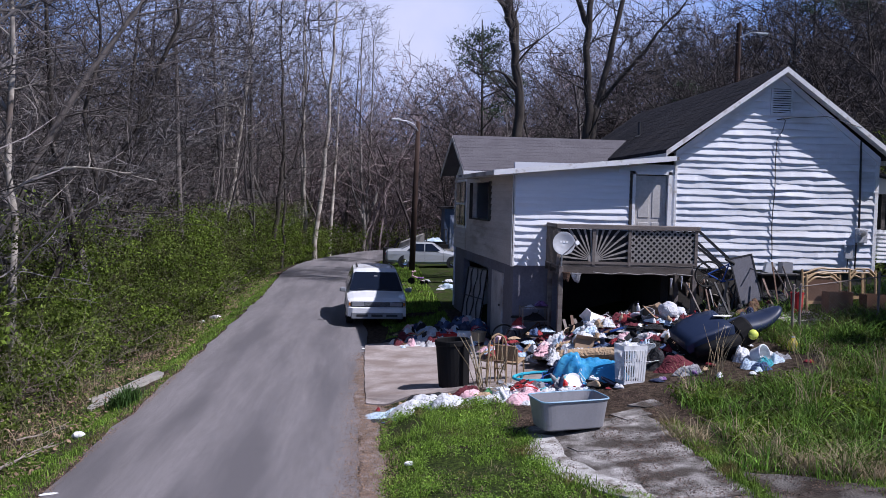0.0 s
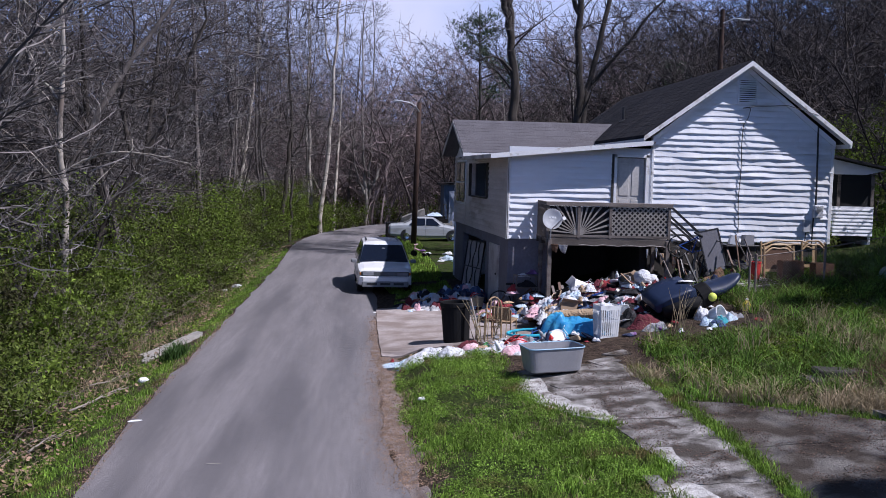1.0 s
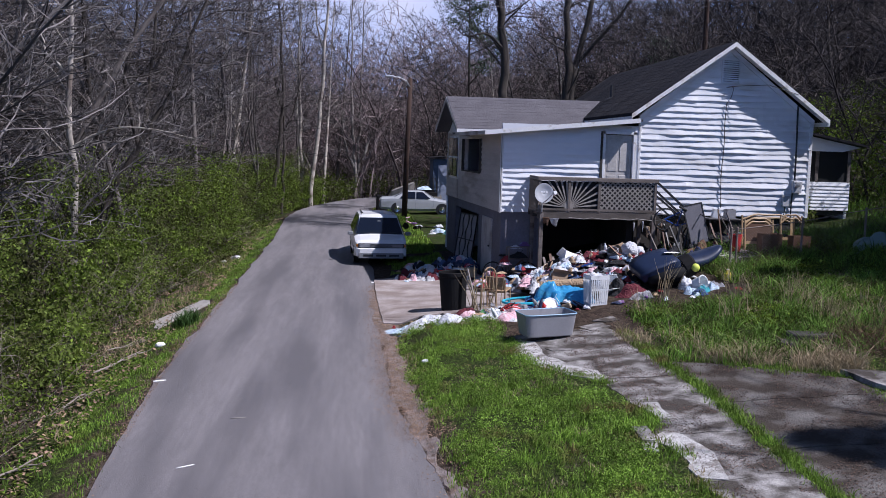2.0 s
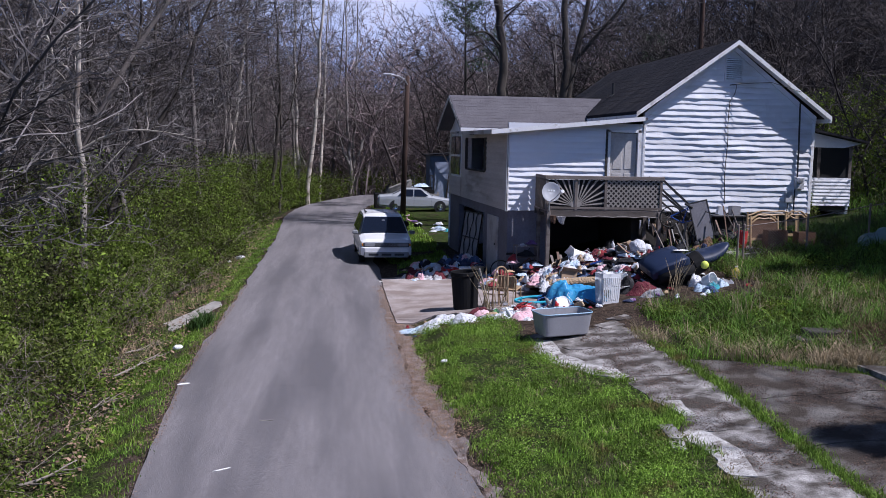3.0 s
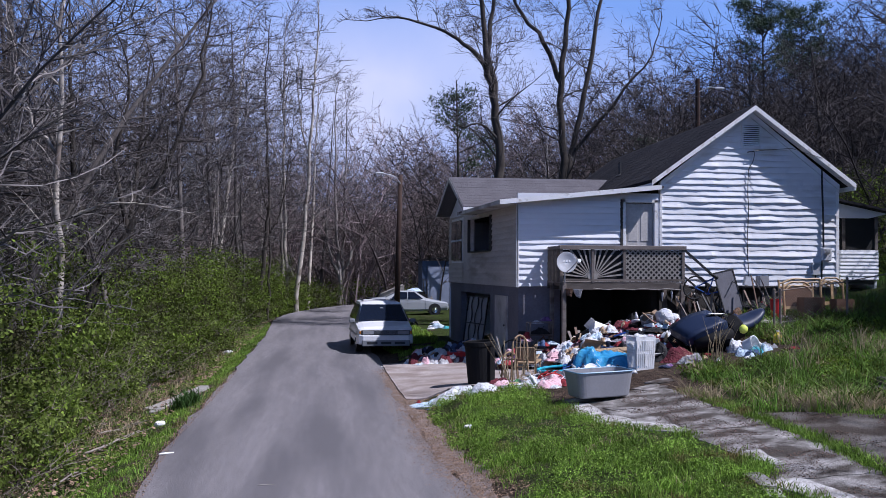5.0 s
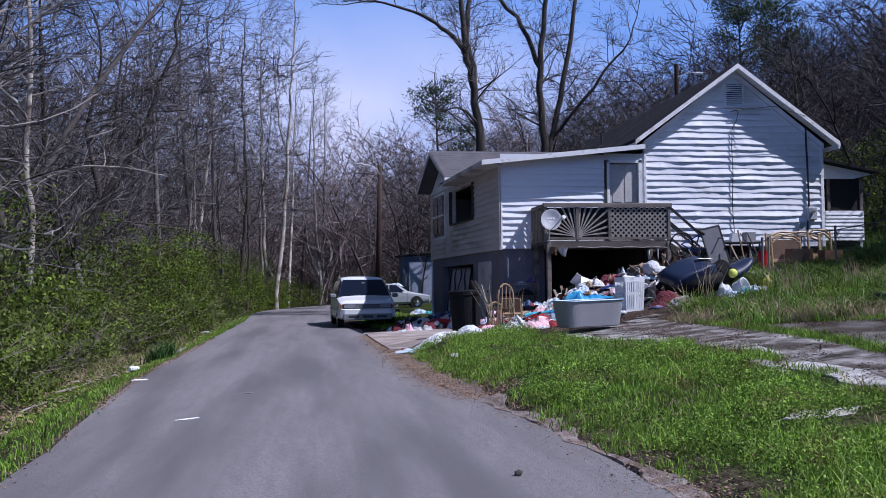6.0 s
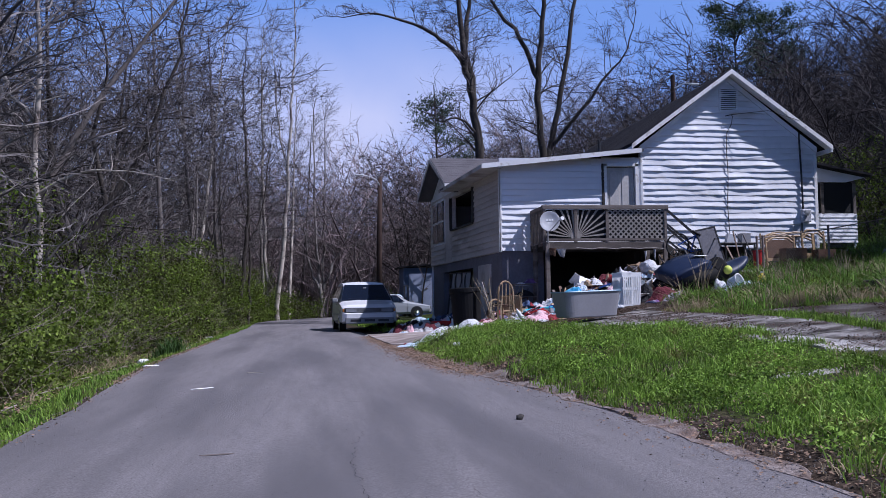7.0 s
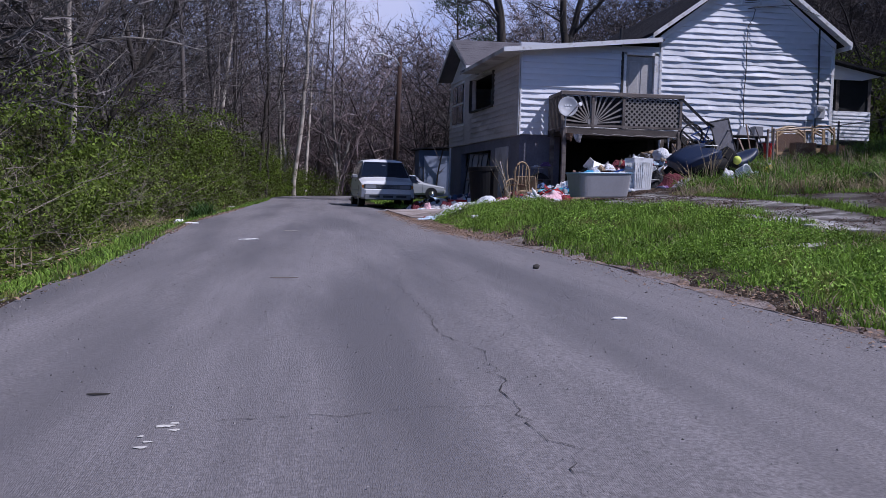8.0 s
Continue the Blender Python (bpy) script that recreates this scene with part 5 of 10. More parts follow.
lane_trees.append((tree("tree", "slender white-barked birch with a long pale low limb", 51, 16.0, 0.11, BARK_PALE, TWIG_GREY, l1=24, l2=7, l3=5, spread=0.85, low=0.2, reach=0.27, spines=[
    ([(0, 0, -0.3), (0.06, 0, 4), (-0.02, 0, 8), (0.1, 0.1, 12), (0.0, 0, 16.5)], 0.115),
    ([(0.02, 0, 4.6), (0.9, -0.2, 5.1), (2.0, -0.3, 5.25), (3.6, -0.4, 4.95)], 0.05),
    ([(0.0, 0, 6.5), (-0.8, 0.2, 7.6), (-1.3, 0.3, 9.2), (-1.5, 0.3, 11)], 0.05)]), -8.9, 23.7))
for ob, x, y in lane_trees:
    ob.matrix_basis = pose(x, y, lands(x, y))


def treeline(x, y):
    """How high the woods' crowns reach: lower beyond the bend of the lane, rising again up the hill."""
    b = (x + 1.66) / (y + 1.7)
    return 0.95 + (y + 1.7) * float(np.interp(b, [-0.10, 0.0, 0.035, 0.055, 0.12, 0.25, 0.37, 0.41, 0.60, 0.65, 0.71, 0.85], [0.60, 0.44, 0.30, 0.19, 0.195, 0.235, 0.28, 0.315, 0.315, 0.335, 0.40, 0.55]))


def fit_height(x, y, s, h):
    return max(0.3, min(s, (treeline(x, y) - lands(x, y)) / h))


KIND_H = (15.0, 17.0, 13.5, 12.5, 12.0, 18.0)

rng = random.Random(5)
spots = [(-7.3, 58.5, 5, 1.1), (-6.8, 51.5, 3, 1.0), (-8.6, 53, 1, 1.15), (-11.5, 31, 5, 1.05), (-13.5, 36, 5, 1.1), (-9.8, 27.5, 4, 1.0), (-10.9, 25.2, 0, 1.05), (-7.9, 40, 5, 0.9), (-7.4, 44, 3, 0.9), (-10.5, 21, 2, 1.0), (-12.5, 25.5, 2, 1.1), (-9.6, 33, 2, 1.0), (-13.5, 30, 0, 1.0), (-11, 37, 2, 0.95), (-8.8, 30, 0, 0.85)]


def free(x, y, gap):
    return all((x - a[0]) ** 2 + (y - a[1]) ** 2 > gap * gap for a in spots)


tries = 0
while len(spots) < 66 and tries < 4000:
    tries += 1
    y = rng.uniform(8, 78)
    x = -rng.uniform(8.0, 12 + 0.42 * y + 5)
    if free(x, y, 1.7):
        spots.append((x, y, rng.randrange(6), rng.uniform(0.8, 1.1)))
tries = 0
while len(spots) < 74 and tries < 4000:
    tries += 1
    y = rng.uniform(48, 100)
    x = rng.uniform(5, 48)
    if free(x, y, 2.2) and not (x < 8 and y < 64) and not (x < 14 and y < 50) and math.hypot(x - 6.35, y - 43) > 4:
        spots.append((x, y, rng.choice((0, 1, 2, 3, 5)), rng.uniform(0.55, 0.85)))
for x, y, k, s in ((-3.4, 70, 1, 1.1), (-2.6, 77, 5, 0.95), (-6.6, 65, 0, 1.15), (0.6, 78, 3, 0.9), (-8.2, 61, 1, 1.2), (-8.6, 66, 5, 0.95), (-6.8, 71, 1, 0.9), (-4.0, 76, 0, 1.0), (2.6, 79, 1, 0.75), (5.0, 82, 0, 0.8), (8.5, 72, 3, 0.8), (11.5, 69, 0, 0.8), (14.0, 64, 1, 0.75), (15.5, 71, 3, 0.9), (18.0, 62, 0, 0.75), (12.5, 60, 3, 0.7), (10.0, 66, 1, 0.65), (20.0, 70, 5, 0.75), (16.5, 57, 3, 0.7), (7.2, 78, 3, 0.9), (22.5, 63, 0, 0.85), (25.0, 67, 3, 0.9), (-10.0, 72, 3, 1.0), (-11.5, 62, 1, 1.05), (19.0, 55, 0, 0.7)):
    spots.append((x, y, k, s))
for n_t in range(6):
    spots.append((rng.uniform(19, 34), rng.uniform(22, 46), rng.choice((0, 2, 3, 5)), rng.uniform(0.7, 0.95)))
used = set()
for x, y, k, s in spots:
    s = fit_height(x, y, s, KIND_H[k])
    m = pose(x, y, lands(x, y), 0, 0, rng.uniform(0, 360)) @ Matrix.Scale(s, 4)
    if k == 4 and (x, y) == (-9.8, 27.5):
        m = pose(x, y, lands(x, y), 0, 0, 0) @ Matrix.Scale(s, 4)
    if k not in used:
        used.add(k)
        KINDS[k].matrix_basis = m
    else:
        ob = copy_thing(KINDS[k], Matrix.Identity(4))
        ob.matrix_basis = m
        ob["group"] = "woodland trees"
for k in KINDS:
    k["group"] = "woodland trees"

# far woods: many slight trees in one mesh
def thin_tree(seed, h, fine=False):
    """A cheap tree: four-sided crooked stem, bending limbs and loose twigs."""
    r = random.Random(seed)
    V, F = [], []

    def rod(pts, rad, n):
        i = len(V)
        for k, c in enumerate(pts):
            d = (pts[min(k + 1, len(pts) - 1)] - pts[max(k - 1, 0)]).normalized()
            s = d.cross(Vector((0.3, 0.2, 1)) if abs(d.z) < 0.9 else Vector((1, 0.1, 0))).normalized()
            u = s.cross(d)
            for j in range(n):
                t = 2 * math.pi * j / n
                V.append(c + (s * math.cos(t) + u * math.sin(t)) * rad[k])
        for k in range(len(pts) - 1):
            for j in range(n):
                F.append((i + k * n + j, i + k * n + (j + 1) % n, i + (k + 1) * n + (j + 1) % n, i + (k + 1) * n + j))

    def wander(p, d, L, seg, wob, up=0.0):
        out, q, d = [p.copy()], p.copy(), d.normalized()
        bend = Vector((r.gauss(0, wob), r.gauss(0, wob), r.gauss(0, wob * 0.6)))
        for k in range(seg):
            d = (d + bend + Vector((r.gauss(0, wob), r.gauss(0, wob), r.gauss(0, wob) + up))).normalized()
            q = q + d * L / seg
            out.append(q.copy())
        return out

    def ribbon(pts, w):
        s = (pts[-1] - pts[0]).cross(Vector((r.gauss(0, 1), r.gauss(0, 1), r.gauss(0, 1)))).normalized() * w
        i = len(V)
        for k, c in enumerate(pts[:-1]):
            f = 1 - 0.6 * k / len(pts)
            V.extend([c + s * f, c - s * f])
        V.append(pts[-1])
        for k in range(len(pts) - 2):
            F.append((i + 2 * k, i + 2 * k + 1, i + 2 * k + 3, i + 2 * k + 2))
        F.append((len(V) - 3, len(V) - 2, len(V) - 1))

    def along(pts, u):
        f = u * (len(pts) - 1)
        i = min(int(f), len(pts) - 2)
        return pts[i].lerp(pts[i + 1], f - i)

    ns = 9 if fine else 6
    spine = wander(Vector((0, 0, -0.4)), Vector((r.gauss(0, 0.1), r.gauss(0, 0.1), 1)), h, ns, 0.09 if fine else 0.11, 0.06)
    r0 = r.uniform(0.06, 0.11) if fine else r.uniform(0.08, 0.15)
    rod(spine, [r0 * (1 - 0.9 * k / ns) for k in range(ns + 1)], 5 if fine else 4)
    nl = 24 if fine else 20
    for k in range(nl):
        u = (0.2 if fine else 0.12) + (0.8 if fine else 0.88) * (k + r.random()) / nl
        o = along(spine, u)
        az = r.uniform(0, 6.28)
        L = h * 0.33 * (1.2 - 0.75 * u) * r.uniform(0.6, 1.3)
        dirn = Vector((math.cos(az), math.sin(az), r.uniform(0.0, 0.9))).normalized()
        limb = wander(o, dirn, L, 5 if fine else 3, 0.17, 0.05)
        w0 = r0 * 0.36 * (1.2 - 0.6 * u)
        rod(limb, [w0 * (1 - 0.75 * i / (len(limb) - 1)) for i in range(len(limb))], 3)
        if fine:
            for t in range(7):
                f = r.uniform(0.15, 1)
                v = dirn + Vector((r.gauss(0, 0.7), r.gauss(0, 0.7), r.gauss(0.2, 0.5)))
                tw = wander(along(limb, f), v, r.uniform(0.6, 1.9) * (1.25 - f * 0.6), 4, 0.25, 0.03)
                ribbon(tw, 0.019)
                for j in range(3):
                    p = along(tw, r.uniform(0.2, 1))
                    v2 = v.normalized() + Vector((r.gauss(0, 0.8), r.gauss(0, 0.8), r.gauss(0.1, 0.6)))
                    ribbon([p, p + v2.normalized() * r.uniform(0.25, 0.8)], 0.012)
        else:
            for t in range(10):
                f = r.random()
                v = (dirn + Vector((r.gauss(0, 0.8), r.gauss(0, 0.8), r.gauss(0.25, 0.6)))).normalized()
                ribbon([along(limb, f), along(limb, f) + v * r.uniform(0.5, 1.5) * (1.2 - f * 0.5)], 0.021)
    return np.array([tuple(v) for v in V]), F


def woods(name, spots_w, mat, label, seed, fine=False, h=15.5):
    arr = [thin_tree(60 + i, h, fine) for i in range(8 if fine else 6)]
    r = random.Random(seed)
    V, F, off = [], [], 0
    for x, y, s in spots_w:
        s = fit_height(x, y, s, h) * r.uniform(0.88, 1.0)
        v, f = arr[r.randrange(len(arr))]
        a = r.uniform(0, 6.28)
        c, q = math.cos(a) * s, math.sin(a) * s
        V.append(np.stack([v[:, 0] * c - v[:, 1] * q + x, v[:, 0] * q + v[:, 1] * c + y, v[:, 2] * s + lands(x, y)], -1))
        F.extend(tuple(j + off for j in i) for i in f)
        off += len(v)
    ob = raw_mesh(name, np.concatenate(V).tolist(), F, mat)
    return tagged(ob, label, "woods", kind="stuff")


for k, (x, y, sc) in enumerate(((12.5, 3.2, 0.75), (14.0, 4.6, 0.8), (17.5, 12.5, 0.8), (19.5, 15.0, 0.9), (21.5, 18.0, 0.9), (16.8, 9.0, 0.7))):
    copy_thing(KINDS[(2, 3, 3, 2, 0, 3)[k]], pose(x, y, lands(x, y), 0, 0, 50 * k)).matrix_basis = pose(x, y, lands(x, y), 0, 0, 50 * k) @ Matrix.Scale(sc, 4)

rw = random.Random(8)
W = [(rw.uniform(-50, 16), rw.uniform(74, 125), rw.uniform(0.7, 1.05)) for k in range(360)]
W += [(rw.uniform(-14, 32), rw.uniform(74, 96), rw.uniform(0.8, 1.3)) for k in range(230)]
W += [(-rw.uniform(17, 60), rw.uniform(2, 80), rw.uniform(0.75, 1.1)) for k in range(300)]
W += [(-rw.uniform(22, 46), rw.uniform(22, 62), rw.uniform(1.15, 1.4)) for k in range(120)]
W = [w for w in W if w[0] > -20 - 0.75 * (w[1] + 6)]
W2 = [(rw.uniform(10, 100), rw.uniform(56, 150), rw.uniform(0.9, 1.4)) for k in range(260)] + [(rw.uniform(20, 62), rw.uniform(44, 84), rw.uniform(0.9, 1.4)) for k in range(300)] + [(rw.uniform(5, 30), rw.uniform(60, 82), rw.uniform(0.75, 1.0)) for k in range(70)] + [(rw.uniform(19, 48), rw.uniform(24, 62), rw.uniform(0.6, 0.9)) for k in range(90)]
W2 = [w for w in W2 if w[0] < 22 + 0.62 * w[1]]
NW = []
while len(NW) < 190:
    y = rw.uniform(5, 64)
    x = float(road_left(y)) - rw.uniform(4.8, 10) - abs(rw.gauss(0, 8))
    NW.append((x, y, rw.uniform(1.0, 1.35) if x < road_left(y) - 7 and rw.random() < 0.6 else rw.uniform(0.4, 0.95)))
woods("bank_woods", NW, TWIG_GREY, "thin leafless saplings filling the wood beside the lane", 7, True)
HW = [(rw.uniform(16.5, 34), rw.uniform(22, 54), rw.uniform(0.5, 0.95)) for k in range(120)]
woods("slope_woods", HW, TWIG_HILL, "thin leafless saplings on the slope beside the house", 9)
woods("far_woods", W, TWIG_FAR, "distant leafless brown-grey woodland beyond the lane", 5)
woods("hill_woods", W2, TWIG_HILL, "leafless woodland on the hill behind the house", 6)


def brush(name, spots_b, mat, label, seed, h=(0.8, 2.6)):
    """Bare thickets: thin stems with side twigs."""
    r = random.Random(seed)
    V, F = [], []

    def sliver(p, q, w):
        d = (q - p)
        s = d.cross(Vector((r.gauss(0, 1), r.gauss(0, 1), 0.2))).normalized() * w
        i = len(V)
        V.extend([p + s, p - s, q - s * 0.25, q + s * 0.25])
        F.append((i, i + 1, i + 2, i + 3))

    for x, y in spots_b:
        z = lands(x, y)
        for k in range(r.randint(3, 7)):
            hh = r.uniform(*h)
            p = Vector((x + r.gauss(0, 0.2), y + r.gauss(0, 0.2), z - 0.05))
            d = Vector((r.gauss(0, 0.4), r.gauss(0, 0.4), 1)).normalized()
            # each stem arches over in four bends
            bow = Vector((r.gauss(0, 0.22), r.gauss(0, 0.22), -0.10))
            stem = [p]
            for t in range(4):
                d = (d + bow + Vector((r.gauss(0, 0.14), r.gauss(0, 0.14), 0))).normalized()
                stem.append(stem[-1] + d * hh * 0.27)
                sliver(stem[-2], stem[-1], 0.008 - 0.0015 * t)
            for t in range(5):
                i = r.randint(1, 3)
                c = stem[i].lerp(stem[i + 1], r.random())
                v = (d + Vector((r.gauss(0, 0.9), r.gauss(0, 0.9), r.gauss(0.2, 0.4)))).normalized() * r.uniform(0.12, 0.35)
                sliver(c, c + v, 0.004)
                sliver(c + v, c + v * 1.7 + Vector((r.gauss(0, 0.08), r.gauss(0, 0.08), r.gauss(0, 0.08))), 0.003)
    ob = raw_mesh(name, V, F, mat)
    return tagged(ob, label, "thicket", kind="stuff")


def bank_spots(n, seed, a=1.6, b=4.0):
    r = random.Random(seed)
    out = []
    for k in range(n):
        y = r.uniform(0, 64)
        x = float(road_left(y)) - a - abs(r.gauss(0, b))
        out.append((x, y))
    return out


brush("thicket", bank_spots(420, 3), BRUSHWOOD, "bare brown brushwood among the shrubs", 4)
brush("dead_bush", [(8.0 + rw.gauss(0, 0.3), 10.9 + rw.gauss(0, 0.25)) for k in range(22)], DEADWOOD, "brown dead bush beside the slabs", 7, (0.25, 0.6))
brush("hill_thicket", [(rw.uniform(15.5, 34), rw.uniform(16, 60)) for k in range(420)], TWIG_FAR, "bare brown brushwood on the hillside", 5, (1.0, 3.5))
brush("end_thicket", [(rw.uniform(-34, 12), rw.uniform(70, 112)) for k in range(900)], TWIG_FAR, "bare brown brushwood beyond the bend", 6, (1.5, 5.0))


# ---- leaves and grass ----
def leaf_cloud(name, centres, mat, label, size=0.06, seed=3):
    """Many small leaves about given points; centres: (x, y, z, radius, height, count)."""
    r = np.random.RandomState(seed)
    P = []
    for x, y, z, rad, h, cnt in centres:
        q = r.normal(size=(cnt, 3))
        q /= np.linalg.norm(q, axis=1)[:, None]
        q *= (r.rand(cnt, 1) ** 0.45)
        P.append(np.stack([x + q[:, 0] * rad, y + q[:, 1] * rad, z + h * 0.5 + q[:, 2] * h * 0.5], -1))
    P = np.concatenate(P)
    n = len(P)
    a = r.normal(size=(n, 3))
    a /= np.linalg.norm(a, axis=1)[:, None]
    b = np.cross(a, r.normal(size=(n, 3)))
    b /= np.linalg.norm(b, axis=1)[:, None]
    s = size * r.uniform(0.6, 1.4, (n, 1))
    V = np.stack([P - a * s, P + b * s * 0.5, P + a * s, P - b * s * 0.5], 1).reshape(-1, 3)
    F = np.arange(n * 4).reshape(-1, 4)
    me = bpy.data.meshes.new(name)
    me.from_pydata(V.tolist(), [], F.tolist())
    me.materials.append(mat)
    return tagged(new(name, me), label, "undergrowth", kind="stuff")


r2 = random.Random(21)
centres = []
near_c = []
for k in range(680):
    # a shrub: several uneven clumps of leaves
    y = r2.uniform(-1, 66)
    d = 1.5 + abs(r2.gauss(0, 2.7)) + (0.7 if 13 < y < 24 else 0)
    x = float(road_left(y)) - d
    if noise.noise(Vector((x * 0.45, y * 0.3, 4.0))) < -0.12:
        continue
    tall = r2.uniform(0.3, 0.9) + min(2.6, 0.55 * d) * r2.uniform(0.15, 1.0)
    for c in range(r2.randint(4, 8)):
        cx, cy = x + r2.gauss(0, 0.4), y + r2.gauss(0, 0.45)
        ch = r2.uniform(0.0, tall)
        (near_c if y < 12 else centres).append((cx, cy, lands(cx, cy) + ch - 0.15, r2.uniform(0.18, 0.42), r2.uniform(0.25, 0.6), int(r2.randint(35, 85) * (2.3 if y < 12 else 1.15))))
far_c = []
for k in range(260):
    y = r2.uniform(47, 76)
    x = float(road_left(min(y, 72))) - 1.3 - abs(r2.gauss(0, 3.0))
    far_c.append((x, y, lands(x, y) + r2.uniform(-0.3, 1.6), r2.uniform(0.4, 0.9), r2.uniform(0.6, 1.5), 80))
for k in range(60):
    y = r2.uniform(68, 84)
    x = r2.uniform(-6, 10)
    if x > float(road_right(min(y, 72))) + 1 or y > 74:
        far_c.append((x, y, lands(x, y) + r2.uniform(-0.3, 1.4), r2.uniform(0.5, 1.1), r2.uniform(0.6, 1.5), 80))
for k in range(230):
    y, x = r2.uniform(52, 95), r2.uniform(-16, 9)
    if -1 < x < 9 and y < 66:
        continue
    if x > float(road_right(min(y, 72))) + 1.2 or x < float(road_left(min(y, 72))) - 1.2 or y > 73:
        far_c.append((x, y, lands(x, y) + r2.uniform(-0.2, 1.2), r2.uniform(0.5, 1.2), r2.uniform(0.5, 1.7), 70))
for k in range(400):
    # tall leafy bushes along the lane and back among the trees
    y = r2.uniform(7, 66)
    d = 1.9 + abs(r2.gauss(0, 1.8)) + (r2.uniform(3, 12) if k % 3 == 0 else 0)
    x = float(road_left(y)) - d
    d += 1.3 if y < 24 else 0
    x = float(road_left(y)) - d
    if noise.noise(Vector((x * 0.45, y * 0.3, 9.0))) < -0.15:
        continue
    tall = r2.uniform(1.2, 4.0)
    for c in range(int(3 + tall * 2.2)):
        cx, cy = x + r2.gauss(0, 0.5), y + r2.gauss(0, 0.5)
        (near_c if y < 12 else centres).append((cx, cy, lands(cx, cy) + r2.uniform(0.0, tall), r2.uniform(0.25, 0.6), r2.uniform(0.3, 0.7), 45))
for k in range(150):
    # taller bushes further back under the trees
    y = r2.uniform(8, 46)
    x = float(road_left(y)) - r2.uniform(3.5, 12)
    if noise.noise(Vector((x * 0.4, y * 0.3, 14.0))) < -0.2:
        continue
    tall = r2.uniform(2.0, 4.6)
    for c in range(int(3 + tall * 1.8)):
        cx, cy = x + r2.gauss(0, 0.6), y + r2.gauss(0, 0.6)
        centres.append((cx, cy, lands(cx, cy) + r2.uniform(0.0, tall), r2.uniform(0.3, 0.7), r2.uniform(0.35, 0.8), 40))
for k in range(110):
    # leafy thicket towards the bend
    y = r2.uniform(34, 66)
    d = 1.5 + abs(r2.gauss(0, 1.5))
    x = float(road_left(y)) - d
    tall = r2.uniform(1.4, 3.2) + 0.3 * d
    for c in range(int(3 + tall * 2.0)):
        cx, cy = x + r2.gauss(0, 0.5), y + r2.gauss(0, 0.5)
        centres.append((cx, cy, lands(cx, cy) + r2.uniform(0.0, tall), r2.uniform(0.3, 0.65), r2.uniform(0.3, 0.7), 45))
for k in range(260):
    y, x = r2.uniform(66, 96), r2.uniform(-26, 12)
    if y > 76 or x < -8:
        far_c.append((x, y, lands(x, y) + r2.uniform(-0.2, 2.0), r2.uniform(0.8, 1.6), r2.uniform(0.8, 2.2), 80))
for k in range(330):
    x, y = r2.uniform(15.5, 32), r2.uniform(18, 54)
    centres.append((x, y, lands(x, y) + r2.uniform(-0.2, 2.2), r2.uniform(0.4, 1.0), r2.uniform(0.5, 1.2), 80))
leaf_cloud("near_undergrowth", near_c, LEAF, "dense green shrubs and vines along the bank", 0.028, 4)
leaf_cloud("far_undergrowth", far_c, LEAF, "green bushes beyond the bend of the lane", 0.08, 6)
dark_c = []
for k in range(150):
    x, y = r2.uniform(15.4, 25), r2.uniform(22, 44)
    for c in range(3):
        dark_c.append((x + r2.gauss(0, 0.5), y + r2.gauss(0, 0.5), lands(x, y) + r2.uniform(-0.2, 3.2), r2.uniform(0.4, 0.9), r2.uniform(0.6, 1.3), 70))
leaf_cloud("hill_shrubs", dark_c, LEAF, "green shrubs on the shaded slope behind the porch", 0.065, 12)
# low leafy clumps in the lawn
lawn_c = []
while len(lawn_c) < 1700:
    y = r2.uniform(0.5, 16.6)
    x = float(road_right(y)) + 0.35 + abs(r2.uniform(0, 3.6))
    n_l = noise.noise(Vector((x * 0.9, y * 0.9, 2))) + 0.5 * noise.noise(Vector((x * 2.6, y * 2.6, 7)))
    if n_l < r2.uniform(-0.35, 0.35) or (x > 2.3 and y > 11.2) or (x > 3.1 and y > 4.5):
        continue
    lawn_c.append((x, y, lands(x, y) - 0.01, r2.uniform(0.07, 0.24), r2.uniform(0.06, 0.2), r2.randint(30, 70)))
slope_c = []
for k in range(1500):
    x, y = r2.uniform(4.8, 13), r2.uniform(10.8, 22)
    if x > 5.0 + 0.5 * max(0, 12 - y) and not (x < 8 and y > 15.4):
        slope_c.append((x, y, lands(x, y) - 0.02, r2.uniform(0.12, 0.3), r2.uniform(0.1, 0.3), r2.randint(30, 60)))
leaf_cloud("slope_weeds", slope_c, LEAF, "leafy weeds among the rank grass on the slope", 0.030, 15)
leaf_cloud("lawn_weeds", lawn_c, GRASS, "low clumps of clover and broad weeds in the lawn", 0.0145, 14)
olive = [c for c in centres if noise.noise(Vector((c[0] * 0.5, c[1] * 0.35, 21.0))) > 0.08]
green = [c for c in centres if noise.noise(Vector((c[0] * 0.5, c[1] * 0.35, 21.0))) <= 0.08]
leaf_cloud("undergrowth", green, LEAF, "dense green shrubs and vines along the bank", 0.05)
leaf_cloud("olive_undergrowth", olive, LEAF_OLIVE, "yellow-green budding shrubs along the bank", 0.042, 8)


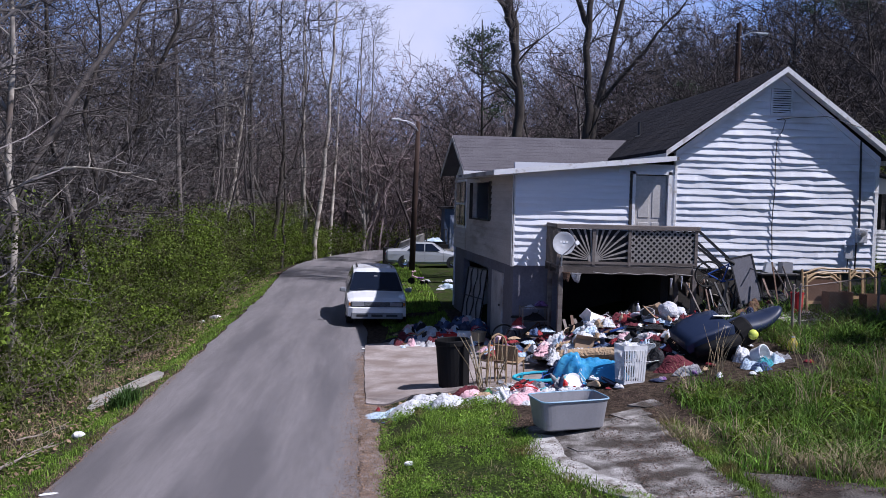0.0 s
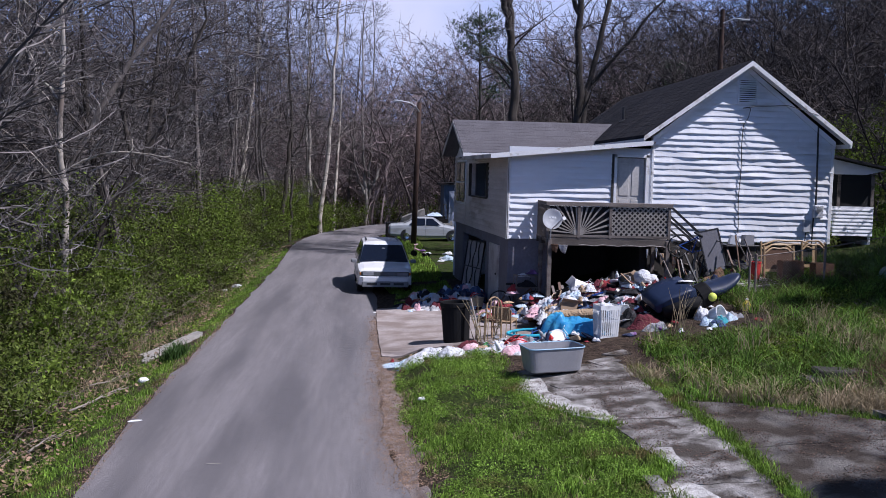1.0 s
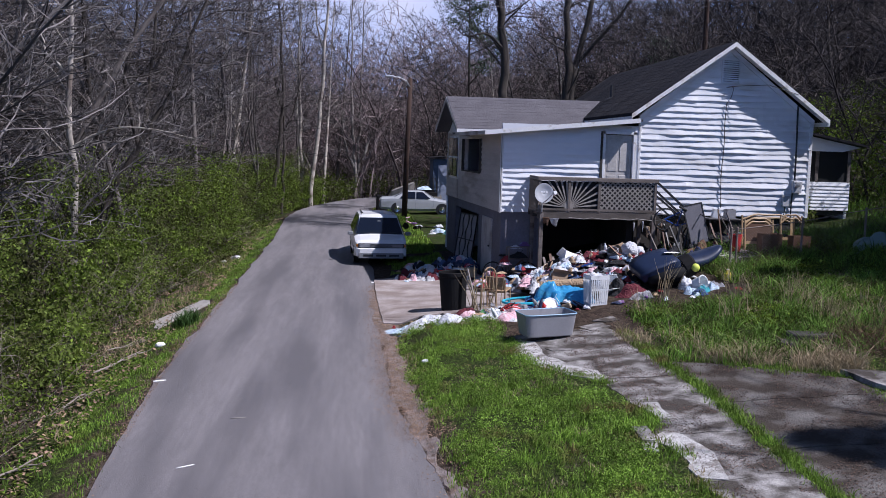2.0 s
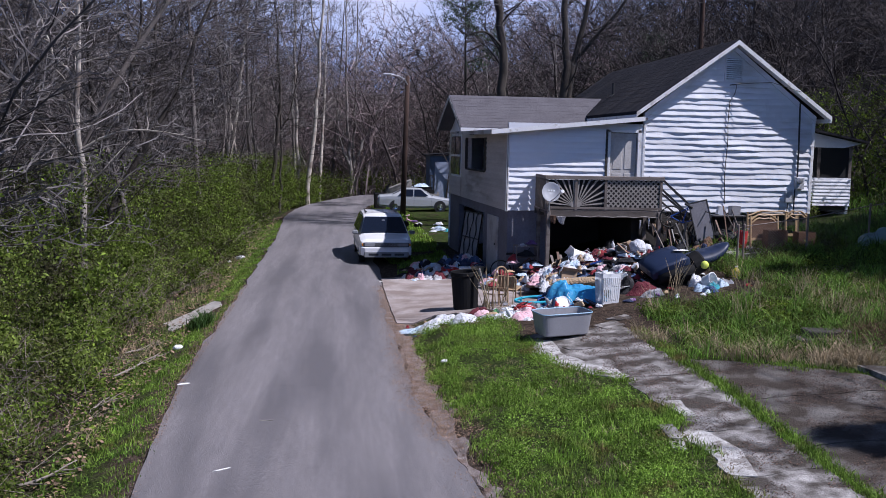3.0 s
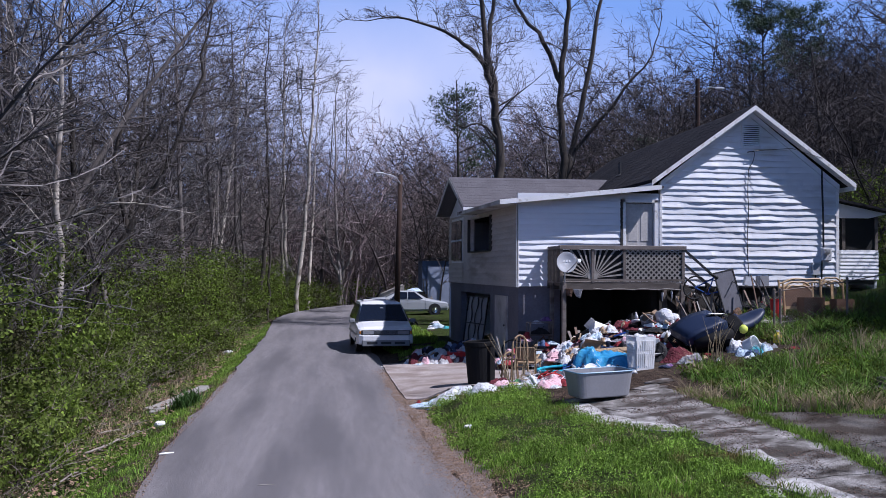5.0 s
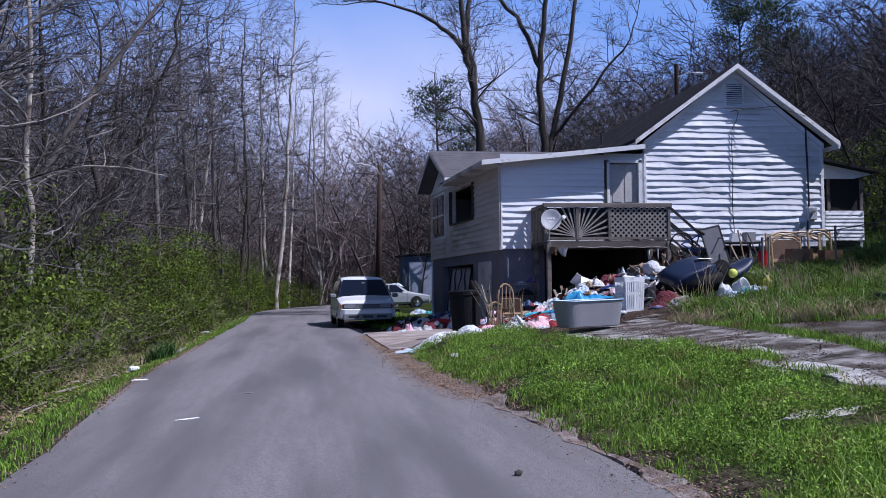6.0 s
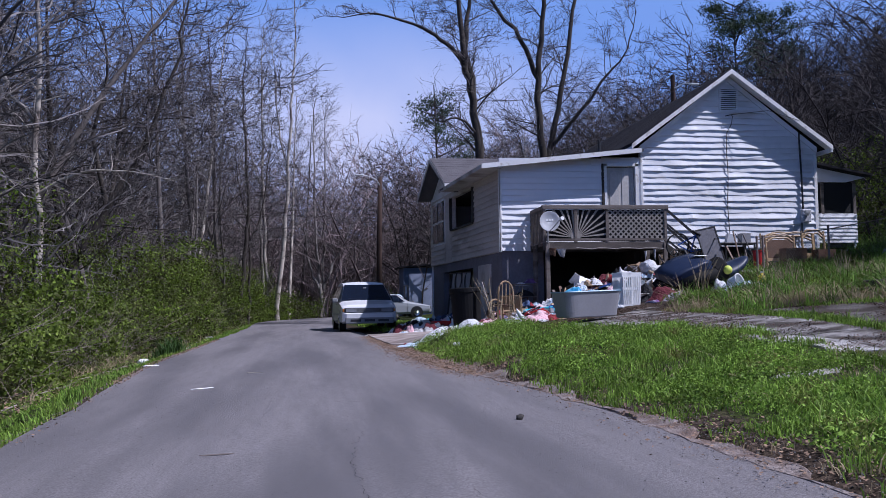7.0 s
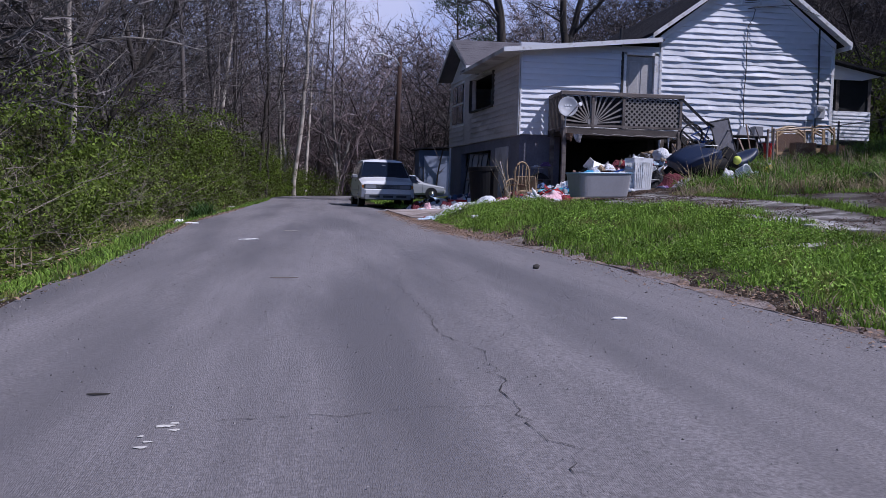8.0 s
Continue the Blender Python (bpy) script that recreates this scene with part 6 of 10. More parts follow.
def blades(name, spots_fn, count, mat, label, h=(0.08, 0.22), w=0.008, seed=1, lean=0.5, clump=0, tight=0.06):
    r = np.random.RandomState(seed)
    x, y = spots_fn(r, count)
    if clump:
        # gather blades into tufts
        m = max(1, len(x) // clump)
        pick = r.randint(0, m, len(x))
        x, y = x[pick] + r.normal(0, tight, len(x)), y[pick] + r.normal(0, tight, len(x))
        tuft = r.uniform(0.3, 1.7, m)[pick]
    else:
        tuft = 1.0
    z = land(x, y)
    n = len(x)
    hh = r.uniform(h[0], h[1], n) * (0.6 + 0.8 * r.rand(n)) * tuft
    a = r.uniform(0, 2 * np.pi, n)
    bx, by = np.cos(a) * w, np.sin(a) * w
    la = r.uniform(0, 2 * np.pi, n)
    ll = r.rand(n) * lean * hh
    p0 = np.stack([x - bx, y - by, z - 0.02], -1)
    p1 = np.stack([x + bx, y + by, z - 0.02], -1)
    mx, my = x + np.cos(la) * ll * 0.35, y + np.sin(la) * ll * 0.35
    p2 = np.stack([mx + bx * 0.8, my + by * 0.8, z + hh * 0.6], -1)
    p3 = np.stack([mx - bx * 0.8, my - by * 0.8, z + hh * 0.6], -1)
    p4 = np.stack([x + np.cos(la) * ll, y + np.sin(la) * ll, z + hh], -1)
    V = np.stack([p0, p1, p2, p3, p4], 1).reshape(-1, 3)
    i = np.arange(n) * 5
    F = np.stack([i, i + 1, i + 2, i + 3], -1).tolist() + np.stack([i + 3, i + 2, i + 4], -1).tolist()
    me = bpy.data.meshes.new(name)
    me.from_pydata(V.tolist(), [], F)
    me.materials.append(mat)
    return tagged(new(name, me), label, "grass", kind="stuff")


# where things lie that keep the grass away: (x0, x1, y0, y1)
def on_walk(x, y):
    """The broken concrete path: two strips that run from the tub towards the near yard."""
    left1 = np.interp(y, [4.6, 6.5, 7.3, 8.0, 8.5, 9.4, 10.55, 11.2, 11.95, 12.8, 14.4], [3.36, 3.44, 3.5, 3.2, 3.5, 3.33, 3.25, 2.78, 2.42, 2.22, 2.42])
    right1 = np.interp(y, [4.5, 6.5, 9.4, 11.2, 14.4], [4.66, 4.58, 4.47, 4.37, 4.30])
    left2 = np.interp(y, [5.0, 7.2, 9.0, 11.4], [4.74, 4.68, 4.62, 4.52])
    right2 = np.interp(y, [5.0, 8.4, 9.5, 10.2, 10.9, 11.4], [7.1, 6.95, 6.75, 6.0, 5.2, 4.6])
    a = (x > left1) & (x < right1) & (y > 4.5) & (y < 14.6)
    b = (x > left2) & (x < right2) & (y > 4.5) & (y < 11.6)
    return a | b


def bare(x, y):
    """Paved, trampled or covered ground."""
    r = (x > road_left(y) - 0.1) & (x < np.maximum(road_right(y), -0.1) + 0.05 + 0.36 * smooth01(6, 12, y) * (0.2 + 1.1 * patch_noise(x, y, 1.1, 71)) + 0.12 * patch_noise(x, y, 2.7, 73))
    apron = (x > -0.3) & (x < 4.0) & (y > 17.2) & (y < 25.5)
    heap = (x > 2.0) & (x < 8.0) & (y > 15.4) & (y < 24)
    heap2 = (x > -0.2) & (x < 3.3) & (y > 16.1) & (y < 17.5)
    mud = (x > 2.3) & (x < 5.0) & (y > 12.2) & (y < 16.5)
    hs = (x > 2.4) & (x < 15) & (y > 23.6)
    vs = (x > -5.75) & (x < -4.5) & (y > 18.9) & (y < 21.9)
    return vs | r | apron | heap | heap2 | mud | hs | on_walk(x, y)


def patch_noise(x, y, s, seed):
    """Smooth value noise on arrays."""
    rr = np.random.RandomState(seed)
    T = rr.rand(64, 64)
    u, v = x * s + 1000, y * s + 1000
    i, j = np.floor(u).astype(int), np.floor(v).astype(int)
    a, b = u - i, v - j
    a, b = a * a * (3 - 2 * a), b * b * (3 - 2 * b)
    g = lambda p, q: T[p % 64, q % 64]
    return (g(i, j) * (1 - a) + g(i + 1, j) * a) * (1 - b) + (g(i, j + 1) * (1 - a) + g(i + 1, j + 1) * a) * b


def yard_spots(x0, x1, y0, y1, patch=0.25, s=0.9, seed=5, keep=None):
    def fn(r, n):
        x, y = r.uniform(x0, x1, n), r.uniform(y0, y1, n)
        ok = ~bare(x, y)
        ok &= patch_noise(x, y, s, seed) * 0.7 + patch_noise(x, y, s * 3.1, seed + 1) * 0.3 > patch
        if keep is not None:
            ok &= keep(x, y)
        return x[ok], y[ok]
    return fn


# lawn between the lane and the path, then the longer growth further up
blades("yard_grass", yard_spots(-0.1, 5.2, 1.0, 16.8, 0.45), 110000, GRASS, "short uneven green lawn with clover", (0.02, 0.10), 0.0058, 1, 1.5, 16)
blades("near_grass", yard_spots(0.3, 7.0, -0.5, 6.0, 0.38), 70000, GRASS, "short uneven green lawn with clover", (0.015, 0.07), 0.0044, 2, 1.5, 18)
blades("lawn_straw", yard_spots(-0.1, 5.2, 0.5, 16.8, 0.50, 1.3, 47), 16000, STRAW, "short dead grass through the lawn", (0.015, 0.06), 0.0045, 45, 2.6, 14)
blades("tall_grass", yard_spots(4.6, 15.5, 10.6, 22.8, 0.30, 0.7, 9, lambda x, y: y > 10.2 + 0.35 * np.maximum(0, 7 - x)), 90000, GRASS_RANK, "long rank grass on the slope", (0.05, 0.26), 0.0085, 3, 1.7, 40, 0.10)
blades("dry_grass", yard_spots(4.8, 10.5, 11.0, 19.0, 0.62, 0.8, 12), 12000, STRAW, "bleached dry grass stalks", (0.08, 0.32), 0.006, 4, 1.2, 20)
blades("dead_grass", yard_spots(5.0, 11.0, 10.6, 17.0, 0.52, 0.9, 44), 26000, STRAW, "mats of flattened dead grass", (0.03, 0.10), 0.006, 41, 4.0, 18)


def fringe_spots(r, n):
    """Along the upper edge of the path."""
    x = r.uniform(4.35, 9.0, n)
    y = np.interp(x, [4.35, 4.6, 5.2, 6.0, 6.75, 9.0], [13.2, 11.6, 11.0, 10.4, 9.8, 9.0]) + np.abs(r.normal(0, 0.45, n)) + 0.05
    ok = patch_noise(x, y, 1.3, 91) * 0.6 + patch_noise(x, y, 3.4, 93) * 0.4 > 0.46
    return x[ok], y[ok]


blades("fringe_straw", fringe_spots, 9000, STRAW, "bleached dead grass along the upper edge of the path", (0.05, 0.24), 0.006, 43, 2.2, 30, 0.09)
blades("bank_grass", yard_spots(-7.6, -3.6, -2.0, 50.0, 0.34, 0.8, 15), 45000, GRASS_RANK, "green verge grass along the lane", (0.02, 0.085), 0.008, 5, 1.1, 14)
blades("verge_grass", yard_spots(-5.6, -3.7, 1.0, 46.0, 0.22, 0.9, 16, lambda x, y: (x < road_left(y) - 0.06) & (x > road_left(y) - 0.75 - 0.5 * patch_noise(x, y, 0.5, 77))), 90000, GRASS, "short green grass strip along the lane", (0.02, 0.055), 0.0055, 55, 1.5, 12)
blades("bank_straw", yard_spots(-7.8, -4.5, 2.0, 46.0, 0.52, 0.5, 18, lambda x, y: x < road_left(y) - 1.0), 9000, STRAW, "dry stalks on the verge", (0.08, 0.35), 0.006, 6, 1.4)
blades("far_lawn", yard_spots(-0.3, 5.0, 33.5, 60.0, 0.25, 0.5, 20), 30000, GRASS, "green lawn beside the house", (0.05, 0.14), 0.016, 7, 0.6)
blades("side_grass", yard_spots(0.0, 2.6, 26.0, 34.0, 0.35, 0.7, 23), 9000, GRASS, "patchy shaded grass beside the house", (0.04, 0.12), 0.012, 8, 0.6)
blades("hill_grass", yard_spots(15.0, 30.0, 10.0, 40.0, 0.2, 0.5, 25), 30000, GRASS_RANK, "rank growth on the hillside", (0.1, 0.4), 0.014, 9, 0.9)


def clover(name, fn, count, mat, label, size, seed, lift=0.05):
    """Broad low leaves."""
    r = np.random.RandomState(seed)
    x, y = fn(r, count)
    z = land(x, y) + r.uniform(0.01, lift, len(x))
    n = len(x)
    a = r.uniform(0, 6.28, n)
    s = size * r.uniform(0.5, 1.5, n)
    t = r.uniform(-0.5, 0.5, (n, 2))
    V = []
    for k in range(4):
        c, q = np.cos(a + k * math.pi / 2) * s * (1 if k % 2 == 0 else 0.7), np.sin(a + k * math.pi / 2) * s * (1 if k % 2 == 0 else 0.7)
        V.append(np.stack([x + c, y + q, z + c * t[:, 0] + q * t[:, 1]], -1))
    V = np.stack(V, 1).reshape(-1, 3)
    me = bpy.data.meshes.new(name)
    me.from_pydata(V.tolist(), [], np.arange(n * 4).reshape(-1, 4).tolist())
    me.materials.append(mat)
    return tagged(new(name, me), label, "ground cover", kind="stuff")


clover("clover", yard_spots(0.1, 8, -3.0, 17, 0.42, 1.1, 31), 42000, GRASS, "clover and broad weeds in the lawn", 0.010, 31)
clover("bank_weeds", yard_spots(-9.5, -4.0, 0, 50, 0.38, 0.9, 33, lambda x, y: x < road_left(y) - 0.75), 48000, LEAF, "low ivy and weeds on the bank", 0.028, 33, 0.16)


def edge_spots(r, n):
    y = r.uniform(-2, 24, n)
    y = np.where((y < 9) & (r.rand(n) < 0.75), r.uniform(9, 24, n), y)
    side_r = r.rand(n) < 0.85
    x = np.where(side_r, road_right(y) + r.normal(0.2, 0.24, n), road_left(y) - np.abs(r.normal(0, 0.25, n)) + 0.10)
    return x, y


clover("leaf_litter", edge_spots, 34000, LITTER, "brown leaf litter and grit along the lane edges", 0.011, 35, 0.02)


def walk_litter(r, n):
    x, y = r.uniform(2.3, 7.2, n), r.uniform(4.6, 16.5, n)
    ok = (patch_noise(x, y, 1.7, 41) * 0.6 + patch_noise(x, y, 4.5, 43) * 0.4 > 0.42) & (on_walk(x, y) | ((x > 2.3) & (x < 5.0) & (y > 12)))
    return x[ok], y[ok]


PATHLITTER = material("rotted_leaf_litter", (0.095, 0.062, 0.048), 0.95, 0.3, 1.5, 0.0, 10, rnd=0.7, island=True)
clover("path_litter", walk_litter, 90000, PATHLITTER, "brown rotted leaf litter on the broken path", 0.010, 37, 0.02)
clover("wood_litter", lambda r, n: (lambda x, y: (x, y))(-4.9 - np.abs(r.normal(0, 2.2, n)), r.uniform(0, 50, n)), 16000, LITTER, "dead leaves and bark under the shrubs", 0.035, 39, 0.06)

# dead branches fallen on the verge
DRIFT = material("bleached_branch", (0.25, 0.215, 0.185), 0.9, 0.25, 4.0, 0.3, 30)


def fallen_branch(x, y, length, rot, seed, r0=0.03):
    r = random.Random(seed)
    t = thing("fallen_branch", "bleached dead branch lying on the verge", "branch", (x, y, lands(x, y)), "fallen branches")
    c, q = math.cos(radians(rot)), math.sin(radians(rot))

    def run(u0, side, span, rad):
        pts = []
        for k in range(7):
            u = u0 + span * k / 6
            v = side * (k / 6) ** 1.3 + 0.05 * noise.noise(Vector((u * 3, seed, side)))
            px, py = x + c * u - q * v, y + q * u + c * v
            pts.append((px, py, lands(px, py) + rad + 0.05 + 0.07 * abs(noise.noise(Vector((u * 2.2, seed, side * 3))))))
        return tube(bmesh.new(), pts, [rad * (1 - 0.11 * k) for k in range(7)], 7)

    part("stem", run(-length / 2, 0.12, length, r0), DRIFT, t, smooth=True)
    for k in range(4):
        part("side_limb", run(-length / 2 + length * (0.2 + 0.17 * k), r.choice((-1, 1)) * r.uniform(0.15, 0.4), length * r.uniform(0.2, 0.4), r0 * 0.5), DRIFT, t, smooth=True)
    return t


fallen_branch(-5.35, 8.7, 0.8, 25, 3, 0.026)
fallen_branch(-5.5, 12.3, 0.9, 70, 7, 0.020)
fallen_branch(-5.45, 15.0, 1.5, 62, 11, 0.024)
fallen_branch(-5.75, 17.0, 1.1, 50, 13, 0.018)
blades("dark_tuft", lambda r, n: (r.normal(-4.72, 0.14, n), r.normal(18.25, 0.22, n)), 500, GRASS_DARK, "tuft of dark broad-bladed grass beside the verge slab", (0.14, 0.34), 0.010, 65, 0.9)

# ---- concrete ----
PALESTONE = material("pale_stone", (0.40, 0.38, 0.355), 0.9, 0.25, 3, 0.5, 40, dark=(0.2, 0.17, 0.15), stain=0.25, stain_scale=3)
PALEEDGE = material("bleached_concrete", (0.43, 0.42, 0.41), 0.95, 0.3, 3, 0.8, 30, dark=(0.16, 0.14, 0.12), stain=0.35, stain_scale=4.5, speck=0.4)
def slab_piece(name, poly, lift, thick, mat, label, cat="concrete slab", rough=0.09):
    """A broken slab: outline subdivided and roughened, following the land."""
    pts = []
    k = len(poly)
    for i in range(k):
        a, b = Vector(poly[i]), Vector(poly[(i + 1) % k])
        n = max(1, int((b - a).length / 0.22))
        for j in range(n):
            p = a.lerp(b, j / n)
            pts.append((p.x + rough * noise.noise(Vector((p.x * 3, p.y * 3, 1))), p.y + rough * noise.noise(Vector((p.x * 3, p.y * 3, 8)))))
    bm = bmesh.new()
    top = [bm.verts.new((x, y, lands(x, y) + lift)) for x, y in pts]
    f = bm.faces.new(top)
    bmesh.ops.triangulate(bm, faces=[f])
    rim = [e for e in bm.edges if len(e.link_faces) == 1]
    r = bmesh.ops.extrude_edge_only(bm, edges=rim)
    bmesh.ops.translate(bm, vec=(0, 0, -thick), verts=[v for v in r["geom"] if isinstance(v, bmesh.types.BMVert)])
    ob = part(name, bm, mat)
    return tagged(ob, label, cat, kind="structure")


slab_piece("driveway", [(-0.12, 17.9), (1.2, 17.55), (2.6, 17.9), (3.9, 19.0), (3.9, 23.6), (2.9, 25.0), (0.6, 25.6), (-0.22, 25.2), (-0.2, 21.5)], 0.035, 0.2, APRON, "pale worn concrete driveway apron", "pavement", 0.02)
PATH_L = [(2.42, 14.4), (2.24, 13.4), (2.22, 12.8), (2.42, 11.95), (2.78, 11.2), (3.25, 10.55), (3.33, 9.4), (3.52, 8.5), (3.22, 8.0), (3.5, 7.3), (3.44, 6.5), (3.36, 4.6), (3.3, 3.0)]
PATH_R = [(4.30, 14.4), (4.30, 13.4), (4.30, 12.8), (4.32, 11.9), (4.37, 11.2), (4.41, 10.5), (4.47, 9.4), (4.50, 8.5), (4.52, 7.9), (4.54, 7.3), (4.58, 6.5), (4.66, 4.6), (4.72, 3.0)]
CUTS = (0, 3, 5, 6, 8, 10, 12)
for k, (a, b) in enumerate(zip(CUTS, CUTS[1:])):
    poly = PATH_L[a:b + 1] + PATH_R[a:b + 1][::-1]
    slab_piece("path_slab", [(x, y + (0.012 if y == PATH_L[b][1] else -0.012 if y == PATH_L[a][1] else 0)) for x, y in poly], 0.004 + 0.005 * (k % 2), 0.14, CONCRETE, "cracked weathered concrete path, stained and littered", "path", 0.12)
for k, poly in enumerate((
        [(4.52, 11.35), (4.56, 10.3), (4.62, 9.0), (6.9, 8.75), (6.75, 9.5), (6.0, 10.2), (5.2, 10.85)],
        [(4.62, 8.97), (4.68, 7.2), (7.1, 7.0), (6.95, 8.72)],
        [(4.68, 7.17), (4.74, 5.2), (7.2, 5.0), (7.1, 6.97)],
        [(4.74, 5.17), (4.86, 3.0), (7.2, 3.0), (7.2, 4.97)])):
    slab_piece("path_slab", poly, 0.004 + 0.004 * (k % 2), 0.14, CONCRETE_DARK, "cracked weathered concrete slab, littered and darkened for dappled shade", "path", 0.07)
# pale broken edge left along the path
for poly in ([(2.40, 13.9), (2.20, 13.3), (2.18, 12.8), (2.36, 11.95), (2.74, 11.15), (3.2, 10.5), (3.42, 10.7), (3.1, 11.3), (2.86, 11.9), (2.66, 12.7), (2.74, 13.7)], [(3.2, 8.02), (3.44, 7.35), (3.40, 6.6), (3.72, 6.5), (3.78, 7.5), (3.5, 8.1)], [(3.40, 9.3), (3.50, 8.55), (3.72, 8.5), (3.66, 9.2)], [(3.05, 8.15), (3.02, 7.6), (3.18, 7.5), (3.30, 7.9), (3.24, 8.15)]):
    slab_piece("path_edge", poly, 0.014, 0.1, PALEEDGE, "pale broken concrete along the path's edge", "path", 0.14)
# brown gravel washed over the lane's edge
gravel_l = lambda y: float(road_right(y)) - 0.05 - 0.24 * float(smooth01(15, 19, y)) * float(smooth01(25, 22, y)) - 0.16 * noise.noise(Vector((y * 0.9, 3, 1))) - 0.08 * noise.noise(Vector((y * 3.1, 3, 5)))
gravel_r = lambda y: float(road_right(y)) + 0.12 + 0.34 * float(smooth01(6, 12, y)) + 0.2 * noise.noise(Vector((y * 0.8, 7, 1))) + 0.12 * noise.noise(Vector((y * 2.7, 4, 1)))


def shoulder():
    ys = np.arange(1.0, 24.6, 0.12)
    V, F = [], []
    for y in ys:
        a, b = gravel_l(y), gravel_r(y)
        for k in range(7):
            u = k / 6
            x = a + (b - a) * u + (0.2 * (b - a) * noise.noise(Vector((y * 1.6, k, 0))) if k in (0, 6) else 0)
            over = float(smooth01(-0.02, 0.12, x - float(road_right(y))))
            z = (1 - over) * (road_z(x, y) + 0.005) + over * (lands(x, y) + 0.012)
            V.append((x, y, -0.02 if k == 0 else z - 0.03 if k == 6 else z + 0.006 * noise.noise(Vector((x * 9, y * 9, 2)))))
    for j in range(len(ys) - 1):
        for k in range(6):
            i = j * 7 + k
            F.append((i, i + 1, i + 8, i + 7))
    tagged(raw_mesh("shoulder", V, F, GRAVEL), "brown gravel and leaf grit washed over the lane's edge", "gravel", kind="structure")


slab_piece("flat_stone", [(2.15, 5.8), (2.4, 6.02), (2.9, 5.9), (2.75, 5.66), (2.4, 5.6)], -0.005, 0.1, PALESTONE, "flat pale stone in the lawn", "stone")
slab_piece("flat_stone", [(3.05, 8.3), (3.25, 8.25), (3.22, 7.75), (3.02, 7.8)], 0.05, 0.1, CONCRETE, "broken corner of concrete in the lawn", "stone")
slab_piece("loose_slab", [(6.75, 9.75), (7.3, 9.55), (7.6, 8.7), (7.0, 8.75)], 0.07, 0.12, CONCRETE, "loose tilted concrete slab", "stone")
slab_piece("verge_slab", [(-5.45, 18.7), (-4.60, 21.0), (-4.95, 21.95), (-5.95, 20.1)], 0.05, 0.12, PALESTONE, "pale concrete slab lying on the verge", "stone", 0.2)
for poly in ([(3.75, 14.55), (4.25, 14.75), (4.35, 14.3), (3.9, 14.15)], [(4.2, 15.0), (4.6, 15.15), (4.7, 14.85), (4.35, 14.75)], [(2.75, 13.05), (3.2, 12.95), (3.25, 12.75), (2.8, 12.8)]):
    slab_piece("flat_stone", poly, 0.016, 0.08, CONCRETE, "flat pale flagstone beside the tub", "stone", 0.1)
# stack of old steps in the tall grass, its shade put into near-black
steps_pile = thing("stone_step_stack", "stack of dark old timbers and stones in the grass", "stones", (7.0, 11.5, lands(7.0, 11.5)))
for i, (x, y, z, w, a) in enumerate(((7.0, 11.45, -0.04, 1.0, 5), (7.2, 11.55, 0.08, 0.8, -6), (7.7, 11.3, -0.02, 0.9, -14))):
    bm = bmesh.new()
    box(bm, -w / 2, w / 2, -0.2, 0.2, 0, 0.12, 0.02, pose(x, y, lands(7.0, 11.5) + z, 0, 0, a))
    part("timber", bm, DARK, steps_pile)

# grass and weeds in the path's joints and along its edges
def joint_spots(r, n):
    side = np.array([0, 0, 0, 1, 1, 2, 2, 1])[r.randint(0, 8, n)]
    y = r.uniform(4.6, 13.8, n)
    lx = np.interp(y, [4.6, 6.5, 7.3, 8.0, 8.5, 9.4, 10.55, 11.2, 11.95, 12.8, 14.4], [3.36, 3.44, 3.5, 3.2, 3.5, 3.33, 3.25, 2.78, 2.42, 2.22, 2.42])
    x = np.where(side == 0, lx + r.normal(-0.08, 0.09, n), np.where(side == 1, np.interp(y, [5, 11.4], [4.72, 4.45]) + r.normal(0, 0.055, n), np.where(side == 2, np.interp(y, [5.0, 8.4, 9.5, 10.2, 10.9], [7.1, 6.95, 6.75, 6.0, 5.2]) + r.normal(0.06, 0.14, n), r.uniform(3.2, 7.0, n))))
    yj = np.array([7.18, 8.98, 5.18, 8.99])[r.randint(0, 4, n)] + r.normal(0, 0.03, n)
    y = np.where(side == 3, yj, y)
    ok = patch_noise(x, y, 1.4, 81) > 0.42
    return x[ok], y[ok]


blades("joint_grass", joint_spots, 26000, GRASS, "grass growing in the joints of the broken path", (0.015, 0.065), 0.005, 61, 1.6, 9)
# cracks in the asphalt: thin dark recesses, and pale chips
CRACK = material("crack_fill", (0.035, 0.03, 0.03), 0.95, 0.2, 5, 0.2, 50)
CHIP = material("pale_chip", (0.55, 0.53, 0.5), 0.9, 0.15, 5, 0.2, 50)


def road_z(x, y):
    u = (x - float(road_left(y))) / (float(road_right(y)) - float(road_left(y)))
    return 0.03 * (1 - (2 * u - 1) ** 2)


shoulder()


